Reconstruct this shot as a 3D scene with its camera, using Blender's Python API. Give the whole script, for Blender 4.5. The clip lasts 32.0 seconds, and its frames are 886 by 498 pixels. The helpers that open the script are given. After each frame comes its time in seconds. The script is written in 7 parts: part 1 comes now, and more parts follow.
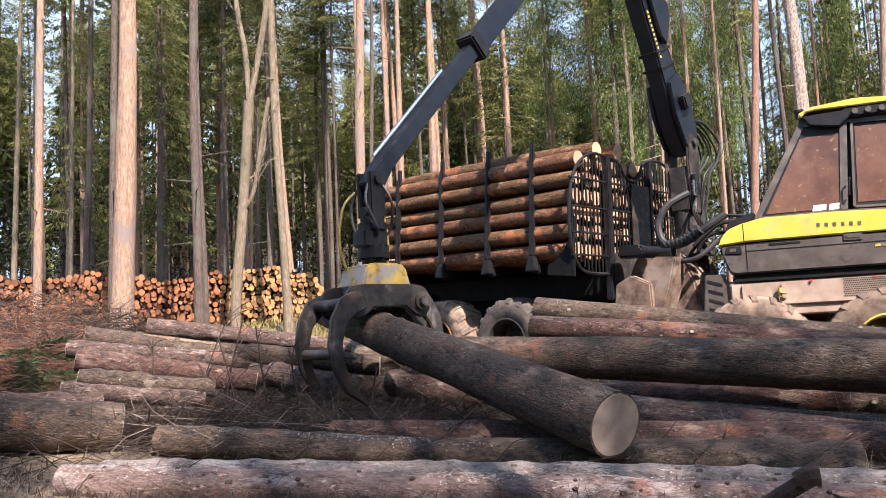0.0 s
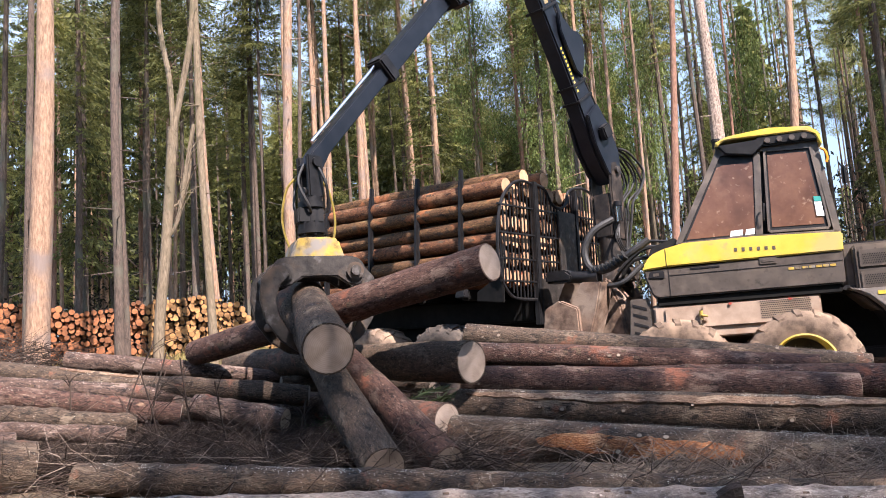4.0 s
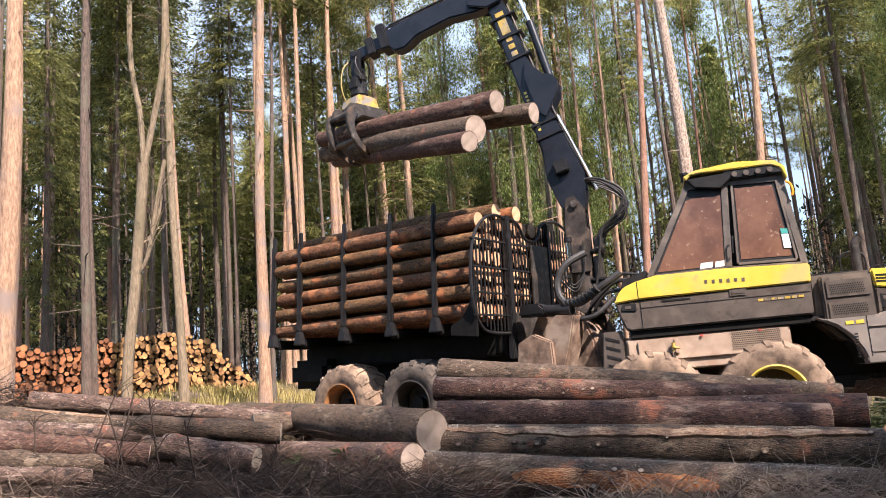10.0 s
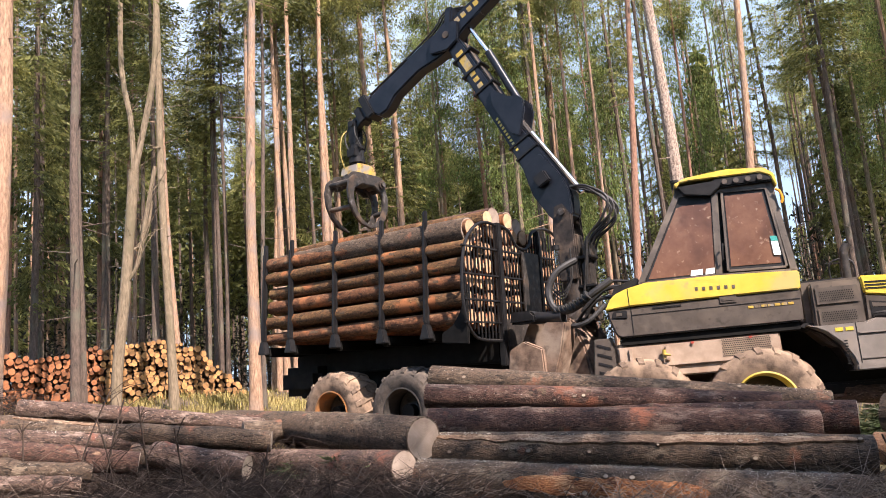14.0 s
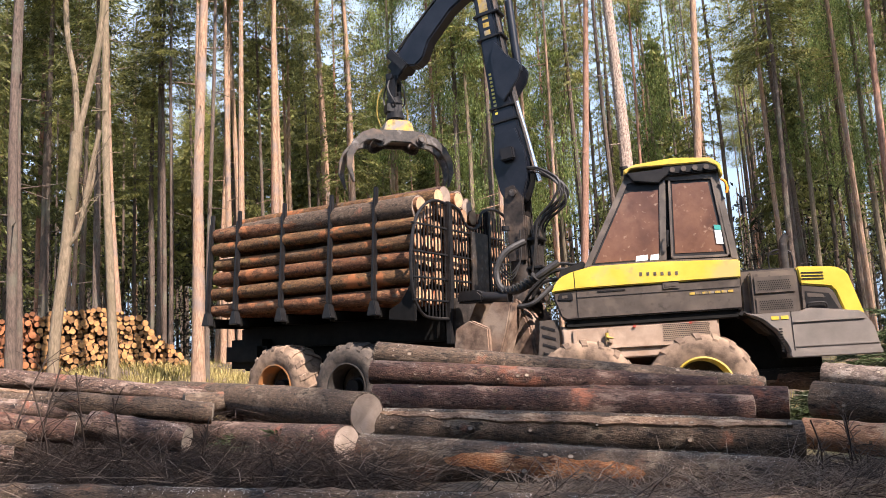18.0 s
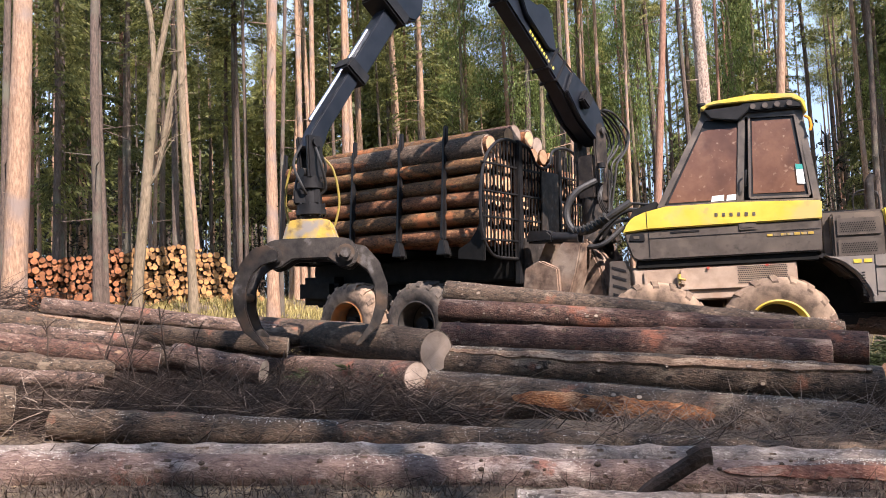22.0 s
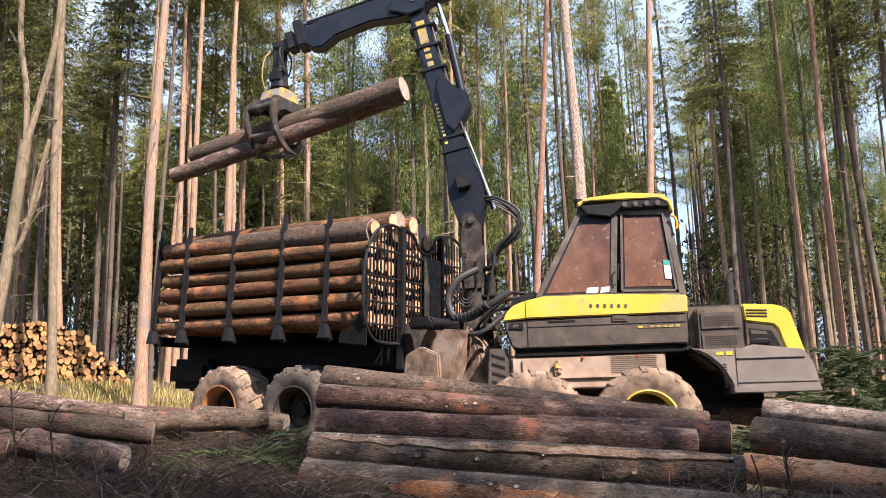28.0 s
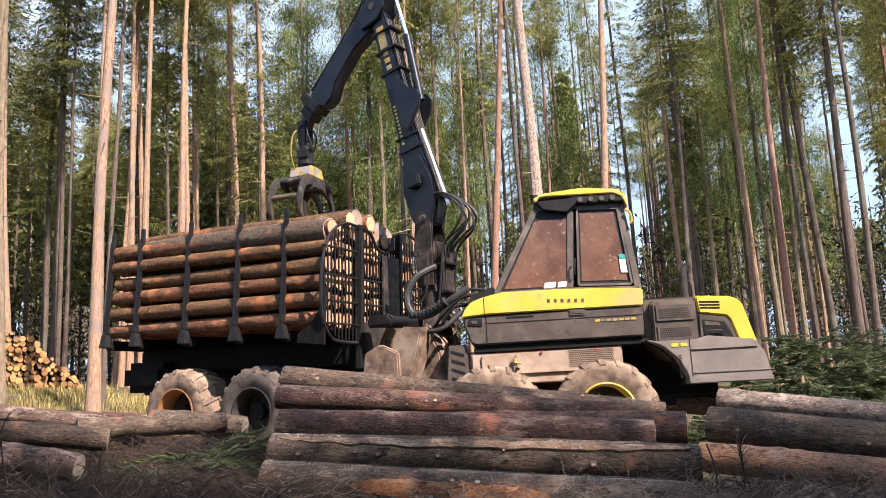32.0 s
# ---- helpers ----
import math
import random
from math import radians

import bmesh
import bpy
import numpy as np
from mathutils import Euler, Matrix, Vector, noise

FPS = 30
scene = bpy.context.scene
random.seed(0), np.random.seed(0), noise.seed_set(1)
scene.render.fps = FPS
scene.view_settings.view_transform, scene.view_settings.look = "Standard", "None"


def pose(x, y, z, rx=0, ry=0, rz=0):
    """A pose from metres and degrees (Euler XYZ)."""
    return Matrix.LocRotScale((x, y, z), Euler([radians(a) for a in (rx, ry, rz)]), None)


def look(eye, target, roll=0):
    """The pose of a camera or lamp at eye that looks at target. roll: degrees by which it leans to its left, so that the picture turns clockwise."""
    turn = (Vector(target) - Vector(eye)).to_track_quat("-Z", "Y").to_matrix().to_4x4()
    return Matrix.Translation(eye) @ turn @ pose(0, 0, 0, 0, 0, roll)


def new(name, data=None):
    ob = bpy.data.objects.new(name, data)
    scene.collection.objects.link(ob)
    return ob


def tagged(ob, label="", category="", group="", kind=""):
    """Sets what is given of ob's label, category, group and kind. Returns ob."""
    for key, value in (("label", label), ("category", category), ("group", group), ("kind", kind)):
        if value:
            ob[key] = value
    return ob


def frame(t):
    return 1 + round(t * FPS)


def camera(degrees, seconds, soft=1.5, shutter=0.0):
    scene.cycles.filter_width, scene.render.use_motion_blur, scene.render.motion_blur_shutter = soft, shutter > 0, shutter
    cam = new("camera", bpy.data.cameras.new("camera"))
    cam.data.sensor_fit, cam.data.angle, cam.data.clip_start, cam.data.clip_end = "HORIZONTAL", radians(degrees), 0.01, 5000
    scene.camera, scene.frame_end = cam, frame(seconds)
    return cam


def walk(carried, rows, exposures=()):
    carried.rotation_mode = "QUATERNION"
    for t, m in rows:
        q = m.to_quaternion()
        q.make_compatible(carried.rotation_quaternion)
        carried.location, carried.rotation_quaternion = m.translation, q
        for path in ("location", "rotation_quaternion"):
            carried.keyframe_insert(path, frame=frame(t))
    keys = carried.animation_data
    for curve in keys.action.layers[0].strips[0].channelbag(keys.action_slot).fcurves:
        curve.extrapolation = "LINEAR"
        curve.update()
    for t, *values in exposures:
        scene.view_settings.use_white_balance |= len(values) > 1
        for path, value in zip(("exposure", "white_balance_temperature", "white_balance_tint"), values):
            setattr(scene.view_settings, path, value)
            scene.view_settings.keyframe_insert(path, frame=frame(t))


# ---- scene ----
cam = camera(57.54, 32.0, soft=0.9)
PATH = [
    (0, pose(0, 0, 1.6, 96.10, 2.81, 0.37)),
    (0.5, pose(0, 0, 1.6, 96.40, 2.93, -0.50)),
    (1, pose(0, 0, 1.6, 96.75, 3.29, -1.52)),
    (1.5, pose(0, 0, 1.6, 96.88, 3.44, -2.54)),
    (2, pose(0, 0, 1.6, 96.91, 4.01, -3.05)),
    (2.5, pose(0, 0, 1.6, 96.99, 3.97, -3.63)),
    (3, pose(0, 0, 1.6, 97.23, 3.88, -4.19)),
    (3.5, pose(0, 0, 1.6, 97.73, 3.98, -4.67)),
    (5.5, pose(0, 0, 1.6, 97.72, 3.49, -3.63)),
    (6, pose(0, 0, 1.6, 97.37, 3.74, -3.74)),
    (6.5, pose(0, 0, 1.6, 97.75, 4.26, -4.41)),
    (7, pose(0, 0, 1.6, 98.88, 4.59, -5.17)),
    (7.5, pose(0, 0, 1.6, 99.91, 4.92, -5.75)),
    (8, pose(0, 0, 1.6, 100.18, 5.09, -6.07)),
    (8.5, pose(0, 0, 1.6, 100.07, 5.40, -6.07)),
    (9, pose(0, 0, 1.6, 100.11, 4.99, -6.08)),
    (9.5, pose(0, 0, 1.6, 100.07, 4.40, -6.23)),
    (10, pose(0, 0, 1.6, 100.04, 4.59, -6.36)),
    (10.5, pose(0, 0, 1.6, 100.24, 4.80, -6.50)),
    (11, pose(0, 0, 1.6, 100.38, 4.99, -6.83)),
    (11.5, pose(0, 0, 1.6, 100.33, 5.23, -7.10)),
    (12, pose(0, 0, 1.6, 100.44, 5.30, -7.12)),
    (12.5, pose(0, 0, 1.6, 100.53, 5.07, -6.94)),
    (13, pose(0, 0, 1.6, 100.53, 4.91, -6.90)),
    (13.5, pose(0, 0, 1.6, 100.58, 4.81, -6.98)),
    (15.5, pose(0, 0, 1.6, 99.61, 3.86, -7.34)),
    (16, pose(0, 0, 1.6, 99.26, 3.40, -8.29)),
    (16.5, pose(0, 0, 1.6, 98.90, 2.88, -9.27)),
    (17, pose(0, 0, 1.6, 98.64, 2.64, -10.13)),
    (17.5, pose(0, 0, 1.6, 98.77, 2.91, -10.55)),
    (18, pose(0, 0, 1.6, 98.64, 3.21, -10.85)),
    (18.5, pose(0, 0, 1.6, 98.16, 3.19, -11.08)),
    (19, pose(0, 0, 1.6, 97.79, 3.18, -11.08)),
    (19.5, pose(0, 0, 1.6, 97.48, 3.14, -10.95)),
    (20, pose(0, 0, 1.6, 96.98, 3.05, -10.85)),
    (20.5, pose(0, 0, 1.6, 96.35, 2.89, -9.64)),
    (21, pose(0, 0, 1.6, 95.75, 2.62, -7.33)),
    (21.5, pose(0, 0, 1.6, 95.26, 2.36, -6.14)),
    (22, pose(0, 0, 1.6, 94.59, 2.36, -5.99)),
    (22.5, pose(0, 0, 1.6, 94.05, 2.52, -6.38)),
    (23, pose(0, 0, 1.6, 93.88, 2.64, -6.75)),
    (23.5, pose(0, 0, 1.6, 93.99, 2.52, -7.39)),
    (24, pose(0, 0, 1.6, 94.49, 2.68, -8.04)),
    (24.5, pose(0, 0, 1.6, 95.61, 2.85, -8.28)),
    (25, pose(0, 0, 1.6, 97.84, 2.51, -8.30)),
    (25.5, pose(0, 0, 1.6, 99.82, 2.41, -8.80)),
    (27.5, pose(0, 0, 1.6, 100.48, 1.71, -12.90)),
    (28, pose(0, 0, 1.6, 100.31, 1.62, -14.46)),
    (28.5, pose(0, 0, 1.6, 100.00, 1.59, -16.01)),
    (29, pose(0, 0, 1.6, 99.98, 1.96, -16.70)),
    (29.5, pose(0, 0, 1.6, 99.91, 2.15, -16.86)),
    (30, pose(0, 0, 1.6, 99.84, 2.41, -16.67)),
    (30.5, pose(0, 0, 1.6, 99.81, 2.61, -16.67)),
    (31, pose(0, 0, 1.6, 99.77, 2.79, -17.03)),
    (31.5, pose(0, 0, 1.6, 99.85, 2.90, -17.31)),
    (32, pose(0, 0, 1.6, 100.01, 3.06, -17.25)),
]
# seconds, stops, kelvin, tint
EXPOSURES = [(0, 1.38, 6150, 10), (3.5, 1.36, 6180, 10), (6, 1.34, 6300, 10), (9, 1.32, 6540, 10), (13.5, 1.30, 6640, 10), (19, 1.30, 6640, 10), (22, 1.30, 6380, 10), (23.5, 1.32, 6150, 10),
             (25.5, 1.34, 6150, 10), (28, 1.33, 6600, 10), (32, 1.33, 6580, 10)]
walk(cam, PATH, EXPOSURES)

# ---------------------------------------------------------------- light
SUN_TO = Vector((0.32, -0.68, 0.82)).normalized()
world = bpy.data.worlds.new("sky")
scene.world = world
world.use_nodes = True
wn = world.node_tree
sky = wn.nodes.new("ShaderNodeTexSky")
sky.sky_type, sky.sun_disc = "NISHITA", False
sky.sun_elevation = math.asin(SUN_TO.z)
sky.sun_rotation = math.atan2(SUN_TO.x, SUN_TO.y)
sky.air_density, sky.dust_density, sky.ozone_density = 1.0, 0.6, 1.0
wn.links.new(sky.outputs[0], wn.nodes["Background"].inputs[0])
wn.nodes["Background"].inputs[1].default_value = 0.135
sun = new("sun", bpy.data.lights.new("sun", "SUN"))
sun.data.energy, sun.data.angle, sun.data.color = 5.0, radians(0.55), (1.0, 0.86, 0.80)
sun.matrix_world = look(SUN_TO * 50, (0, 0, 0))

# ---------------------------------------------------------------- materials
def surf(name, c1, c2, scale=8.0, rough=0.7, metal=0.0, bump=0.0, stretch=(1, 1, 1), patch=None, patch_at=0.6, patch_scale=2.0,
         dust=None, dust_at=0.5, spec=0.5, detail=6.0, bump_scale=None, translucent=0.0):
    """A procedural surface: fine mix of two colours, larger patches, dust on faces that look up, and relief."""
    m = bpy.data.materials.new(name)
    m.use_nodes = True
    nt = m.node_tree
    n, l = nt.nodes, nt.links
    b = n["Principled BSDF"]
    tc, oi = n.new("ShaderNodeTexCoord"), n.new("ShaderNodeObjectInfo")
    add = n.new("ShaderNodeVectorMath")
    sc = n.new("ShaderNodeVectorMath")
    sc.operation = "SCALE"
    sc.inputs[0].default_value = (37.0, 91.0, 53.0)
    l.new(oi.outputs["Random"], sc.inputs["Scale"])
    l.new(tc.outputs["Object"], add.inputs[0])
    l.new(sc.outputs[0], add.inputs[1])
    mp = n.new("ShaderNodeMapping")
    mp.inputs["Scale"].default_value = stretch
    l.new(add.outputs[0], mp.inputs[0])
    fine = n.new("ShaderNodeTexNoise")
    fine.inputs["Scale"].default_value, fine.inputs["Detail"].default_value = scale, detail
    fine.inputs["Roughness"].default_value = 0.65
    l.new(mp.outputs[0], fine.inputs["Vector"])
    ramp = n.new("ShaderNodeValToRGB")
    ramp.color_ramp.elements[0].position, ramp.color_ramp.elements[1].position = 0.34, 0.66
    ramp.color_ramp.elements[0].color, ramp.color_ramp.elements[1].color = (*c1, 1), (*c2, 1)
    l.new(fine.outputs[0], ramp.inputs[0])
    col = ramp.outputs[0]

    def layer(col, colour, at, sc2, width=0.08, vec=None):
        big = n.new("ShaderNodeTexNoise")
        big.inputs["Scale"].default_value, big.inputs["Detail"].default_value = sc2, 5.0
        l.new(vec or add.outputs[0], big.inputs["Vector"])
        mr = n.new("ShaderNodeMapRange")
        mr.inputs[1].default_value, mr.inputs[2].default_value = at - width, at + width
        l.new(big.outputs[0], mr.inputs[0])
        mx = n.new("ShaderNodeMix")
        mx.data_type = "RGBA"
        l.new(mr.outputs[0], mx.inputs[0])
        l.new(col, mx.inputs[6])
        mx.inputs[7].default_value = (*colour, 1)
        return mx.outputs[2]
    for p in (patch if isinstance(patch, list) else [(patch, patch_at, patch_scale)] if patch else []):
        col = layer(col, *p)
    if dust:
        geo = n.new("ShaderNodeNewGeometry")
        sep = n.new("ShaderNodeSeparateXYZ")
        l.new(geo.outputs["Normal"], sep.inputs[0])
        big = n.new("ShaderNodeTexNoise")
        big.inputs["Scale"].default_value, big.inputs["Detail"].default_value = 3.0, 8.0
        l.new(add.outputs[0], big.inputs["Vector"])
        ad = n.new("ShaderNodeMath")
        ad.operation = "MULTIPLY_ADD"
        ad.inputs[1].default_value = 0.30
        l.new(sep.outputs[2], ad.inputs[0])
        l.new(big.outputs[0], ad.inputs[2])
        mr = n.new("ShaderNodeMapRange")
        mr.inputs[1].default_value, mr.inputs[2].default_value = dust_at, dust_at + 0.35
        l.new(ad.outputs[0], mr.inputs[0])
        mx = n.new("ShaderNodeMix")
        mx.data_type = "RGBA"
        l.new(mr.outputs[0], mx.inputs[0])
        l.new(col, mx.inputs[6])
        mx.inputs[7].default_value = (*dust, 1)
        col = mx.outputs[2]
    l.new(col, b.inputs["Base Color"])
    b.inputs["Roughness"].default_value, b.inputs["Metallic"].default_value = rough, metal
    b.inputs["Specular IOR Level"].default_value = spec
    if bump:
        bp = n.new("ShaderNodeBump")
        bp.inputs["Strength"].default_value, bp.inputs["Distance"].default_value = min(1.0, bump), 0.03
        if bump_scale:
            v2 = n.new("ShaderNodeTexNoise")
            v2.inputs["Scale"].default_value, v2.inputs["Detail"].default_value = bump_scale, 4.0
            l.new(mp.outputs[0], v2.inputs["Vector"])
            l.new(v2.outputs[0], bp.inputs["Height"])
        else:
            l.new(fine.outputs[0], bp.inputs["Height"])
        l.new(bp.outputs[0], b.inputs["Normal"])
    if translucent:
        isl, val, hs = n.new("ShaderNodeNewGeometry"), n.new("ShaderNodeMapRange"), n.new("ShaderNodeHueSaturation")
        val.inputs[3].default_value, val.inputs[4].default_value = 0.55, 1.45
        l.new(isl.outputs["Random Per Island"], val.inputs[0])
        l.new(val.outputs[0], hs.inputs["Value"])
        l.new(col, hs.inputs["Color"])
        col = hs.outputs[0]
        l.new(col, b.inputs["Base Color"])
        tr, mixs = n.new("ShaderNodeBsdfTranslucent"), n.new("ShaderNodeMixShader")
        l.new(col, tr.inputs[0])
        mixs.inputs[0].default_value = translucent
        l.new(b.outputs[0], mixs.inputs[1])
        l.new(tr.outputs[0], mixs.inputs[2])
        l.new(mixs.outputs[0], n["Material Output"].inputs[0])
    return m


def cut_wood(name, pale, ring, island=False):
    """Sawn log end: growth rings round the local x axis, radial checks and grey weathering."""
    m = bpy.data.materials.new(name)
    m.use_nodes = True
    n, l = m.node_tree.nodes, m.node_tree.links
    b = n["Principled BSDF"]
    tc = n.new("ShaderNodeTexCoord")
    mp = n.new("ShaderNodeMapping")
    mp.inputs["Scale"].default_value = (0.0, 1.0, 1.0)
    l.new(tc.outputs["Object"], mp.inputs[0])
    wv = n.new("ShaderNodeTexWave")
    wv.wave_type, wv.rings_direction = "RINGS", "X"
    wv.inputs["Scale"].default_value, wv.inputs["Distortion"].default_value = 22.0, 1.2
    l.new(mp.outputs[0], wv.inputs["Vector"])
    nz = n.new("ShaderNodeTexNoise")
    nz.inputs["Scale"].default_value, nz.inputs["Detail"].default_value = 9.0, 8.0
    l.new(tc.outputs["Object"], nz.inputs["Vector"])
    mx = n.new("ShaderNodeMix")
    mx.data_type = "RGBA"
    mx.inputs[6].default_value, mx.inputs[7].default_value = (*pale, 1), (*ring, 1)
    mu = n.new("ShaderNodeMath")
    mu.operation = "MULTIPLY"
    mu.inputs[1].default_value = 0.45
    l.new(wv.outputs[0], mu.inputs[0])
    l.new(mu.outputs[0], mx.inputs[0])
    m2 = n.new("ShaderNodeMix")
    m2.data_type, m2.blend_type = "RGBA", "MULTIPLY"
    m2.inputs[0].default_value = 0.6
    rp = n.new("ShaderNodeValToRGB")
    rp.color_ramp.elements[0].color, rp.color_ramp.elements[1].color = (0.45, 0.42, 0.38, 1), (1, 1, 1, 1)
    rp.color_ramp.elements[0].position, rp.color_ramp.elements[1].position = 0.3, 0.6
    l.new(nz.outputs[0], rp.inputs[0])
    l.new(mx.outputs[2], m2.inputs[6])
    l.new(rp.outputs[0], m2.inputs[7])
    oi = n.new("ShaderNodeObjectInfo")
    hsv = n.new("ShaderNodeHueSaturation")
    mr = n.new("ShaderNodeMapRange")
    mr.inputs[3].default_value, mr.inputs[4].default_value = 0.45, 1.2
    l.new(n.new("ShaderNodeNewGeometry").outputs["Random Per Island"] if island else oi.outputs["Random"], mr.inputs[0])
    l.new(mr.outputs[0], hsv.inputs["Value"])
    l.new(m2.outputs[2], hsv.inputs["Color"])
    l.new(hsv.outputs[0], b.inputs["Base Color"])
    b.inputs["Roughness"].default_value = 0.85
    return m


def bark(name, deep, mid, pale, red, red_at, fleck=0.70, scale=1.0):
    """Rough trunk bark: cracked plates, torn reddish patches, lichen and pale flecks of chips."""
    m = bpy.data.materials.new(name)
    m.use_nodes = True
    n, l = m.node_tree.nodes, m.node_tree.links
    b = n["Principled BSDF"]
    tc, oi = n.new("ShaderNodeTexCoord"), n.new("ShaderNodeObjectInfo")
    sc, add = n.new("ShaderNodeVectorMath"), n.new("ShaderNodeVectorMath")
    sc.operation = "SCALE"
    sc.inputs[0].default_value = (31.0, 57.0, 83.0)
    l.new(oi.outputs["Random"], sc.inputs["Scale"])
    l.new(tc.outputs["Object"], add.inputs[0])
    l.new(sc.outputs[0], add.inputs[1])
    mp = n.new("ShaderNodeMapping")
    mp.inputs["Scale"].default_value = (0.45 * scale, 1.0 * scale, 1.0 * scale)
    l.new(add.outputs[0], mp.inputs[0])

    def tex(sc2, det, vec, rough=0.6):
        t = n.new("ShaderNodeTexNoise")
        t.inputs["Scale"].default_value, t.inputs["Detail"].default_value, t.inputs["Roughness"].default_value = sc2, det, rough
        l.new(vec, t.inputs["Vector"])
        return t.outputs[0]

    def mix(col, colour, fac, lo, hi):
        mr = n.new("ShaderNodeMapRange")
        mr.inputs[1].default_value, mr.inputs[2].default_value = lo, hi
        l.new(fac, mr.inputs[0])
        x = n.new("ShaderNodeMix")
        x.data_type = "RGBA"
        l.new(mr.outputs[0], x.inputs[0])
        l.new(col, x.inputs[6])
        x.inputs[7].default_value = (*colour, 1)
        return x.outputs[2]
    fine = tex(38, 10, mp.outputs[0], 0.78)
    vor = n.new("ShaderNodeTexVoronoi")
    vor.feature = "DISTANCE_TO_EDGE"
    vor.inputs["Scale"].default_value = 58
    wob = n.new("ShaderNodeVectorMath")
    wob.operation = "MULTIPLY_ADD"
    wn2 = n.new("ShaderNodeTexNoise")
    wn2.inputs["Scale"].default_value = 9
    l.new(mp.outputs[0], wn2.inputs["Vector"])
    wob.inputs[1].default_value = (0.12, 0.12, 0.12)
    l.new(wn2.outputs["Color"], wob.inputs[0])
    l.new(mp.outputs[0], wob.inputs[2])
    l.new(wob.outputs[0], vor.inputs["Vector"])
    ramp = n.new("ShaderNodeValToRGB")
    ramp.color_ramp.elements[0].position, ramp.color_ramp.elements[1].position = 0.36, 0.64
    ramp.color_ramp.elements[0].color, ramp.color_ramp.elements[1].color = (*deep, 1), (*mid, 1)
    l.new(fine, ramp.inputs[0])
    col = mix(ramp.outputs[0], pale, tex(6.5, 8, mp.outputs[0], 0.7), 0.54, 0.63)
    col = mix(col, (deep[0] * 0.7, deep[1] * 0.7, deep[2] * 0.7), tex(11, 8, mp.outputs[0], 0.75), 0.56, 0.62)
    col = mix(col, (deep[0] * 0.9, deep[1] * 0.9, deep[2] * 0.9), tex(27, 6, mp.outputs[0], 0.7), 0.57, 0.63)
    col = mix(col, (min(1.0, pale[0] * 1.15), min(1.0, pale[1] * 1.12), min(1.0, pale[2] * 1.1)), tex(52, 4, mp.outputs[0], 0.6), 0.63, 0.66)
    col = mix(col, red, tex(2.3, 7, add.outputs[0], 0.65), red_at, red_at + 0.07)
    col = mix(col, (deep[0] * 0.5, deep[1] * 0.5, deep[2] * 0.5), vor.outputs["Distance"], 0.05, -0.08)
    col = mix(col, (0.42, 0.37, 0.32), tex(150, 2, add.outputs[0]), fleck, fleck + 0.03)
    l.new(col, b.inputs["Base Color"])
    b.inputs["Roughness"].default_value, b.inputs["Specular IOR Level"].default_value = 0.8, 0.35
    ad = n.new("ShaderNodeMath")
    ad.operation = "MULTIPLY_ADD"
    ad.inputs[1].default_value = 0.8
    l.new(vor.outputs["Distance"], ad.inputs[0])
    l.new(fine, ad.inputs[2])
    bp = n.new("ShaderNodeBump")
    bp.inputs["Strength"].default_value, bp.inputs["Distance"].default_value = 0.9, 0.015
    l.new(ad.outputs[0], bp.inputs["Height"])
    l.new(bp.outputs[0], b.inputs["Normal"])
    return m


M_BARK = bark("spruce_log_bark", (0.030, 0.021, 0.018), (0.180, 0.112, 0.084), (0.28, 0.205, 0.165), (0.22, 0.090, 0.058), 0.59)
M_BARK2 = bark("reddish_log_bark", (0.034, 0.019, 0.015), (0.150, 0.078, 0.056), (0.22, 0.15, 0.115), (0.22, 0.084, 0.048), 0.60, 0.75)
M_BARK_LOAD = bark("sunny_red_log_bark", (0.040, 0.016, 0.009), (0.23, 0.090, 0.043), (0.31, 0.150, 0.078), (0.34, 0.105, 0.045), 0.54, 0.80)
M_BARK_MOSS = bark("brown_mossy_load_bark", (0.035, 0.019, 0.010), (0.21, 0.105, 0.044), (0.27, 0.160, 0.068), (0.34, 0.125, 0.048), 0.55, 0.80)
M_BARK_PEEL = bark("orange_brown_load_bark", (0.045, 0.020, 0.011), (0.235, 0.098, 0.044), (0.30, 0.160, 0.082), (0.36, 0.14, 0.058), 0.55, 0.82)
M_BARK3 = bark("mossy_log_bark", (0.034, 0.026, 0.019), (0.150, 0.100, 0.068), (0.200, 0.152, 0.108), (0.22, 0.10, 0.06), 0.60, 0.70)
M_BARK_PINK = bark("pinkish_log_bark", (0.12, 0.075, 0.062), (0.31, 0.215, 0.178), (0.45, 0.36, 0.31), (0.34, 0.155, 0.11), 0.60, 0.72)
M_BARK_TAN = bark("grey_tan_log_bark", (0.075, 0.055, 0.045), (0.29, 0.22, 0.178), (0.40, 0.33, 0.275), (0.28, 0.13, 0.09), 0.62, 0.74)
M_WOOD_BARE = bark("torn_pale_wood", (0.13, 0.075, 0.045), (0.33, 0.215, 0.14), (0.40, 0.30, 0.21), (0.16, 0.09, 0.06), 0.60, 0.76)
M_WOOD_ORANGE = bark("torn_orange_wood", (0.17, 0.062, 0.028), (0.47, 0.20, 0.08), (0.46, 0.26, 0.14), (0.10, 0.05, 0.03), 0.58, 0.78)
M_PEELED = bark("peeled_log_wood", (0.19, 0.095, 0.055), (0.46, 0.25, 0.14), (0.40, 0.27, 0.18), (0.11, 0.075, 0.055), 0.60, 0.74)
M_KNOT = surf("branch_knot", (0.035, 0.024, 0.018), (0.16, 0.105, 0.065), 60, 0.9, bump=0.6)
M_CUT = cut_wood("sawn_wood", (0.62, 0.49, 0.40), (0.47, 0.345, 0.26))
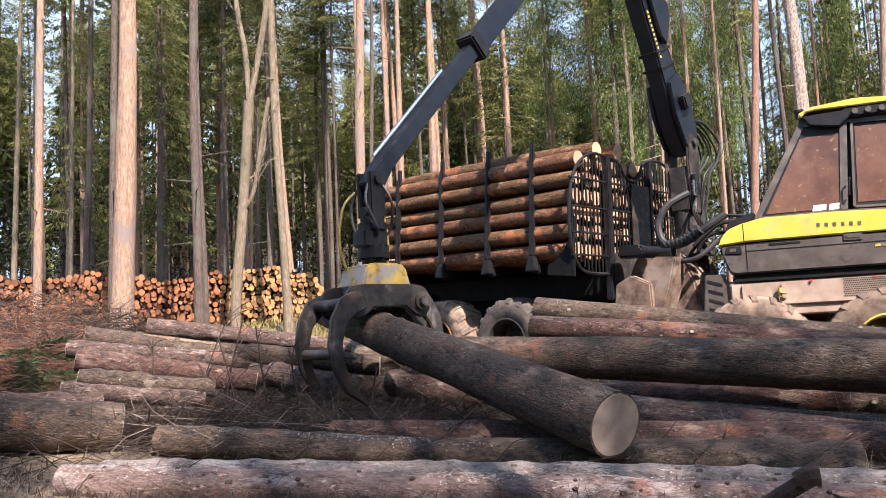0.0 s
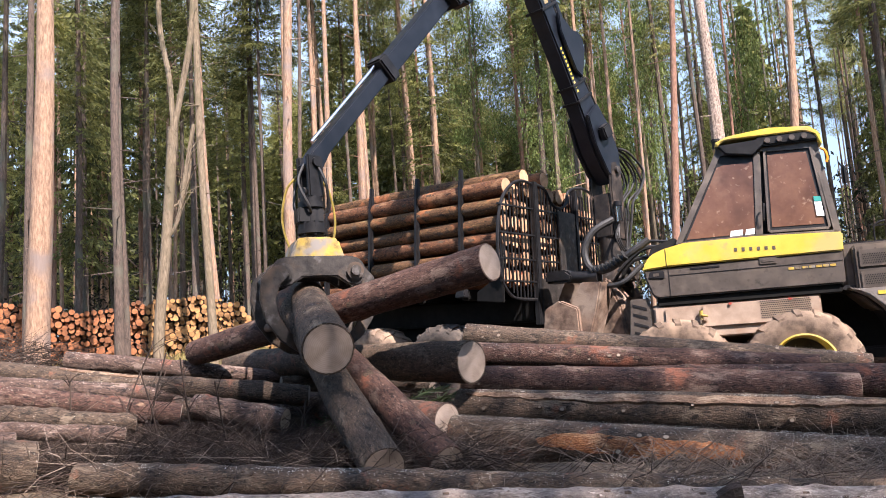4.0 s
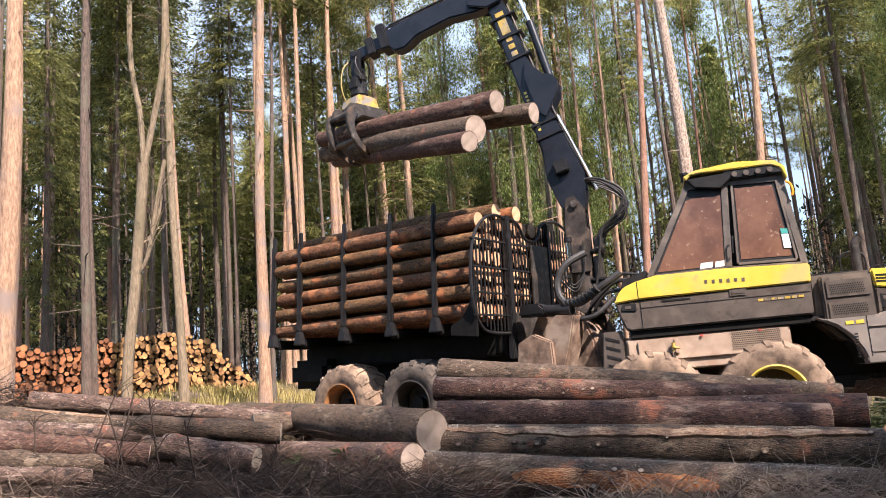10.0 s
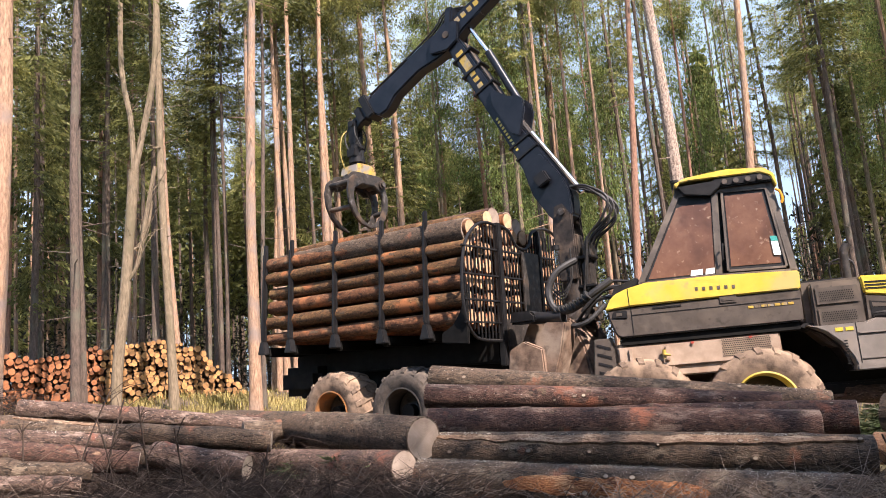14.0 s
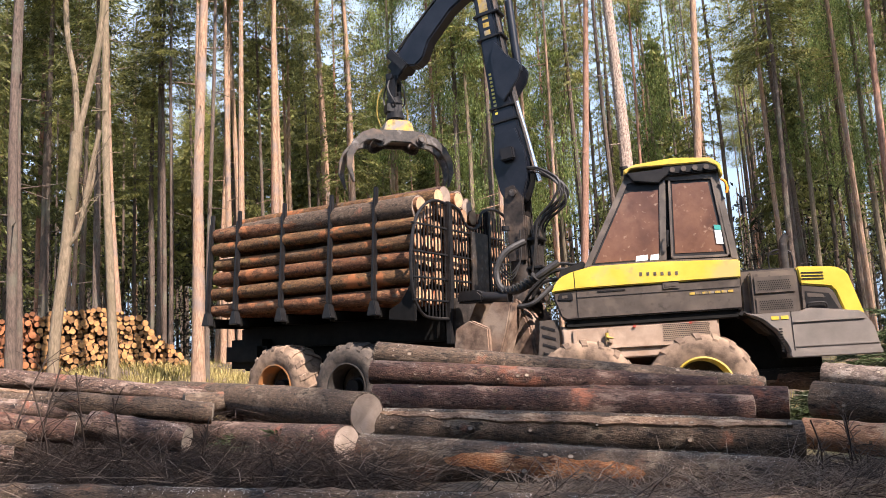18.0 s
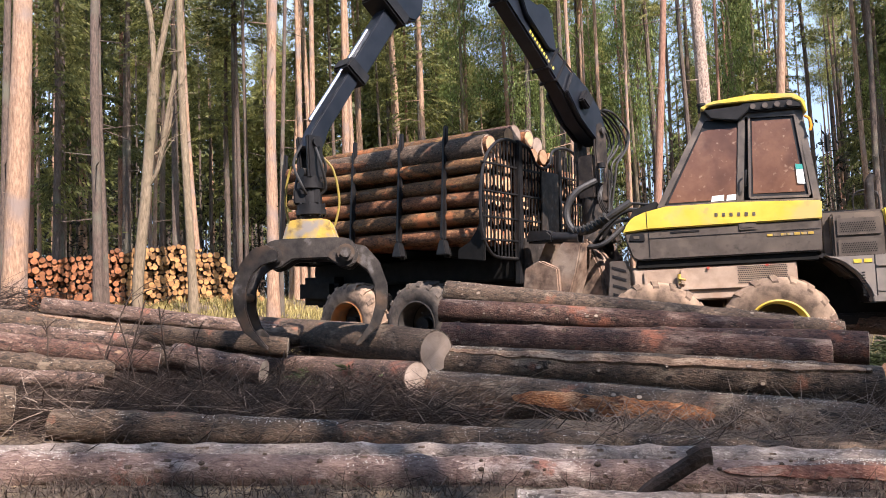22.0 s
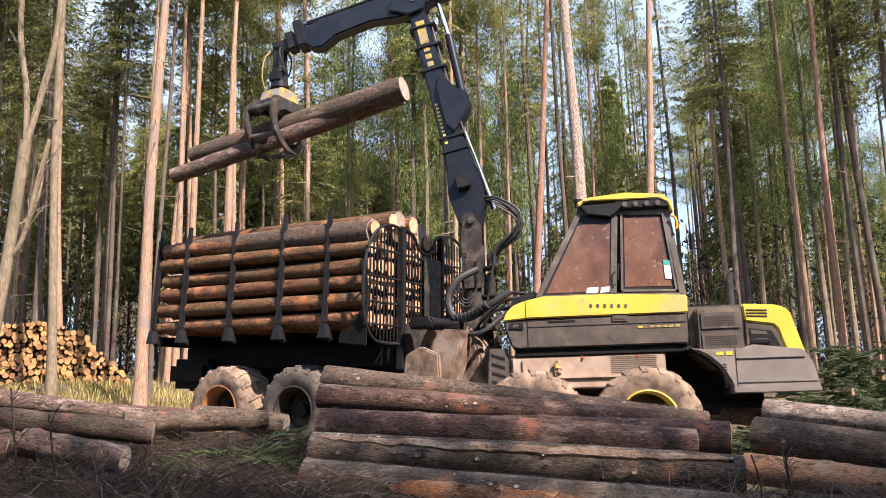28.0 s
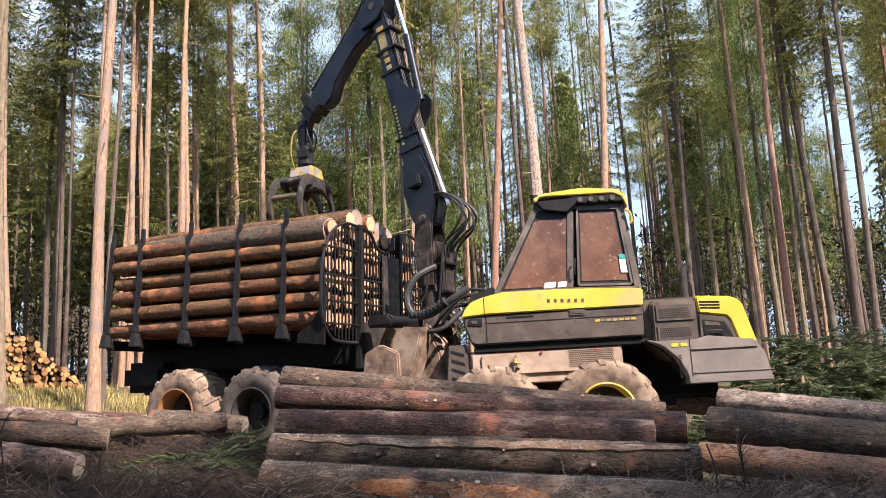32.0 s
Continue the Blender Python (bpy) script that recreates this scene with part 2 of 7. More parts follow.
M_CUT_OLD = cut_wood("weathered_sawn_wood", (0.48, 0.39, 0.30), (0.34, 0.25, 0.18))
M_CUT_STACK = cut_wood("orange_sawn_wood", (0.46, 0.19, 0.07), (0.27, 0.085, 0.03))
M_CUT_STACK_Y = cut_wood("yellow_sawn_wood", (0.49, 0.26, 0.095), (0.31, 0.13, 0.042))
M_CUT_LOAD = cut_wood("fresh_pink_sawn_wood", (0.66, 0.42, 0.25), (0.50, 0.28, 0.14))
M_CUT_HEAP = cut_wood("red_sawn_wood", (0.40, 0.155, 0.06), (0.23, 0.07, 0.025), island=True)
TRX = (4.0, 4.0, 0.9)
M_PINE = surf("pine_bark", (0.21, 0.122, 0.078), (0.46, 0.30, 0.195), 7, 0.95, bump=0.8, stretch=TRX, patch=(0.25, 0.19, 0.16), patch_at=0.58, patch_scale=1.4)
M_PINE_RED = surf("red_pine_bark", (0.19, 0.098, 0.066), (0.37, 0.205, 0.14), 8, 0.95, bump=0.7, stretch=TRX, patch=(0.30, 0.19, 0.14), patch_at=0.63, patch_scale=1.1)
M_SCALY = surf("scaly_pine_bark", (0.16, 0.11, 0.085), (0.50, 0.38, 0.30), 16, 0.95, bump=1.0, stretch=(2, 2, 1), detail=3)
M_SPRUCE = surf("spruce_bark", (0.058, 0.043, 0.035), (0.165, 0.117, 0.090), 9, 0.95, bump=0.8, stretch=TRX, patch=(0.135, 0.125, 0.092), patch_at=0.6, patch_scale=1.2)
M_PALE = surf("pale_tree_bark", (0.13, 0.098, 0.062), (0.28, 0.215, 0.145), 7, 0.95, bump=0.5, stretch=TRX, patch=(0.16, 0.13, 0.08), patch_at=0.62, patch_scale=1.6)
M_NEEDLE = surf("spruce_needles", (0.044, 0.058, 0.023), (0.315, 0.315, 0.106), 0.9, 0.5, spec=0.4, translucent=0.58)
M_NEEDLE2 = surf("yellow_green_needles", (0.085, 0.100, 0.036), (0.44, 0.42, 0.135), 0.9, 0.5, spec=0.4, translucent=0.58)
M_BOUGH = surf("dark_spruce_boughs", (0.026, 0.040, 0.018), (0.095, 0.122, 0.048), 1.5, 0.55, spec=0.35, translucent=0.3)
M_LEAF = surf("green_leaves", (0.07, 0.11, 0.034), (0.31, 0.37, 0.115), 0.9, 0.55, spec=0.3, translucent=0.45)
M_GROUND = surf("forest_floor", (0.036, 0.026, 0.018), (0.15, 0.107, 0.068), 16, 0.98, bump=1.0, bump_scale=22,
                patch=[((0.15, 0.13, 0.045), 0.60, 0.55), ((0.30, 0.215, 0.125), 0.62, 1.9), ((0.045, 0.033, 0.022), 0.60, 1.1)])
M_GRASS = surf("grass", (0.21, 0.185, 0.060), (0.52, 0.42, 0.18), 0.9, 0.8, spec=0.2, translucent=0.35)
M_TWIG = surf("dry_twigs", (0.022, 0.015, 0.011), (0.078, 0.050, 0.036), 3, 0.95)
# undergrowth taken near black: the canopy's shade is in this colour
M_THICKET = surf("shade_dark_undergrowth", (0.010, 0.010, 0.007), (0.036, 0.036, 0.019), 1.0, 0.9)
M_BARK_PALE = bark("pale_pinkish_log_bark", (0.16, 0.125, 0.105), (0.38, 0.31, 0.265), (0.50, 0.43, 0.38), (0.30, 0.22, 0.17), 0.66, 0.66)
M_WOOD_RED = bark("torn_red_wood", (0.17, 0.065, 0.045), (0.38, 0.18, 0.12), (0.42, 0.27, 0.20), (0.12, 0.06, 0.04), 0.6, 0.76)
M_TWIG_PALE = surf("grey_dry_twigs", (0.10, 0.075, 0.058), (0.26, 0.20, 0.155), 3, 0.95)
M_TWIG_RED = surf("reddish_dry_twigs", (0.10, 0.042, 0.027), (0.27, 0.125, 0.075), 3, 0.95)
M_SNAG = surf("dark_rotten_branch", (0.010, 0.007, 0.006), (0.040, 0.027, 0.022), 30, 0.95, bump=0.8)
M_CHIP = surf("pale_wood_litter", (0.50, 0.44, 0.37), (0.74, 0.68, 0.60), 6, 0.95)
DUST = (0.36, 0.28, 0.20)
M_BLACK = surf("black_paint", (0.008, 0.008, 0.009), (0.020, 0.019, 0.020), 7, 0.48, spec=0.28, dust=(0.09, 0.075, 0.06), dust_at=0.74)
# frame black darkened further: the shade under load and cab is in it
M_SHADE_BLACK = surf("shaded_black_frame", (0.004, 0.004, 0.004), (0.012, 0.011, 0.010), 6, 0.8, spec=0.2)
M_BOOM = surf("blue_black_crane_paint", (0.006, 0.008, 0.013), (0.015, 0.017, 0.024), 5, 0.36, spec=0.35, dust=(0.085, 0.078, 0.075), dust_at=0.78)
M_STEEL = surf("worn_grapple_steel", (0.020, 0.018, 0.017), (0.072, 0.060, 0.052), 9, 0.5, metal=0.2, dust=(0.15, 0.12, 0.095), dust_at=0.66, bump=0.2, patch=[((0.12, 0.078, 0.050), 0.60, 3.0), ((0.16, 0.15, 0.145), 0.68, 9.0)])
M_CHROME = surf("bright_piston_rod", (0.62, 0.62, 0.64), (0.80, 0.80, 0.82), 20, 0.18, metal=1.0)
M_GREY = surf("dark_grey_panel", (0.066, 0.053, 0.044), (0.105, 0.086, 0.072), 4, 0.42, patch=[((0.15, 0.118, 0.092), 0.62, 1.7), ((0.045, 0.036, 0.03), 0.66, 12.0)], dust=(0.27, 0.215, 0.165), dust_at=0.56)
M_FENDER = surf("grey_fender_paint", (0.165, 0.145, 0.128), (0.235, 0.207, 0.185), 3, 0.38, dust=(0.27, 0.22, 0.175), dust_at=0.58)
M_DUSTY = surf("dusty_frame_steel", (0.30, 0.212, 0.152), (0.46, 0.342, 0.255), 4, 0.85, patch=[((0.13, 0.095, 0.075), 0.66, 3), ((0.30, 0.17, 0.10), 0.68, 1.5)])
M_PILLAR = surf("dusty_black_pillar", (0.014, 0.012, 0.011), (0.055, 0.044, 0.037), 6, 0.55, spec=0.3, patch=(0.12, 0.088, 0.068), patch_at=0.62, patch_scale=4)
M_RUSTY = surf("rusty_brown_steel", (0.10, 0.062, 0.042), (0.30, 0.20, 0.14), 6, 0.85, bump=0.3, patch=[((0.36, 0.27, 0.20), 0.58, 2.5), ((0.05, 0.035, 0.03), 0.60, 4)])
M_YELLOW = surf("yellow_paint", (0.60, 0.445, 0.060), (0.69, 0.525, 0.085), 3, 0.34, patch=[((0.52, 0.41, 0.15), 0.60, 2.0), ((0.42, 0.33, 0.14), 0.68, 9.0)], dust=(0.58, 0.48, 0.22), dust_at=0.62)
M_OCHRE = surf("scuffed_yellow_paint", (0.36, 0.23, 0.04), (0.55, 0.38, 0.07), 7, 0.55, patch=[((0.24, 0.215, 0.19), 0.53, 5), ((0.10, 0.07, 0.04), 0.64, 8)])
M_TYRE = surf("muddy_rubber", (0.075, 0.052, 0.038), (0.24, 0.168, 0.118), 7, 0.95, bump=0.5, patch=(0.33, 0.228, 0.155), patch_at=0.58, patch_scale=4, dust=(0.34, 0.242, 0.168), dust_at=0.60)
M_TYRE_DARK = surf("dark_rubber", (0.035, 0.030, 0.026), (0.11, 0.088, 0.072), 7, 0.95, bump=0.5, patch=(0.17, 0.13, 0.10), patch_at=0.6, patch_scale=4)
M_RIM = surf("rusty_orange_rim", (0.26, 0.105, 0.035), (0.42, 0.20, 0.07), 5, 0.7, patch=(0.20, 0.13, 0.08), patch_at=0.55, patch_scale=4)
M_RIM_GREY = surf("grey_rim", (0.02, 0.017, 0.015), (0.06, 0.05, 0.042), 5, 0.7)
M_MESHBLIND = surf("brown_tinted_pane", (0.105, 0.050, 0.032), (0.175, 0.088, 0.054), 2.2, 0.26, spec=0.5, patch=[((0.27, 0.165, 0.11), 0.60, 1.3), ((0.085, 0.040, 0.026), 0.60, 1.9), ((0.30, 0.20, 0.14), 0.70, 14.0)])
M_RUBBER = surf("black_rubber_hose", (0.012, 0.012, 0.012), (0.035, 0.032, 0.030), 10, 0.55)
M_HOSEY = surf("yellow_spiral_hose", (0.17, 0.12, 0.02), (0.30, 0.22, 0.04), 12, 0.5)
M_WHITE = surf("white_paper", (0.72, 0.74, 0.74), (0.82, 0.83, 0.83), 5, 0.6)
M_GREEN = surf("green_sticker", (0.02, 0.22, 0.20), (0.03, 0.30, 0.26), 5, 0.5)
M_ORANGE = surf("orange_beacon", (0.75, 0.28, 0.02), (0.85, 0.34, 0.03), 6, 0.3)
M_RED = surf("red_bolt", (0.35, 0.05, 0.03), (0.45, 0.08, 0.05), 6, 0.5)


def glow(name, colour, strength):
    m = bpy.data.materials.new(name)
    m.use_nodes = True
    b = m.node_tree.nodes["Principled BSDF"]
    b.inputs["Base Color"].default_value = (0, 0, 0, 1)
    b.inputs["Emission Color"].default_value = (*colour, 1)
    b.inputs["Emission Strength"].default_value = strength
    return m


M_HAZE = glow("pale_blue_sky", (0.54, 0.72, 0.98), 0.54)

# ---------------------------------------------------------------- mesh helpers
def mesh_of(name, bm, *mats, smooth=True):
    me = bpy.data.meshes.new(name)
    bm.normal_update()
    bm.to_mesh(me)
    bm.free()
    for m in mats:
        me.materials.append(m)
    if smooth:
        me.shade_smooth()
        me.set_sharp_from_angle(angle=radians(38))
    return me


def part(name, bm, material, parent, label="", m=None):
    """One mesh object under a thing or a part; m: its pose in the parent's space."""
    ob = new(name, mesh_of(name, bm, material) if isinstance(bm, bmesh.types.BMesh) else bm)
    ob.parent = parent
    if m is not None:
        ob.matrix_basis = m
    if label:
        ob["label"] = label
    return ob


def box(bm, x0, x1, y0, y1, z0, z1, bev=0.012):
    r = bmesh.ops.create_cube(bm, size=1.0, matrix=Matrix.LocRotScale(((x0 + x1) / 2, (y0 + y1) / 2, (z0 + z1) / 2), None, (abs(x1 - x0), abs(y1 - y0), abs(z1 - z0))))
    if bev:
        ed = list({e for v in r["verts"] for e in v.link_edges})
        bmesh.ops.bevel(bm, geom=ed, offset=bev, segments=2, affect="EDGES", clamp_overlap=True)
    return bm


def prism(bm, pts, y0, y1, bev=0.015, axis="y"):
    """Extrude an outline (x, z) from y0 to y1 (axis y), or (y, z) along x (axis x)."""
    mk = (lambda a, b, c: (a, c, b)) if axis == "y" else (lambda a, b, c: (c, a, b))
    lo = [bm.verts.new(mk(a, b, y0)) for a, b in pts]
    hi = [bm.verts.new(mk(a, b, y1)) for a, b in pts]
    fs = [bm.faces.new(lo), bm.faces.new(hi[::-1])]
    for i in range(len(pts)):
        j = (i + 1) % len(pts)
        fs.append(bm.faces.new((lo[i], hi[i], hi[j], lo[j])))
    bmesh.ops.recalc_face_normals(bm, faces=fs)
    if bev:
        bmesh.ops.bevel(bm, geom=list({e for f in fs for e in f.edges}), offset=bev, segments=2, affect="EDGES", clamp_overlap=True)
    return bm


def rod(bm, a, b, r, r2=None, seg=10, caps=True):
    a, b = Vector(a), Vector(b)
    d = b - a
    bmesh.ops.create_cone(bm, cap_ends=caps, segments=seg, radius1=r, radius2=r if r2 is None else r2, depth=d.length,
                          matrix=Matrix.Translation((a + b) / 2) @ d.to_track_quat("Z", "Y").to_matrix().to_4x4())
    return bm


def tube(bm, pts, r, seg=7):
    """A bent round bar or hose through points, smoothed."""
    p = [Vector(q) for q in pts]
    fine = []
    for i in range(len(p) - 1):
        a, b, c, d = p[max(i - 1, 0)], p[i], p[i + 1], p[min(i + 2, len(p) - 1)]
        for k in range(5):
            t = k / 5
            fine.append(0.5 * ((2 * b) + (c - a) * t + (2 * a - 5 * b + 4 * c - d) * t * t + (3 * b - a - 3 * c + d) * t ** 3))
    fine.append(p[-1])
    rings = []
    for i, q in enumerate(fine):
        d = (fine[min(i + 1, len(fine) - 1)] - fine[max(i - 1, 0)]).normalized()
        u = d.orthogonal().normalized() if i == 0 else (prev - d * prev.dot(d)).normalized()
        prev, w = u, d.cross(u)
        rings.append([bm.verts.new(q + r * (math.cos(2 * math.pi * k / seg) * u + math.sin(2 * math.pi * k / seg) * w)) for k in range(seg)])
    for A, B in zip(rings, rings[1:]):
        for k in range(seg):
            bm.faces.new((A[k], A[(k + 1) % seg], B[(k + 1) % seg], B[k]))
    bm.faces.new(rings[0][::-1])
    bm.faces.new(rings[-1])
    return bm


def lathe(bm, prof, seg=40, axis="y"):
    """Turn an outline (radius, along) round the y axis."""
    rings = []
    for k in range(seg):
        a = 2 * math.pi * k / seg
        rings.append([bm.verts.new((r * math.cos(a), y, r * math.sin(a))) for r, y in prof])
    for k in range(seg):
        A, B = rings[k], rings[(k + 1) % seg]
        for i in range(len(prof) - 1):
            bm.faces.new((A[i], A[i + 1], B[i + 1], B[i]))
    bmesh.ops.recalc_face_normals(bm, faces=bm.faces)
    return bm


def B():
    return bmesh.new()


def np_mesh(name, verts, faces, mat):
    me = bpy.data.meshes.new(name)
    me.from_pydata([tuple(v) for v in verts], [], faces)
    me.materials.append(mat)
    me.shade_smooth()
    return me


def smooth01(a, b, x):
    t = min(1.0, max(0.0, (x - a) / (b - a)))
    return t * t * (3 - 2 * t)


def ground_z(x, y):
    """Height of the clearing: a low verge at the camera, a landing for the forwarder, a bank that climbs into the wood."""
    h = 0.50 * smooth01(1.8, 3.8, y) + 1.35 * smooth01(13.0, 26.0, y) + 0.75 * smooth01(26, 90, y)
    h += 0.05 * min(max(5.0 - x, -2.0), 9.0) * smooth01(2.0, 4.2, y)
    h += 0.55 * math.exp(-((x + 6.6) / 1.6) ** 2 - ((y - 13.5) / 2.2) ** 2)
    rough = 0.06 + 0.12 * smooth01(14, 22, y)
    return h + rough * noise.noise((x * 0.55, y * 0.55, 0.3)) + 0.03 * noise.noise((x * 2.1, y * 2.1, 4.0))


# ---------------------------------------------------------------- ground
def build_ground():
    xs = np.concatenate([np.linspace(-400, -40, 13)[:-1], np.linspace(-40, -9, 32)[:-1], np.linspace(-9, 13, 111)[:-1], np.linspace(13, 60, 48)[:-1], np.linspace(60, 420, 13)])
    ys = np.concatenate([np.linspace(-200, -20, 10)[:-1], np.linspace(-20, 3, 24)[:-1], np.linspace(3, 20, 101)[:-1], np.linspace(20, 90, 71)[:-1], np.linspace(90, 600, 16)])
    v = [(x, y, ground_z(x, y)) for y in ys for x in xs]
    w = len(xs)
    f = [(j * w + i, j * w + i + 1, (j + 1) * w + i + 1, (j + 1) * w + i) for j in range(len(ys) - 1) for i in range(w - 1)]
    return tagged(new("ground", np_mesh("ground", v, f, M_GROUND)), "brown forest floor of litter, soil and patchy grass", "ground", kind="structure")


build_ground()


def build_backdrop():
    """Pale hazy sky low over the horizon, far behind the wood."""
    v = []
    for i in range(41):
        a = radians(-75 + 4.5 * i)
        v += [(380 * math.sin(a), 380 * math.cos(a), z) for z in (-20.0, 240.0)]
    f = [(2 * i, 2 * i + 2, 2 * i + 3, 2 * i + 1) for i in range(40)]
    return tagged(new("backdrop", np_mesh("backdrop", v, f, M_HAZE)), "pale hazy sky behind the wood", "sky", kind="structure")


build_backdrop()

# ---------------------------------------------------------------- forwarder
MF = pose(5.05, 11.09, 0.49, 0, 0, -21)
MR = pose(1.089, 13.945, 0.78, 0, 2.0, -45)
forwarder = new("forwarder")
forwarder.matrix_world = MF
tagged(forwarder, "black and yellow eight-wheeled forwarder loading logs with its crane", "forestry machine")
MFI = MF.inverted()
REAR = MFI @ MR


def front(name, bm, mat, label="", m=None):
    return part(name, bm, mat, forwarder, label, m)


def rear(name, bm, mat, label="", m=None):
    return part(name, bm, mat, forwarder, label, REAR if m is None else REAR @ m)


def wheel_mesh():
    """A wide forestry tyre, 1.4 m across, with heavy slanted lugs; axis along y, outer face at y = 0, towards -y."""
    bm = B()
    lathe(bm, [(0.345, 0.10), (0.36, 0.03), (0.43, 0.005), (0.52, 0.0), (0.60, 0.025), (0.645, 0.09), (0.655, 0.20), (0.66, 0.325), (0.655, 0.45), (0.645, 0.56), (0.60, 0.625), (0.43, 0.645), (0.345, 0.56)], 48)
    return bm


def lug_mesh(side, mat):
    """One slanted tread block, reaching from the shoulder to the middle of the tyre."""
    bm = B()
    pts = []
    for y, r, sw in ((0.015, 0.575, -0.03), (0.06, 0.64, 0.0), (0.20, 0.655, 0.07), (0.37, 0.66, 0.16)):
        yy = y if side == 0 else 0.65 - y
        for dr, da in ((-0.02, -0.075), (0.020, -0.058), (0.020, 0.058), (-0.02, 0.075)):
            rr = r + dr
            pts.append(bm.verts.new((rr * math.cos(sw + da), yy, rr * math.sin(sw + da))))
    fs = []
    for i in range(3):
        for q in range(3):
            fs.append(bm.faces.new((pts[4 * i + q], pts[4 * i + q + 1], pts[4 * i + 5 + q], pts[4 * i + 4 + q])))
    fs += [bm.faces.new(pts[0:4]), bm.faces.new(pts[12:16][::-1])]
    bmesh.ops.recalc_face_normals(bm, faces=fs)
    return mesh_of("lug", bm, mat, smooth=False)


LUGS = {m: [lug_mesh(s, m) for s in (0, 1)] for m in (M_TYRE, M_TYRE_DARK)}
TYRE_ME, TYRE_DK = mesh_of("tyre", wheel_mesh(), M_TYRE), mesh_of("tyre_dark", wheel_mesh(), M_TYRE_DARK)


def rim_mesh(outer):
    bm = B()
    lathe(bm, [(0.365, 0.03), (0.372, 0.012), (0.352, 0.008), (0.335, 0.05), (0.325, 0.12), (0.318, 0.30), (0.322, 0.31)], 40)
    return mesh_of("rim", bm, outer)


def hub_mesh():
    bm = B()
    lathe(bm, [(0.33, 0.34), (0.25, 0.34), (0.20, 0.36), (0.15, 0.35), (0.14, 0.27), (0.09, 0.25), (0.001, 0.25)], 32)
    for k in range(10):
        a = 2 * math.pi * k / 10
        rod(bm, (0.235 * math.cos(a), 0.345, 0.235 * math.sin(a)), (0.235 * math.cos(a), 0.31, 0.235 * math.sin(a)), 0.016, seg=6)
    return mesh_of("hub", bm, M_RIM_GREY)


HUB = hub_mesh()


RIM_Y, RIM_G, RIM_O = rim_mesh(M_YELLOW), rim_mesh(M_RIM_GREY), rim_mesh(M_RIM)


def wheel(unit, x, y, side, rim, tyre=None, lift=0.0, spin=0.0, size=1.0):
    m = unit @ pose(x, y, 0.70 + lift, 0, 0, 180 if side > 0 else 0) @ pose(0, 0, 0, 0, spin, 0) @ Matrix.Diagonal((size, 1.0, size, 1.0))
    w = part("wheel", tyre or TYRE_ME, None, forwarder, "wide lugged tyre caked with pale mud" if tyre is None else "wide lugged black tyre", m)
    for k in range(18):
        for sd in (0, 1):
            part("lug", LUGS[M_TYRE if tyre is None else M_TYRE_DARK][sd], None, w, "", pose(0, 0, 0, 0, 20.0 * k + 10 * sd, 0))
    part("rim", rim, None, w, {RIM_Y: "yellow steel rim", RIM_G: "grey steel rim", RIM_O: "rusty orange steel rim"}[rim])
    part("hub", HUB, None, w, "dark wheel hub set deep in the rim")
    return w


ID = Matrix.Identity(4)
wheel(ID, 0.71, -1.17, -1, RIM_Y, spin=7, size=1.07, lift=0.02)
wheel(ID, -0.80, -1.17, -1, RIM_Y, spin=31, size=1.07, lift=0.02)
wheel(ID, 0.71, 1.17, 1, RIM_Y, spin=3)
wheel(ID, -0.80, 1.17, 1, RIM_Y, spin=20)
wheel(REAR, 1.05, -1.40, -1, RIM_G, TYRE_DK, spin=12)
wheel(REAR, -0.46, -1.40, -1, RIM_O, spin=25)
wheel(REAR, 1.05, 1.35, 1, RIM_G, TYRE_DK, spin=4)
wheel(REAR, -0.46, 1.35, 1, RIM_O, spin=17)

# front frame and bogies
front("front_frame", box(box(B(), -1.75, 2.3, -0.45, 0.45, 0.85, 1.3), -1.1, 1.0, -0.98, 0.98, 1.27, 1.62, 0.02), M_DUSTY, "dusty tan chassis beam")
for y in (-0.62, 0.62):
    front("bogie_beam", prism(B(), [(-1.0, 0.55), (-0.85, 0.85), (0.0, 1.0), (0.75, 0.85), (0.9, 0.55), (0.7, 0.42), (-0.8, 0.42)], y - 0.09 if y > 0 else y - 0.09, y + 0.09, 0.02), M_BLACK)
    front("axle", rod(B(), (0.71, y * 0.2, 0.70), (0.71, y * 1.5, 0.70), 0.11, seg=16), M_RIM_GREY)
    front("axle", rod(B(), (-0.80, y * 0.2, 0.70), (-0.80, y * 1.5, 0.70), 0.11, seg=16), M_RIM_GREY)

side = front("side_panel", box(box(box(B(), -1.06, 0.98, -1.08, -1.0, 1.30, 1.60, 0.02), -1.06, 0.98, -1.095, -1.0, 1.285, 1.335, 0.01), -1.0, 0.9, -1.06, -0.98, 1.15, 1.30, 0.02), M_DUSTY, "dusty tan side panel")
# black strip and sheet added for the shade under skirt and arch
front("sill", box(B(), -1.0, 1.24, -1.10, -0.9, 1.595, 1.715, 0.01), M_SHADE_BLACK, "black strip added as the shade under the cab skirt")
front("inner_wall", box(B(), 0.98, 2.35, -0.50, -0.42, 0.75, 1.68, 0.01), M_SHADE_BLACK, "black sheet added as the shade inside the wheel arch")
bm = B()
for r in range(9):
    for c in range(24):
        x = 0.26 + 0.025 * c + (0.012 if r % 2 else 0)
        box(bm, x, x + 0.015, -1.086, -1.079, 1.345 + 0.026 * r, 1.357 + 0.026 * r, 0)
part("vent_perforation", bm, M_BLACK, side, "rows of small dark vent holes")
for x in (-0.10, 0.62):
    part("bolt", rod(B(), (x, -1.105, 1.565), (x, -1.06, 1.565), 0.020, seg=10), M_RED, side, "small red bolt")
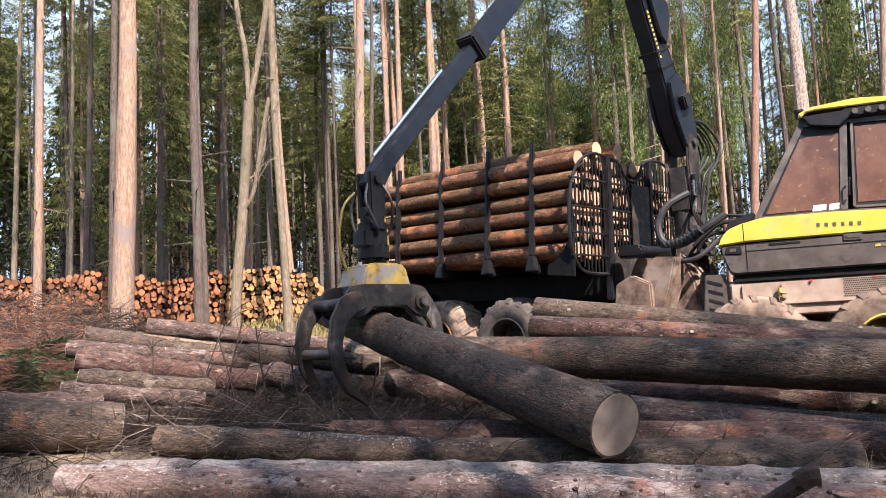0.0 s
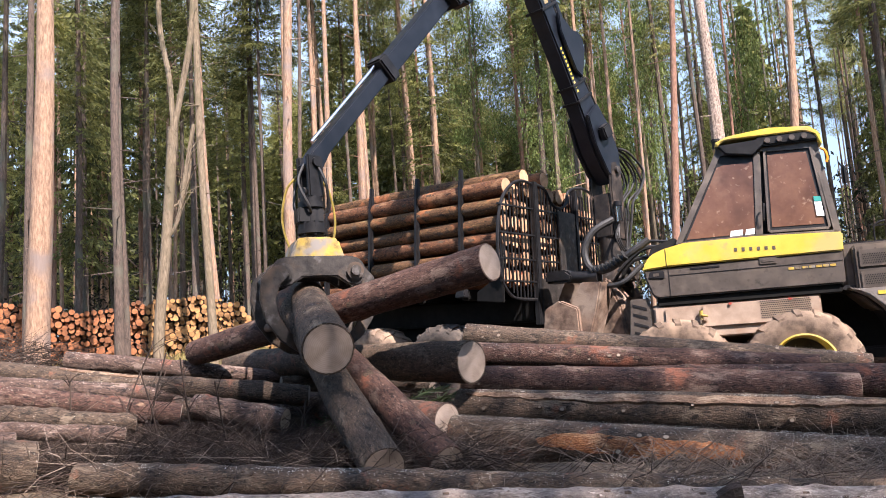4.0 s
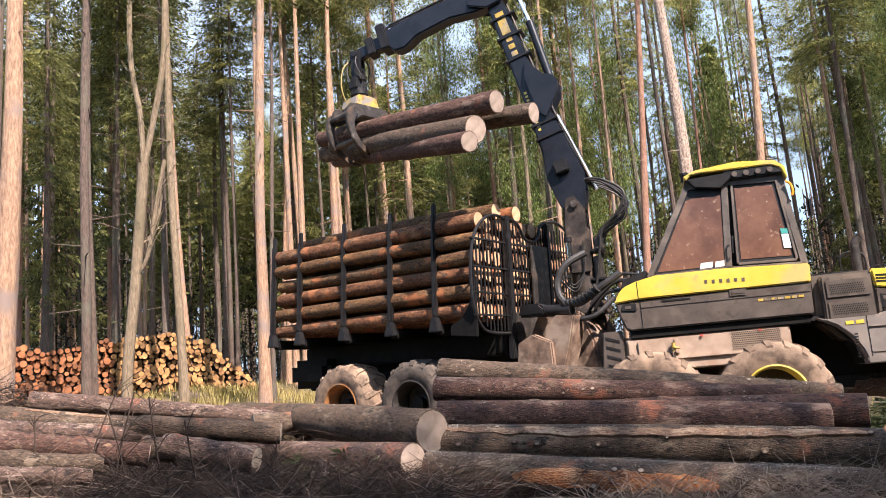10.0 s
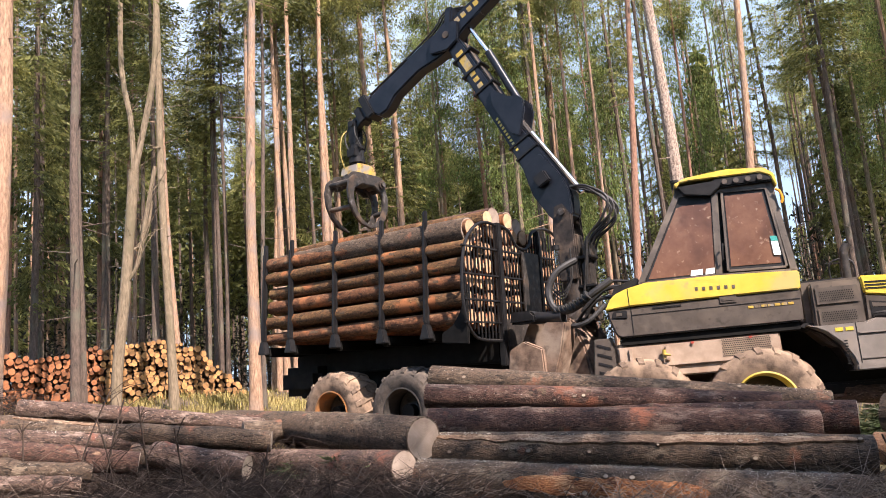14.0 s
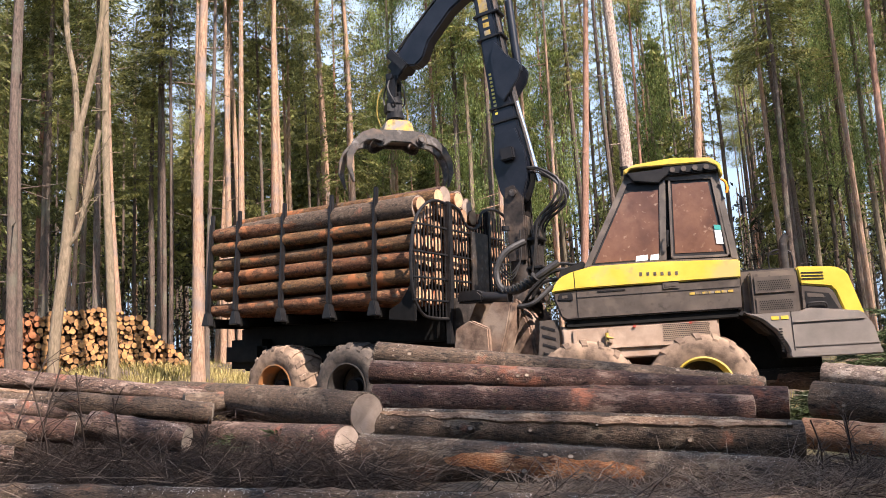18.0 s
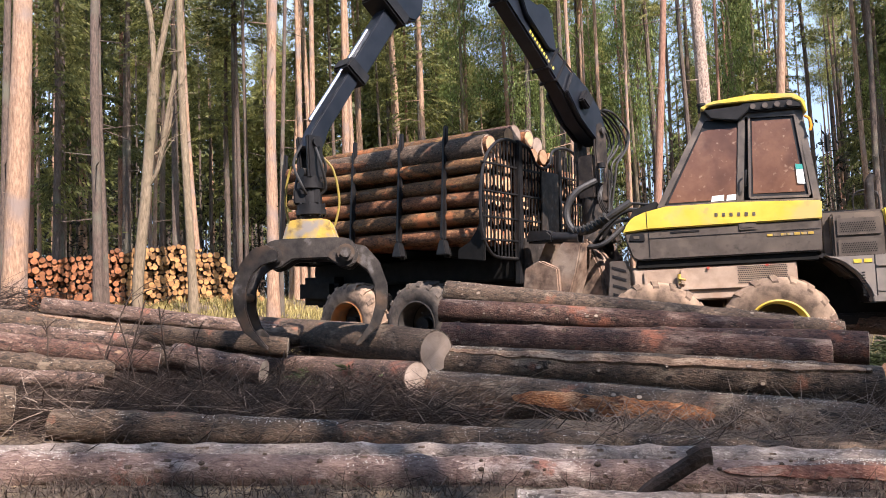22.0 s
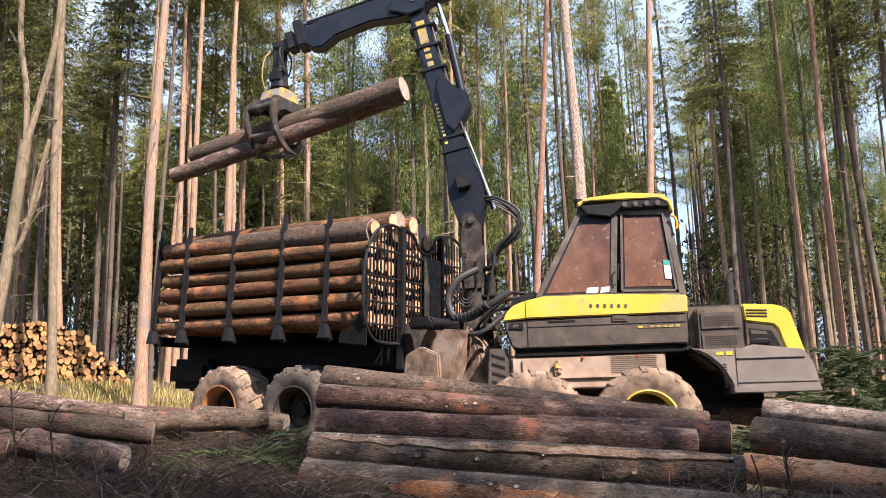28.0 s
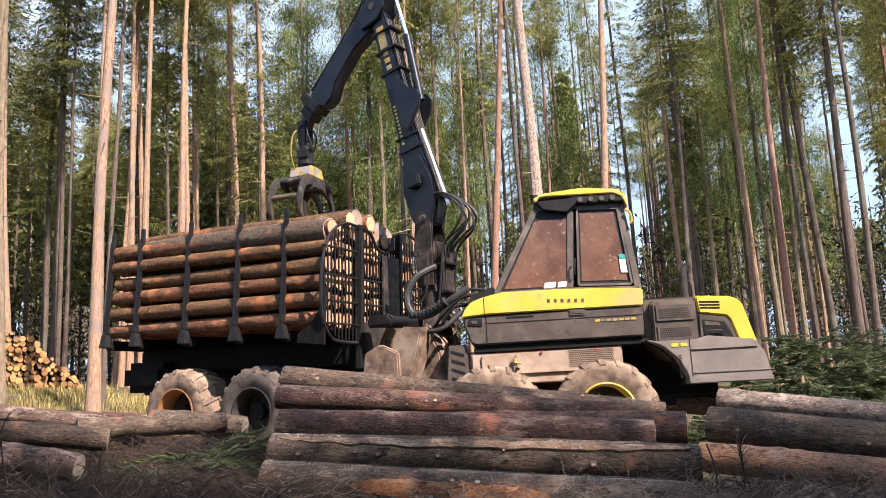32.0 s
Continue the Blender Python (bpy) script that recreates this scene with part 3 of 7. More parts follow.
for x in (-0.92, -0.45):
    part("latch", box(B(), x, x + 0.05, -1.11, -1.07, 1.36, 1.55, 0.006), M_DUSTY, side)
part("valve", rod(rod(B(), (-0.47, -1.13, 1.38), (-0.47, -1.13, 1.5), 0.025), (-0.47, -1.16, 1.44), (-0.39, -1.16, 1.42), 0.015), M_OCHRE, side)

# lower cab body: dark grey skirt with yellow band
body = front("lower_body", prism(prism(B(), [(-1.13, 1.98), (-1.05, 1.74), (-0.98, 1.70), (1.28, 1.70), (1.30, 2.12), (-1.14, 2.08)], -1.15, -0.2, 0.02),
                                 [(-1.0, 1.72), (1.28, 1.72), (1.3, 2.3), (-0.7, 2.35), (-1.05, 2.2)], -0.3, 1.15, 0.03), M_GREY, "dark grey painted cab skirt")
band = front("yellow_band", prism(B(), [(-1.16, 2.075), (-1.10, 2.20), (-1.02, 2.285), (-0.86, 2.345), (-0.60, 2.40), (0.30, 2.395), (1.315, 2.345), (1.30, 2.105), (-0.80, 2.105)], -1.175, -0.7, 0.018), M_YELLOW, "yellow painted band")
part("seam", box(B(), -0.845, -0.835, -1.178, -1.16, 2.11, 2.34, 0), M_BLACK, band)
for i in range(6):
    x = 0.02 + 0.092 * i
    part("lettering_bar", box(B(), x, x + 0.036, -1.181, -1.172, 2.222 - 0.004 * i, 2.268 - 0.004 * i, 0), M_GREY, band)
for i in range(7):
    x = 0.64 + 0.081 * i
    part("lettering_bar", box(B(), x, x + 0.066, -1.158, -1.148, 1.922, 1.955, 0.003), M_OCHRE, body, "yellow lettering bar")
part("latch_plate", box(box(B(), 0.30, 0.52, -1.165, -1.14, 2.02, 2.12, 0.008), 0.33, 0.49, -1.172, -1.15, 2.05, 2.09, 0.004), M_GREY, body)
part("panel_seam", box(B(), -0.83, -0.82, -1.156, -1.14, 1.72, 2.1, 0), M_BLACK, body)
part("panel_seam", box(B(), -0.82, 1.28, -1.156, -1.14, 1.985, 1.993, 0), M_BLACK, body)
part("grab_slot", box(B(), -0.55, -0.18, -1.158, -1.14, 2.04, 2.065, 0.004), M_BLACK, body)
lamp = part("headlight", prism(B(), [(-1.09, 1.965), (-1.06, 2.06), (-0.88, 2.06), (-0.88, 1.95)], -1.165, -1.1, 0.01), M_BLACK, body, "small rear work light")
part("lens", box(B(), -1.03, -0.94, -1.172, -1.155, 1.985, 2.04, 0.008), M_GREY, lamp)

# cab
YS, YT = 1.00, 0.88


def cab_y(z):
    return YS + (YT - YS) * (z - 2.35) / 1.3


def slab(bm, pts, th=0.03, off=0.0, side=-1):
    """A panel on the sloping side of the cab; pts: (x, z)."""
    a = [bm.verts.new((x, side * (cab_y(z) + off), z)) for x, z in pts]
    b = [bm.verts.new((x, side * (cab_y(z) + off - th), z)) for x, z in pts]
    fs = [bm.faces.new(a), bm.faces.new(b[::-1])]
    for i in range(len(a)):
        j = (i + 1) % len(a)
        fs.append(bm.faces.new((a[i], b[i], b[j], a[j])))
    bmesh.ops.recalc_face_normals(bm, faces=fs)
    return bm


def bar(bm, p, q, w, th=0.05, off=0.012, side=-1):
    (x0, z0), (x1, z1) = p, q
    d = Vector((x1 - x0, z1 - z0)).normalized() * w / 2
    n2 = Vector((-d.y, d.x))
    return slab(bm, [(x0 + n2.x, z0 + n2.y), (x1 + n2.x, z1 + n2.y), (x1 - n2.x, z1 - n2.y), (x0 - n2.x, z0 - n2.y)], th, off, side)


cab_in = front("cab_interior", prism(B(), [(-0.52, 2.3), (0.10, 3.55), (1.15, 3.55), (1.24, 2.3)], -0.80, 0.80, 0.02), M_BLACK, "dark cab interior")
for s in (-1, 1):
    bm = B()
    for p, q, w in (((-0.66, 2.40), (0.01, 3.66), 0.075), ((0.36, 2.38), (0.47, 3.66), 0.085), ((1.29, 2.36), (1.16, 3.62), 0.085),
                    ((-0.66, 2.405), (0.40, 2.41), 0.05), ((0.36, 2.40), (1.30, 2.365), 0.055), ((-0.05, 3.62), (1.18, 3.60), 0.13), ((0.485, 2.46), (0.555, 3.56), 0.03), ((1.21, 2.44), (1.115, 3.54), 0.03), ((0.49, 2.455), (1.2, 2.43), 0.03), ((0.55, 3.55), (1.1, 3.53), 0.03)):
        bar(bm, p, q, w, 0.06, 0.012, s)
    front("cab_frame", bm, M_GREY, "dark grey cab pillars and window frames")
    front("window_seal", slab(B(), [(-0.60, 2.41), (-0.03, 3.55), (0.44, 3.57), (0.345, 2.41)], 0.01, -0.012, s), M_BLACK)
    front("window_seal", slab(B(), [(0.49, 2.45), (0.56, 3.56), (1.11, 3.54), (1.215, 2.43)], 0.01, -0.012, s), M_BLACK)
    front("side_window", slab(B(), [(-0.545, 2.46), (-0.06, 3.40), (0.02, 3.42), (0.40, 3.42), (0.32, 2.46)], 0.012, -0.006, s), M_MESHBLIND, "slanted brown-tinted side window")
    front("door_window", slab(B(), [(0.53, 2.51), (0.585, 3.49), (1.06, 3.47), (1.155, 2.49)], 0.012, -0.004, s), M_MESHBLIND, "brown-tinted door window")
front("rear_window", prism(B(), [(-0.60, 2.40), (0.0, 3.56), (0.03, 3.56), (-0.57, 2.40)], -0.86, 0.86, 0.0), M_MESHBLIND, "brown-tinted rear window")
front("windscreen", prism(B(), [(1.27, 2.36), (1.15, 3.58), (1.18, 3.58), (1.30, 2.36)], -0.86, 0.86, 0.0), M_MESHBLIND, "brown-tinted windscreen")
front("sun_visor", prism(B(), [(-0.02, 3.68), (0.07, 3.555), (0.40, 3.50), (0.55, 3.62), (0.50, 3.70)], -0.97, 0.97, 0.012), M_BLACK, "black louvred visor")
bm = B()
prism(bm, [(-0.03, 3.665), (0.03, 3.725), (0.15, 3.74), (1.06, 3.73), (1.18, 3.67), (1.235, 3.52), (1.26, 3.53), (1.235, 3.69), (1.12, 3.79), (0.62, 3.835), (0.10, 3.79), (-0.06, 3.72)], -0.98, 0.98, 0.02)
roof = front("roof", bm, M_YELLOW, "yellow cab roof")
part("roof_hatch", box(B(), 0.35, 1.0, -0.6, 0.6, 3.80, 3.86, 0.03), M_YELLOW, roof)
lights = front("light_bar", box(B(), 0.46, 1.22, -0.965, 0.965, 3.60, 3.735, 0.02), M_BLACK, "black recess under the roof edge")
for i in range(4):
    x = 0.60 + 0.15 * i
    part("work_light", rod(B(), (x, -0.99, 3.665), (x, -0.94, 3.665), 0.036, seg=14), M_GREY, lights, "round work light")
beacon = front("antenna_base", rod(rod(B(), (-0.03, -0.75, 3.70), (-0.03, -0.75, 3.79), 0.05), (-0.03, -0.75, 3.79), (-0.03, -0.75, 3.82), 0.065), M_BLACK)
front("orange_handle", tube(B(), [(1.22, -0.96, 3.48), (1.27, -0.97, 3.44), (1.29, -0.98, 3.34), (1.27, -0.98, 3.28)], 0.018), M_ORANGE, "orange side lamp")
front("sticker", slab(B(), [(1.075, 2.60), (1.065, 2.86), (1.15, 2.85), (1.165, 2.59)], 0.004, 0.012), M_WHITE, "white paper sticker on the window")
front("sticker", slab(B(), [(1.07, 2.79), (1.065, 2.86), (1.15, 2.85), (1.155, 2.785)], 0.004, 0.017), M_GREEN, "green sticker edge")
for x0, x1 in ((0.0, 0.16), (0.19, 0.31)):
    front("sticker", slab(B(), [(x0, 2.44), (x0 + 0.02, 2.515), (x1 + 0.01, 2.52), (x1, 2.445)], 0.004, 0.004), M_WHITE, "white paper sticker on the window")
front("door_handle", tube(B(), [(0.44, -1.04, 2.62), (0.43, -1.07, 2.62), (0.45, -1.07, 2.8), (0.46, -1.03, 2.8)], 0.012), M_BLACK)

# engine cover, fender, exhaust
box_u = front("cooler_box", box(B(), 1.42, 2.02, -1.06, 0.9, 1.58, 2.17, 0.025), M_GREY, "dark grey cooling box")
for z0, z1 in ((1.88, 2.10), (1.62, 1.83)):
    g = part("grille", box(B(), 1.47, 1.98, -1.078, -1.05, z0, z1, 0.01), M_GREY, box_u, "perforated grille panel")
    bm = B()
    for r in range(5):
        for c in range(15):
            x = 1.515 + 0.027 * c + (0.013 if r % 2 else 0)
            z = z0 + 0.045 + 0.027 * r
            prism(bm, [(x, z), (x + 0.016, z + 0.004), (x + 0.018, z + 0.016), (x + 0.002, z + 0.012)], -1.083, -1.077, 0)
    part("perforation", bm, M_BLACK, g, "dark perforations")
hood = front("engine_cover", prism(B(), [(1.30, 1.66), (1.30, 2.20), (2.05, 2.21), (2.50, 2.12), (2.66, 2.0), (2.84, 1.44), (2.84, 1.30), (1.6, 1.35)], -0.94, 0.94, 0.04), M_GREY, "dark grey engine cover")
part("cover_band", prism(B(), [(2.04, 2.215), (2.49, 2.185), (2.58, 2.155), (2.66, 2.09), (2.83, 1.45), (2.64, 1.48), (2.56, 1.60), (2.48, 1.86), (2.43, 1.92), (2.07, 1.975)], -0.985, -0.3, 0.02), M_YELLOW, hood, "yellow painted cover band")
for z in (2.135, 2.095, 2.055):
    part("slot", prism(B(), [(2.09, z), (2.36, z - 0.012), (2.36, z - 0.03), (2.09, z - 0.018)], -0.992, -0.975, 0), M_BLACK, hood)
part("lamp_surround", prism(B(), [(2.06, 1.60), (2.07, 1.965), (2.43, 1.905), (2.47, 1.86), (2.56, 1.59)], -0.975, -0.5, 0.01), M_GREY, hood)
part("lamp_window", prism(B(), [(2.10, 1.62), (2.10, 1.90), (2.41, 1.85), (2.52, 1.62)], -0.982, -0.9, 0.012), M_BLACK, hood, "black front lamp window")
part("lens", prism(B(), [(2.13, 1.80), (2.13, 1.87), (2.33, 1.84), (2.36, 1.78)], -0.986, -0.95, 0.008), M_GREY, hood)
fender = front("fender", prism(B(), [(1.30, 1.645), (1.42, 1.62), (2.0, 1.62), (2.10, 1.66), (2.72, 1.58), (2.84, 1.40), (2.90, 1.08), (1.83, 1.05), (1.78, 1.20), (1.68, 1.38), (1.52, 1.53)], -1.16, -0.55, 0.02), M_FENDER, "grey fender with step")
part("fender_step", box(B(), 1.80, 2.90, -1.19, -0.6, 1.03, 1.11, 0.015), M_FENDER, fender)
part("handle", tube(B(), [(2.12, -1.0, 1.665), (2.14, -1.02, 1.72), (2.32, -1.02, 1.72), (2.36, -1.0, 1.66)], 0.014), M_BLACK, fender)
for x in (1.62, 1.74):
    part("warning_sticker", box(B(), x, x + 0.09, -1.167, -1.155, 1.53, 1.575, 0), M_YELLOW, fender, "small yellow warning sticker")
part("fender_ledge", box(B(), 1.88, 2.74, -1.178, -1.14, 1.475, 1.50, 0.006), M_FENDER, fender)
part("fender_ledge", box(B(), 1.88, 2.88, -1.172, -1.14, 1.165, 1.185, 0.005), M_FENDER, fender)
part("fender_seam", box(B(), 1.86, 1.868, -1.166, -1.15, 1.12, 1.62, 0), M_BLACK, fender)
for i in range(9):
    z = 1.22 + 0.035 * i
    part("step_slot", box(B(), 1.70, 1.74, -1.165, -1.155, z - 0.1, z - 0.085, 0), M_BLACK, fender)
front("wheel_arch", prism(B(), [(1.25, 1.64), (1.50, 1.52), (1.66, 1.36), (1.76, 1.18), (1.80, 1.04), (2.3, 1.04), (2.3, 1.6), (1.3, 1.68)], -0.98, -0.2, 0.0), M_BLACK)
front("exhaust", tube(B(), [(1.96, -0.75, 2.15), (1.96, -0.75, 2.45), (1.97, -0.75, 2.58), (2.02, -0.75, 2.66)], 0.055, 12), M_STEEL, "rusty exhaust stack")
front("handrail", tube(tube(B(), [(2.05, 0.5, 2.18), (2.05, 0.5, 2.58), (2.35, 0.5, 2.58), (2.35, 0.5, 2.16)], 0.014), [(2.05, 0.6, 2.58), (2.35, 0.6, 2.58)], 0.012), M_BLACK)
bm = B()
for i in range(6):
    tube(bm, [(2.02 + 0.06 * i, 0.40, 2.56), (2.02 + 0.06 * i, 0.62, 2.60)], 0.008)
front("guard_grid", bm, M_BLACK)
front("cover_top_lid", box(B(), 1.36, 1.95, -0.8, 0.8, 2.18, 2.235, 0.02), M_BLACK)
front("mirror", box(B(), 1.42, 1.47, -1.10, -0.98, 2.95, 3.2, 0.02), M_BLACK)
front("belly_plate", box(B(), -1.6, 2.6, -0.55, 0.55, 0.72, 0.9, 0.03), M_BLACK)

# joint between the halves: slotted ladder plate and dusty steps
lad = front("ladder_plate", prism(B(), [(-1.42, 1.06), (-1.20, 1.06), (-1.10, 1.15), (-1.10, 1.72), (-1.36, 1.72)], -1.06, -0.98, 0.012), M_GREY, "slotted steel step plate")
for i in range(4):
    z = 1.20 + 0.12 * i
    part("slot", prism(B(), [(-1.33, z + 0.06), (-1.15, z), (-1.15, z + 0.035), (-1.33, z + 0.095)], -1.068, -1.05, 0), M_BLACK, lad)
front("joint_frame", box(B(), -2.3, -1.5, -0.4, 0.4, 0.85, 1.4, 0.05), M_DUSTY)
for pts, r in (([(-1.5, -0.6, 2.15), (-1.15, -0.7, 2.42), (-0.85, -0.75, 2.42)], 0.03), ([(-1.6, -0.5, 2.0), (-1.2, -0.6, 2.50), (-0.8, -0.7, 2.5)], 0.022), ([(-1.55, -0.4, 1.9), (-1.3, -0.5, 2.3), (-0.8, -0.5, 2.3)], 0.03)):
    front("hose", tube(B(), pts, r), M_RUBBER, "black hydraulic hose")
front("rear_deck", prism(B(), [(-1.15, 2.10), (-1.02, 2.42), (-0.70, 2.52), (-0.60, 2.38), (-0.9, 2.28)], -0.85, 0.85, 0.01), M_BLACK)

# rear frame, bunks, stakes
rear("rear_frame", box(box(B(), -2.25, 2.9, -0.38, -0.12, 0.95, 1.35, 0.02), -2.25, 2.9, 0.12, 0.38, 0.95, 1.35, 0.02), M_SHADE_BLACK, "black rear frame beams")
rear("underframe", box(B(), -2.1, 2.35, -0.6, 0.6, 1.35, 1.72, 0.03), M_SHADE_BLACK, "black underframe, darkened for the load's shade")
rear("tail_box", box(B(), -2.2, -1.2, -0.95, 0.95, 1.0, 1.5, 0.12), M_SHADE_BLACK)
for y in (-0.85, 0.85):
    rear("rear_bogie_beam", prism(B(), [(-0.7, 0.55), (-0.5, 0.95), (0.3, 1.1), (1.1, 0.95), (1.3, 0.55), (1.1, 0.42), (-0.5, 0.42)], y - 0.1, y + 0.1, 0.02), M_SHADE_BLACK)
for x in (1.05, -0.46):
    rear("rear_axle", rod(B(), (x, -1.25, 0.70), (x, 1.2, 0.70), 0.12, seg=16), M_SHADE_BLACK)
STAKE_X = (1.62, 0.74, -0.28, -1.34, -2.02)


def stake_mesh():
    bm = B()
    prism(bm, [(-0.037, 0.22), (0.037, 0.22), (0.028, 1.93), (-0.028, 1.93)], -0.036, 0.036, 0.012)
    prism(bm, [(-0.105, 0.0), (0.105, 0.0), (0.09, 0.03), (0.04, 0.22), (-0.04, 0.22), (-0.09, 0.03)], -0.06, 0.06, 0.012)
    prism(bm, [(-0.02, 0.25), (0.02, 0.25), (0.015, 1.75), (-0.015, 1.75)], -0.056, -0.04, 0.0)
    return mesh_of("stake", bm, M_BLACK)


STAKE = stake_mesh()
for x in STAKE_X:
    rear("bunk", box(B(), x - 0.07, x + 0.07, -1.36, 1.36, 1.70, 1.86, 0.02), M_SHADE_BLACK)
    for s in (-1, 1):
        rear("stake", STAKE, None, "", pose(x, 1.42 * s, 1.74, -3.0 * -s, 0, 0))

# headboard: barred gate with a low middle
GX = 2.42


def gate():
    o = [(-0.64, 3.40), (-0.90, 3.42), (-1.18, 3.33), (-1.42, 3.10), (-1.54, 2.75), (-1.57, 2.35), (-1.52, 1.98), (-1.36, 1.76), (-1.14, 1.68), (-0.66, 1.67)]
    rear("gate_rim", tube(B(), [(GX, y, z) for y, z in o], 0.024, 8), M_BLACK, "bent steel gate rim")

    def span(y):
        """Lower and upper height of the near wing at y."""
        lo = 1.68 if y > -1.14 else 1.68 + 0.32 * min(1.0, (-1.14 - y) / 0.40)
        hi = 3.41 if y > -0.95 else 3.41 - 0.55 * min(1.0, (-0.95 - y) / 0.55) ** 1.6
        return lo, hi
    y = -1.50
    while y < -0.68:
        lo, hi = span(y)
        rear("gate_bar", box(B(), GX - 0.010, GX + 0.010, y - 0.0105, y + 0.0105, lo, hi, 0.003), M_BLACK)
        y += 0.088
    for z in (3.02, 2.62, 2.25, 1.93):
        rear("gate_rail", box(B(), GX - 0.02, GX + 0.02, -1.54, -0.64, z - 0.014, z + 0.014, 0.004), M_BLACK)
    rear("gate_post", box(B(), GX - 0.05, GX + 0.05, -0.66, -0.56, 1.30, 3.44, 0.012), M_BLACK)
    rear("gate_rim", tube(B(), [(GX, -0.60, 3.42), (GX, -0.30, 3.36), (GX, -0.12, 3.16), (GX, 0.10, 3.10), (GX, 0.30, 3.20), (GX, 0.42, 3.42), (GX, 0.9, 3.50), (GX, 1.35, 3.30), (GX, 1.50, 2.9), (GX, 1.50, 2.0), (GX, 1.3, 1.7)], 0.024, 8), M_BLACK)
    for i in range(23):
        y = -0.50 + 0.088 * i
        hi = 3.36 - 0.26 * math.exp(-((y - 0.05) / 0.22) ** 2) if y < 0.9 else 3.42 - 0.25 * (y - 0.9)
        rear("gate_bar", box(B(), GX - 0.010, GX + 0.010, y - 0.0105, y + 0.0105, 1.95, hi, 0.003), M_BLACK)
    for z in (3.02, 2.62, 2.25, 1.97):
        rear("gate_rail", box(B(), GX - 0.02, GX + 0.02, -0.56, 1.48, z - 0.014, z + 0.014, 0.004), M_BLACK)
    rear("gate_post", box(B(), GX - 0.05, GX + 0.05, 0.50, 0.58, 1.30, 3.44, 0.012), M_BLACK)
    rear("gate_plate", box(B(), GX + 0.03, GX + 0.06, -0.56, 0.50, 1.20, 1.98, 0.01), M_STEEL, "worn steel plate under the gate")
    rear("gate_plate", box(B(), GX + 0.025, GX + 0.05, -0.02, 0.48, 2.0, 3.05, 0.01), M_STEEL, "worn steel plate in the gate")
    rear("side_wing", prism(B(), [(1.95, 1.66), (2.42, 1.62), (2.44, 2.45), (2.38, 2.25), (2.28, 2.05), (2.16, 1.90), (1.96, 1.80)], -1.50, -1.45, 0.01), M_SHADE_BLACK, "curved black side plate")


gate()
rear("crane_base", prism(prism(B(), [(2.55, 0.95), (3.75, 0.95), (3.65, 1.50), (3.45, 1.92), (2.75, 1.92), (2.55, 1.5)], -0.42, 0.42, 0.03), [(2.62, 0.70), (3.3, 0.70), (3.25, 1.5), (2.95, 1.62), (2.7, 1.5)], -0.92, -0.80, 0.02), M_RUSTY, "rusty crane base")
rear("side_bracket", prism(B(), [(2.85, 1.02), (3.35, 0.98), (3.50, 1.42), (3.60, 1.84), (3.28, 1.86), (3.12, 1.60)], -0.85, -0.50, 0.02), M_RUSTY, "rusty steel support bracket")
rear("slew_housing", prism(rod(B(), (2.95, -0.62, 1.95), (3.45, -0.62, 1.93), 0.085, seg=18), [(2.62, 1.88), (2.64, 2.06), (2.98, 2.06), (3.06, 1.99), (3.06, 1.89)], -0.74, -0.46, 0.03), M_BLACK, "black slewing cylinder housing")
rear("slew_ring", rod(B(), (3.34, 0.0, 1.88), (3.34, 0.0, 2.06), 0.36, seg=28), M_STEEL)
rear("hose", tube(B(), [(3.55, -0.30, 2.75), (3.34, -0.52, 2.58), (3.24, -0.62, 2.30), (3.34, -0.64, 2.05), (3.60, -0.62, 2.02), (3.90, -0.58, 2.20), (4.15, -0.45, 2.38)], 0.052, 9), M_RUBBER, "thick ribbed black hose")
rear("hose", tube(B(), [(3.35, -0.4, 1.95), (3.5, -0.62, 1.80), (3.8, -0.6, 1.82), (4.0, -0.4, 2.05)], 0.036, 9), M_RUBBER, "thick ribbed black hose")

for i in range(9):
    a = i / 8
    rear("hose_rib", rod(B(), (3.36 + 0.5 * a, -0.635, 2.02 + 0.17 * a * a - 0.005), (3.375 + 0.5 * a, -0.635, 2.025 + 0.17 * a * a), 0.072, seg=12), M_RUBBER)

# ---------------------------------------------------------------- crane, keyed in the forwarder's space
PIN = Vector((3.539, 11.611, 4.197))
L_BOOM = 3.8
PIN_X = 0.345


def loose(name, bm, mat, label=""):
    return part(name, bm, mat, forwarder, label)


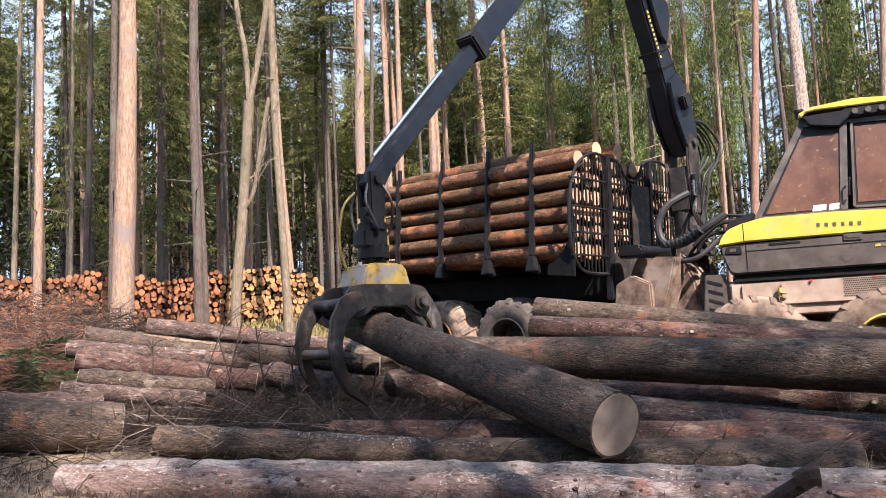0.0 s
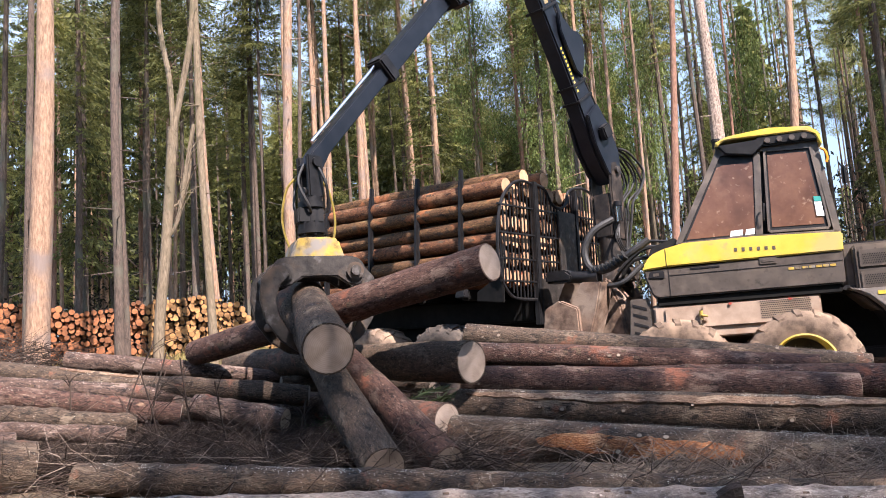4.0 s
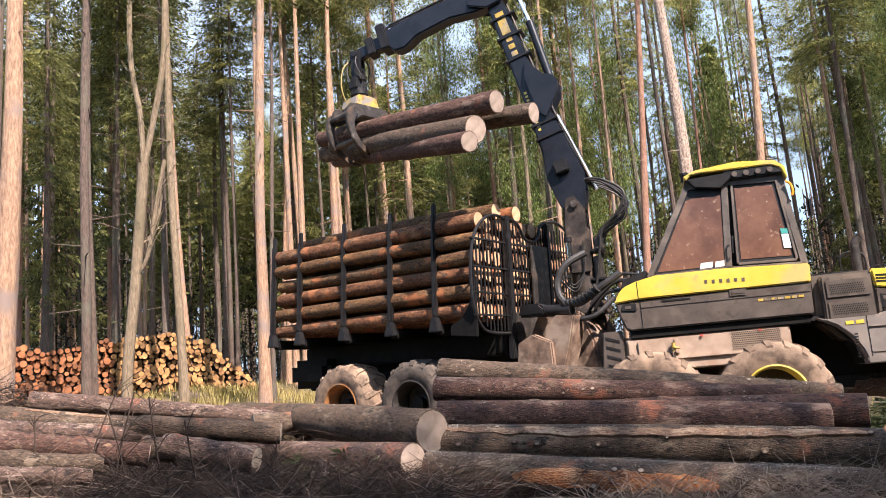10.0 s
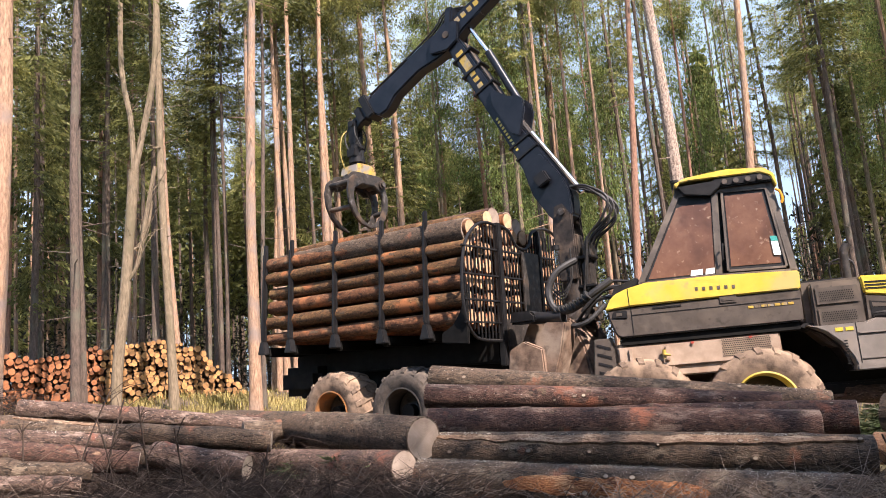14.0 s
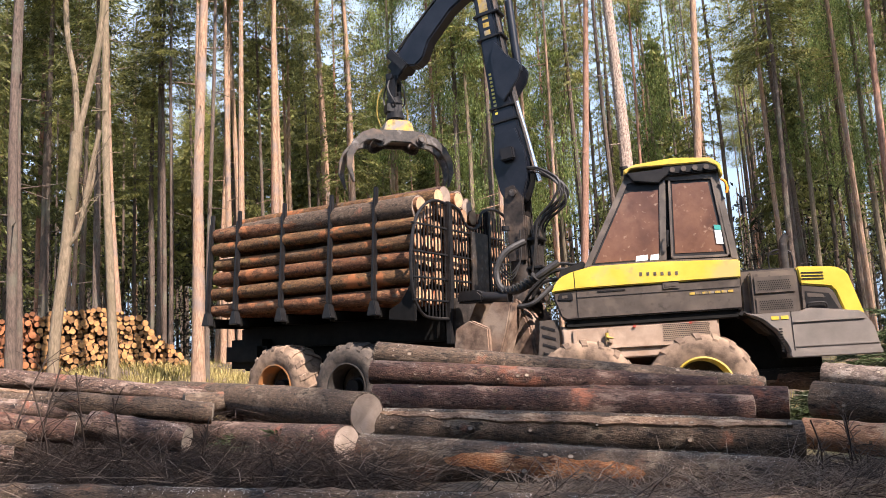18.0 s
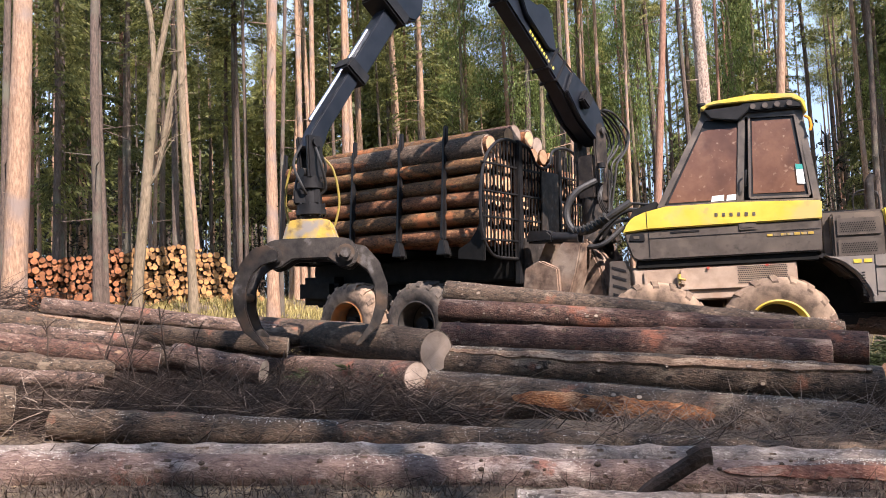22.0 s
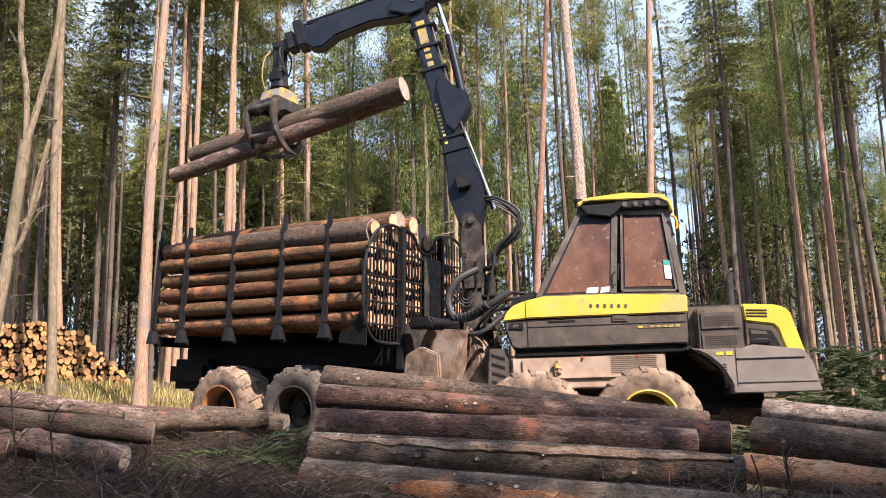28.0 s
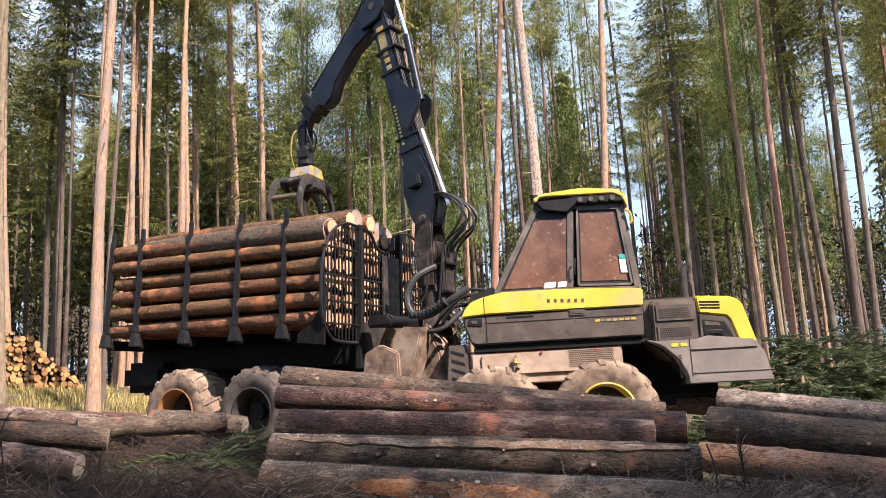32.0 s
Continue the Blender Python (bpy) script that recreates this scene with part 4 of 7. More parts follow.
def build_crane():
    c = {}
    bm = B()
    rod(bm, (0, 0, -1.92), (0, 0, -0.55), 0.19, 0.17, 20)
    for y in (-0.17, 0.17):
        prism(bm, [(-0.15, -1.05), (0.15, -1.05), (0.19, -0.3), (0.14, 0.11), (-0.02, 0.15), (-0.15, -0.05)], y - 0.025, y + 0.025, 0.02)
    rod(bm, (0, 0, -1.95), (0, 0, -1.75), 0.26, seg=24)
    box(bm, -0.16, 0.18, -0.14, 0.14, -1.0, -0.35, 0.02)
    c["pillar"] = loose("crane_pillar", bm, M_PILLAR, "black crane pillar")
    part("pillar_collar", rod(B(), (0, 0, -1.42), (0, 0, -1.34), 0.215, seg=22), M_STEEL, c["pillar"])
    for z in (-1.15, -0.72):
        part("hose_clamp", box(B(), -0.36, -0.12, -0.16, 0.16, z - 0.02, z + 0.02, 0.008), M_BLACK, c["pillar"])
    part("jib_rod_cap", rod(B(), (0.14, 0.25, -0.57), (0.14, 0.25, -0.50), 0.06, seg=14), M_BLACK, c["pillar"])
    for i in range(4):
        part("pipe_fitting", rod(B(), (-0.30, -0.13 + 0.07 * i, -0.66), (-0.32, -0.13 + 0.07 * i, -0.50), 0.018, seg=8), M_CHROME, c["pillar"], "bright pipe fitting")
    part("pivot_pin", rod(B(), (0, -0.24, 0), (0, 0.24, 0), 0.055, seg=16), M_STEEL, c["pillar"])
    part("valve_block", box(box(B(), -0.30, -0.18, -0.15, 0.12, -1.25, -0.8, 0.02), -0.34, -0.2, -0.1, 0.08, -0.75, -0.5, 0.02), M_STEEL, c["pillar"], "grey hydraulic valve block")
    part("accumulator", rod(B(), (0.14, 0.25, -0.80), (0.14, 0.25, -0.58), 0.05, seg=14), M_CHROME, c["pillar"], "bright steel accumulator")
    for i in range(9):
        y = -0.20 + 0.05 * i
        w = 0.035 * math.sin(2.4 * i)
        part("hose", tube(B(), [(0.05, y - 0.1, -1.62), (-0.16, y - 0.06, -1.35 + w), (-0.30, y, -0.75), (-0.36 - w, y * 1.1, -0.45), (-0.62 - 0.035 * (i % 4), y * 1.2, -0.20 - w), (-0.66 - 0.04 * (i % 3), y * 1.2, 0.06 + w), (-0.42, y, 0.26 + 0.03 * (i % 3)), (-0.16, y * 0.8, 0.36)], 0.013 + 0.003 * (i % 3)), M_RUBBER, c["pillar"], "black hydraulic hose")
    for i in range(3):
        part("hose", tube(B(), [(0.14, 0.25, -0.82), (0.22 + 0.05 * i, 0.27, -1.05), (0.10, 0.29, -1.22 - 0.05 * i), (-0.06, 0.24, -1.02), (-0.08, 0.24, -0.7 + 0.06 * i)], 0.012), M_RUBBER, c["pillar"], "thin black hose")
    # boom: heavy foot, tapering box, cylinder lug
    bm = B()
    prism(bm, [(-0.16, -0.13), (0.10, -0.20), (0.45, -0.24), (0.95, -0.17), (1.6, -0.14), (3.55, -0.13), (3.86, -0.09), (3.90, 0.04), (3.75, 0.13), (3.4, 0.15), (1.6, 0.19), (0.95, 0.26), (0.45, 0.32), (0.12, 0.26), (-0.12, 0.12)], -0.125, 0.125, 0.025)
    c["boom"] = loose("main_boom", bm, M_BOOM, "black main boom of the crane")
    for y in (-0.165, 0.165):
        part("lug_plate", prism(B(), [(1.45, 0.10), (1.75, 0.40), (1.92, 0.47), (2.05, 0.42), (2.12, 0.30), (2.45, 0.12), (2.2, 0.0), (1.6, 0.0)], y - 0.03, y + 0.03, 0.012), M_BOOM, c["boom"])
        part("foot_plate", prism(B(), [(-0.14, -0.11), (0.05, -0.20), (0.50, -0.24), (0.95, -0.15), (1.0, 0.20), (0.6, 0.29), (0.2, 0.27), (-0.11, 0.12)], y - 0.028, y + 0.028, 0.012), M_BOOM, c["boom"])
    part("work_lamp", box(B(), 0.50, 0.70, 0.19, 0.30, -0.08, 0.14, 0.02), M_BLACK, c["boom"])
    part("jib_cylinder", rod(B(), (1.92, 0, 0.36), (3.10, 0, 0.40), 0.065, seg=16), M_BOOM, c["boom"], "black hydraulic cylinder")
    part("piston_rod", rod(B(), (3.08, 0, 0.40), (3.95, 0, 0.36), 0.035, seg=12), M_CHROME, c["boom"], "bright piston rod")
    part("lift_cylinder", rod(B(), (0.12, 0, 0.38), (1.45, 0, 0.24), 0.042, seg=16), M_CHROME, c["boom"], "bright steel pipe on the boom's back")
    for i in range(5):
        y = -0.10 + 0.05 * i
        part("pipe", tube(B(), [(0.25, y, 0.36), (0.95, y, 0.30), (1.7, y, 0.225), (3.5, y, 0.175)], 0.014), M_STEEL, c["boom"])
    for x in (1.15, 1.38, 2.55, 2.95, 3.3):
        part("pipe_clamp", box(B(), x, x + 0.04, -0.15, 0.15, -0.18, 0.25, 0.008), M_BLACK, c["boom"])
    for s in (-1, 1):
        y = 0.1265 * s
        part("emblem_plate", box(B(), 3.02, 3.42, y - 0.002, y + 0.002, -0.06, 0.08, 0), M_OCHRE, c["boom"], "worn yellow emblem on the boom")
        for i in range(3):
            part("lettering_bar", box(B(), 2.62 + 0.13 * i, 2.70 + 0.13 * i, y - 0.002, y + 0.002, -0.04, 0.06, 0), M_OCHRE, c["boom"], "yellow lettering bar")
        for i in range(11):
            part("lettering_bar", box(B(), 1.30 + 0.065 * i, 1.335 + 0.065 * i, y - 0.002, y + 0.002, -0.09, -0.045, 0), M_YELLOW, c["boom"], "small yellow lettering bar")
    # jib with its outer end and knuckle
    bm = B()
    prism(bm, [(-1.25, 0.00), (-0.3, -0.10), (0.0, -0.20), (0.35, -0.20), (0.75, -0.12), (1.35, -0.16), (1.62, -0.28), (1.80, -0.26), (1.92, -0.10), (1.95, 0.14), (1.5, 0.20), (0.4, 0.23), (-1.25, 0.22)], -0.13, 0.13, 0.025)
    c["jib"] = loose("jib", bm, M_BOOM, "black outer boom of the crane")
    for y in (-0.165, 0.165):
        part("knuckle_plate", prism(B(), [(-0.30, 0.05), (-0.12, -0.22), (0.12, -0.24), (0.42, -0.08), (0.30, 0.15), (-0.1, 0.22)], y - 0.03, y + 0.03, 0.015), M_BOOM, c["jib"])
    part("knuckle_pin", rod(B(), (0, -0.21, 0), (0, 0.21, 0), 0.06, seg=14), M_STEEL, c["jib"])
    part("knuckle_link", prism(B(), [(-0.08, -0.05), (0.08, -0.05), (-0.22, 0.42), (-0.36, 0.36)], -0.2, 0.2, 0.03), M_BOOM, c["jib"])
    part("extension_cylinder", rod(B(), (0.5, 0.0, 0.29), (2.0, 0.0, 0.27), 0.035, seg=10), M_CHROME, c["jib"], "bright extension cylinder")
    part("end_clamp", box(B(), 1.86, 2.02, -0.17, 0.17, -0.16, 0.30, 0.02), M_BLACK, c["jib"])
    for y in (-0.135, 0.135):
        for i in range(4):
            part("lettering_bar", box(B(), -0.75 + 0.14 * i, -0.66 + 0.14 * i, y - 0.002, y + 0.002, 0.06, 0.15, 0), M_OCHRE, c["jib"], "yellow lettering bar")
    for i in range(3):
        part("hose", tube(B(), [(-0.5, -0.06 + 0.06 * i, 0.25), (-0.15, -0.06 + 0.06 * i, 0.45), (0.3, -0.06 + 0.06 * i, 0.32), (1.8, -0.06 + 0.06 * i, 0.25)], 0.017), M_RUBBER, c["jib"])
    bm = prism(B(), [(-2.85, -0.10), (0.0, -0.10), (0.04, 0.0), (0.0, 0.12), (-2.85, 0.12)], -0.095, 0.095, 0.012)
    c["ext1"] = loose("boom_extension", bm, M_BOOM, "first telescopic boom section")
    part("clamp", box(B(), -0.10, 0.05, -0.125, 0.125, -0.14, 0.17, 0.02), M_BLACK, c["ext1"])
    bm = prism(B(), [(-2.85, -0.075), (-0.25, -0.075), (0.0, -0.13), (0.10, -0.10), (0.10, 0.05), (-0.1, 0.085), (-2.85, 0.085)], -0.07, 0.07, 0.012)
    c["ext2"] = loose("boom_extension", bm, M_BOOM, "second telescopic boom section")
    part("rod", rod(B(), (-1.6, 0, 0.13), (-0.2, 0, 0.13), 0.022), M_CHROME, c["ext2"])
    # link under the boom tip
    bm = B()
    prism(bm, [(-0.10, 0.07), (0.10, 0.07), (0.09, -0.36), (-0.09, -0.36)], -0.10, -0.05, 0.015)
    prism(bm, [(-0.10, 0.07), (0.10, 0.07), (0.09, -0.36), (-0.09, -0.36)], 0.05, 0.10, 0.015)
    rod(bm, (-0.11, 0, -0.30), (0.11, 0, -0.30), 0.05)
    rod(bm, (0, -0.13, 0), (0, 0.13, 0), 0.05)
    c["link"] = loose("swing_link", bm, M_BLACK, "black swing link at the boom tip")
    bm = B()
    for z0, z1, r in ((-0.34, -0.40, 0.11), (-0.40, -0.46, 0.135), (-0.46, -0.62, 0.11), (-0.62, -0.67, 0.14), (-0.67, -0.72, 0.15), (-0.72, -0.78, 0.11)):
        rod(bm, (0, 0, z0), (0, 0, z1), r, seg=22)
    box(bm, -0.16, 0.10, -0.10, 0.10, -0.62, -0.46, 0.015)
    for k in range(8):
        rod(bm, (0.128 * math.cos(0.785 * k), 0.128 * math.sin(0.785 * k), -0.60), (0.128 * math.cos(0.785 * k), 0.128 * math.sin(0.785 * k), -0.74), 0.014, seg=6)
    c["rotator"] = loose("rotator", bm, M_BLACK, "black hydraulic rotator")
    for k in range(4):
        a = 0.7 + 1.57 * k
        part("hose", tube(B(), [(0.09 * math.cos(a), 0.09 * math.sin(a), -0.02), (0.19 * math.cos(a), 0.19 * math.sin(a), -0.22), (0.17 * math.cos(a + 0.5), 0.17 * math.sin(a + 0.5), -0.45), (0.10 * math.cos(a + 0.6), 0.10 * math.sin(a + 0.6), -0.52)], 0.014), M_RUBBER, c["rotator"], "black hydraulic hose")
    for s in (-1, 1):
        part("spiral_hose", tube(B(), [(0.10 * s, 0.12, -0.10), (0.22 * s, 0.14, -0.25), (0.27 * s, 0.14, -0.58), (0.20 * s, 0.10, -0.86), (0.14 * s, 0.06, -0.80)], 0.013), M_HOSEY, c["rotator"], "yellow spiral-wrapped hose")
    bm = B()
    for y in (-0.20, 0.20):
        prism(bm, [(0.84 * x, z) for x, z in [(-0.54, -1.08), (-0.50, -1.01), (-0.42, -0.975), (-0.28, -0.965), (0.28, -0.965), (0.42, -0.975), (0.50, -1.01), (0.54, -1.08), (0.55, -1.15), (0.51, -1.23), (0.43, -1.265), (0.32, -1.24), (0.20, -1.17), (-0.20, -1.17), (-0.32, -1.24), (-0.43, -1.265), (-0.51, -1.23), (-0.55, -1.15)]], y - 0.03, y + 0.03, 0.014)
    box(bm, -0.26, 0.26, -0.17, 0.17, -1.12, -0.96, 0.02)
    c["grapple"] = loose("grapple_body", bm, M_STEEL, "scuffed steel grapple body")
    for x in (-PIN_X, PIN_X):
        for y in (-0.245, 0.245):
            part("pin_cap", rod(B(), (x, y - 0.02, -1.12), (x, y + 0.02, -1.12), 0.085, 0.075, 18), M_STEEL, c["grapple"], "round steel pin cap")
            part("pin_bolt", rod(B(), (x, y - 0.03, -1.12), (x, y + 0.03, -1.12), 0.022, seg=8), M_RIM_GREY, c["grapple"])
    part("housing", prism(B(), [(-0.27, -0.985), (-0.21, -0.80), (-0.14, -0.775), (0.14, -0.775), (0.21, -0.80), (0.27, -0.985)], -0.20, 0.20, 0.02), M_OCHRE, c["grapple"], "scuffed yellow grapple housing")
    part("cylinder", rod(B(), (-0.30, 0, -1.03), (0.30, 0, -1.03), 0.06, seg=14), M_STEEL, c["grapple"])
    for x in (-PIN_X, PIN_X):
        part("claw_pin", rod(B(), (x, -0.30, -1.12), (x, 0.30, -1.12), 0.05, seg=14), M_STEEL, c["grapple"])

    def claw(s, ys):
        bm = B()
        out = [(-0.06, 0.04), (0.06, 0.10), (0.22, 0.06), (0.36, -0.10), (0.435, -0.33), (0.415, -0.55), (0.31, -0.75), (0.06, -0.93), (0.03, -0.915)]
        inn = [(0.10, -0.84), (0.22, -0.70), (0.285, -0.53), (0.285, -0.34), (0.22, -0.19), (0.10, -0.10), (-0.05, -0.06)]
        for y in ys:
            prism(bm, [(0.86 * s * x, 0.97 * z) for x, z in out + inn], y - 0.028, y + 0.028, 0.010)
        rod(bm, (s * 0.30, min(ys), -0.40), (s * 0.30, max(ys), -0.40), 0.045)
        rod(bm, (s * 0.11, min(ys), 0.0), (s * 0.11, max(ys), 0.0), 0.05)
        return bm
    c["claw_a"] = loose("claw", claw(-1, (-0.27, 0.27)), M_STEEL, "curved worn steel grapple claw")
    c["claw_b"] = loose("claw", claw(1, (-0.12, 0.12)), M_STEEL, "curved worn steel grapple claw")
    return c


crane = build_crane()

# ---------------------------------------------------------------- logs
BARKS = (M_BARK, M_BARK2, M_BARK3, M_PEELED, M_BARK_PINK, M_BARK_TAN, M_BARK_PALE)


def log_mesh(length, r1, r2, seed, mat, rings=70, seg=22, knots=30):
    """A trimmed trunk along +x with taper, sweep, swollen knots and uneven bark; sawn faces are parts of their own."""
    rng = random.Random(seed)
    sw = [rng.uniform(-0.018, 0.018) for _ in range(2)]
    kn = [(rng.uniform(0.05, 0.95), rng.uniform(0, 6.283), rng.uniform(0.005, 0.016)) for _ in range(knots)]
    v, f = [], []
    for i in range(rings):
        u = i / (rings - 1)
        r0 = r1 + (r2 - r1) * u
        cy, cz = sw[0] * math.sin(math.pi * u) * length * 0.5, sw[1] * math.sin(2.2 * u) * length * 0.4
        for k in range(seg):
            a = 2 * math.pi * k / seg
            r = r0 * (1 + 0.026 * noise.noise((u * length * 1.6 + seed, math.cos(a) * 1.6, math.sin(a) * 1.6)) + 0.014 * noise.noise((u * length * 7 + seed, math.cos(a) * 4, math.sin(a) * 4)))
            for ku, ka, kr in kn:
                du, da = (u - ku) * length / 0.055, (math.sin((a - ka) / 2) * 2 * r0) / 0.05
                q = du * du + da * da
                if q < 6:
                    r += kr * math.exp(-q)
            v.append((u * length, cy + r * math.cos(a), cz + r * math.sin(a)))
    for i in range(rings - 1):
        for k in range(seg):
            k2 = (k + 1) % seg
            f.append((i * seg + k, (i + 1) * seg + k, (i + 1) * seg + k2, i * seg + k2))
    a, b = [v[k] for k in range(seg)], [v[(rings - 1) * seg + k] for k in range(seg)]
    f.append(tuple(range(seg)))
    f.append(tuple((rings - 1) * seg + k for k in range(seg))[::-1])
    me = np_mesh("log", v, f, mat)
    me.materials.append(M_KNOT)
    for i in range(rings - 1):
        for ku, ka, kr in kn:
            if abs((i + 0.5) / (rings - 1) - ku) * length < 0.6 * length / rings and rings > 20:
                me.polygons[i * seg + int(ka / 6.2832 * seg) % seg].material_index = 1
    me.set_sharp_from_angle(angle=radians(50))
    return me, a, b


def cut_face(name, ring, sign, mat, parent, shrink=0.93):
    """A sawn end, a thin slice set proud of the bark's end."""
    bm = B()
    c = sum((Vector(p) for p in ring), Vector()) / len(ring)
    o = Vector((0.004 * sign, 0, 0))
    lo = [bm.verts.new((Vector(p) - c) * shrink - o * 3) for p in ring]
    hi = [bm.verts.new((Vector(p) - c) * shrink + o) for p in ring]
    bm.faces.new(hi if sign < 0 else hi[::-1])
    for k in range(len(ring)):
        j = (k + 1) % len(ring)
        bm.faces.new((lo[k], lo[j], hi[j], hi[k]))
    bmesh.ops.recalc_face_normals(bm, faces=bm.faces)
    me = mesh_of(name, bm, mat, smooth=False)
    return part(name, me, None, parent, "", Matrix.Translation(c))


def axis_pose(n, f):
    """The pose that lays local +x from n to f."""
    n, f = Vector(n), Vector(f)
    return Matrix.Translation(n) @ (f - n).to_track_quat("X", "Z").to_matrix().to_4x4()


_seed = [3]


def add_log(n, f, r1, r2, mat, label, group, cut=None, **kw):
    _seed[0] += 1
    n, f = Vector(n), Vector(f)
    me, a, b = log_mesh((f - n).length, r1, r2, _seed[0], mat, **kw)
    ob = new("log", me)
    ob.matrix_world = axis_pose(n, f) @ pose(0, 0, 0, (_seed[0] * 77) % 360, 0, 0)
    cut_face("cut_end", a, -1, cut or M_CUT, ob)
    cut_face("cut_end", b, 1, cut or M_CUT_OLD, ob)
    return tagged(ob, label, "log", group)


# logs lying on the landing: near end, far end, radii, bark
PILE_LOGS = [
    ((1.02, 9.24, 1.85), (4.74, 7.53, 1.26), 0.13, 0.12, 2),
    ((0.91, 8.85, 1.64), (4.2, 7.51, 1.27), 0.13, 0.12, 1),
    ((0.87, 8.3, 1.35), (4.16, 6.83, 1.08), 0.165, 0.155, 1),
    ((2.3, 8.29, 1.25), (4.56, 6.88, 1.11), 0.16, 0.17, 1),
    ((0.73, 7.67, 1.14), (4.18, 6.17, 0.87), 0.165, 0.17, 2),
    ((0.61, 7.17, 0.93), (3.82, 5.8, 0.6), 0.18, 0.19, 2),
    ((-2.01, 5.62, 0.98), (3.6, 4.8, 0.535), 0.105, 0.098, 2),
    ((2.48, 5.19, 0.49), (3.36, 4.48, 0.54), 0.1, 0.1, 0),
    ((-2.13, 4.47, 0.91), (3.5, 3.88, 0.618), 0.092, 0.098, 4),
    ((-2.04, 4.79, 0.9), (3.25, 4.14, 0.655), 0.075, 0.075, 6),
    ((0.7, 3.76, 0.69), (2.9, 3.53, 0.535), 0.085, 0.088, 6),
    ((-3.4, 9.19, 1.86), (-0.72, 9.57, 1.42), 0.098, 0.09, 0),
    ((-3.74, 8.4, 1.76), (-1.95, 8.68, 1.44), 0.115, 0.105, 2),
    ((-3.78, 8.06, 1.65), (-1.84, 8.4, 1.4), 0.09, 0.09, 0),
    ((-3.37, 7.37, 1.54), (-1.83, 7.69, 1.25), 0.105, 0.1, 1),
    ((-3.11, 6.82, 1.39), (-2.06, 7.11, 1.23), 0.078, 0.075, 2),
    ((-2.35, 8.38, 1.53), (-0.72, 8.37, 1.32), 0.105, 0.105, 2),
    ((-1.72, 7.81, 1.31), (-0.87, 7.55, 1.14), 0.12, 0.115, 0),
    ((-3.46, 5.27, 1.23), (-2.37, 5.84, 1.06), 0.17, 0.17, 2),
    ((-3.68, 5.6, 1.29), (-2.64, 6.16, 1.18), 0.1, 0.1, 0),
    ((-2.32, 8.8, 1.49), (-1.28, 8.5, 1.35), 0.105, 0.105, 0),
    ((-1.99, 8.16, 1.31), (-1.11, 7.92, 1.12), 0.11, 0.11, 2),
    ((-1.8, 9.84, 1.59), (-0.45, 9.59, 1.45), 0.08, 0.08, 1),
    ((-1.08, 9.14, 1.42), (0.39, 9.59, 1.39), 0.11, 0.11, 2),
    ((6.56, 9.08, 1.3), (8.03, 6.92, 0.98), 0.15, 0.15, 5),
    ((5.69, 8.1, 1.07), (7.15, 6.1, 0.76), 0.2, 0.2, 2),
    ((4.95, 7.27, 0.81), (6.37, 5.48, 0.58), 0.15, 0.15, 3),
    ((6.43, 10.13, 1.24), (7.11, 9.67, 1.17), 0.12, 0.12, 0),
    ((-3.63, 9.96, 1.83), (-2.07, 10.09, 1.57), 0.1, 0.1, 2),
    ((-0.41, 10.29, 1.45), (0.63, 9.88, 1.31), 0.13, 0.13, 2),
    ((-1.47, 9.79, 1.47), (-0.51, 9.59, 1.32), 0.085, 0.085, 1),
    ((-3.06, 6.4, 1.32), (-2.05, 6.78, 1.17), 0.062, 0.06, 0),
    ((-1.34, 10.11, 1.47), (-0.47, 9.58, 1.23), 0.05, 0.045, 0),
    ((-1.63, 8.13, 1.19), (-1.0, 7.82, 1.04), 0.1, 0.1, 0),
]
PILE_TEXT = ("grey-brown spruce log with rough bark lying on the ground", "reddish-brown spruce log with torn bark lying on the pile",
             "mossy grey spruce log lying on the pile", "long log with its bark peeled off, orange wood showing",
             "pinkish spruce log with rows of knots and pale sawdust on top", "grey-tan spruce log with rows of dark knots", "log with very pale pinkish-grey bark")
pile = []
for n, f, r1, r2, k in PILE_LOGS:
    long = (Vector(f) - Vector(n)).length > 4.5
    pile.append(add_log(n, f, r1, r2, BARKS[k], PILE_TEXT[k], "logs on the landing", cut=M_CUT_OLD, rings=150 if long else 80, seg=34 if long else 26, knots=110 if long else 34))


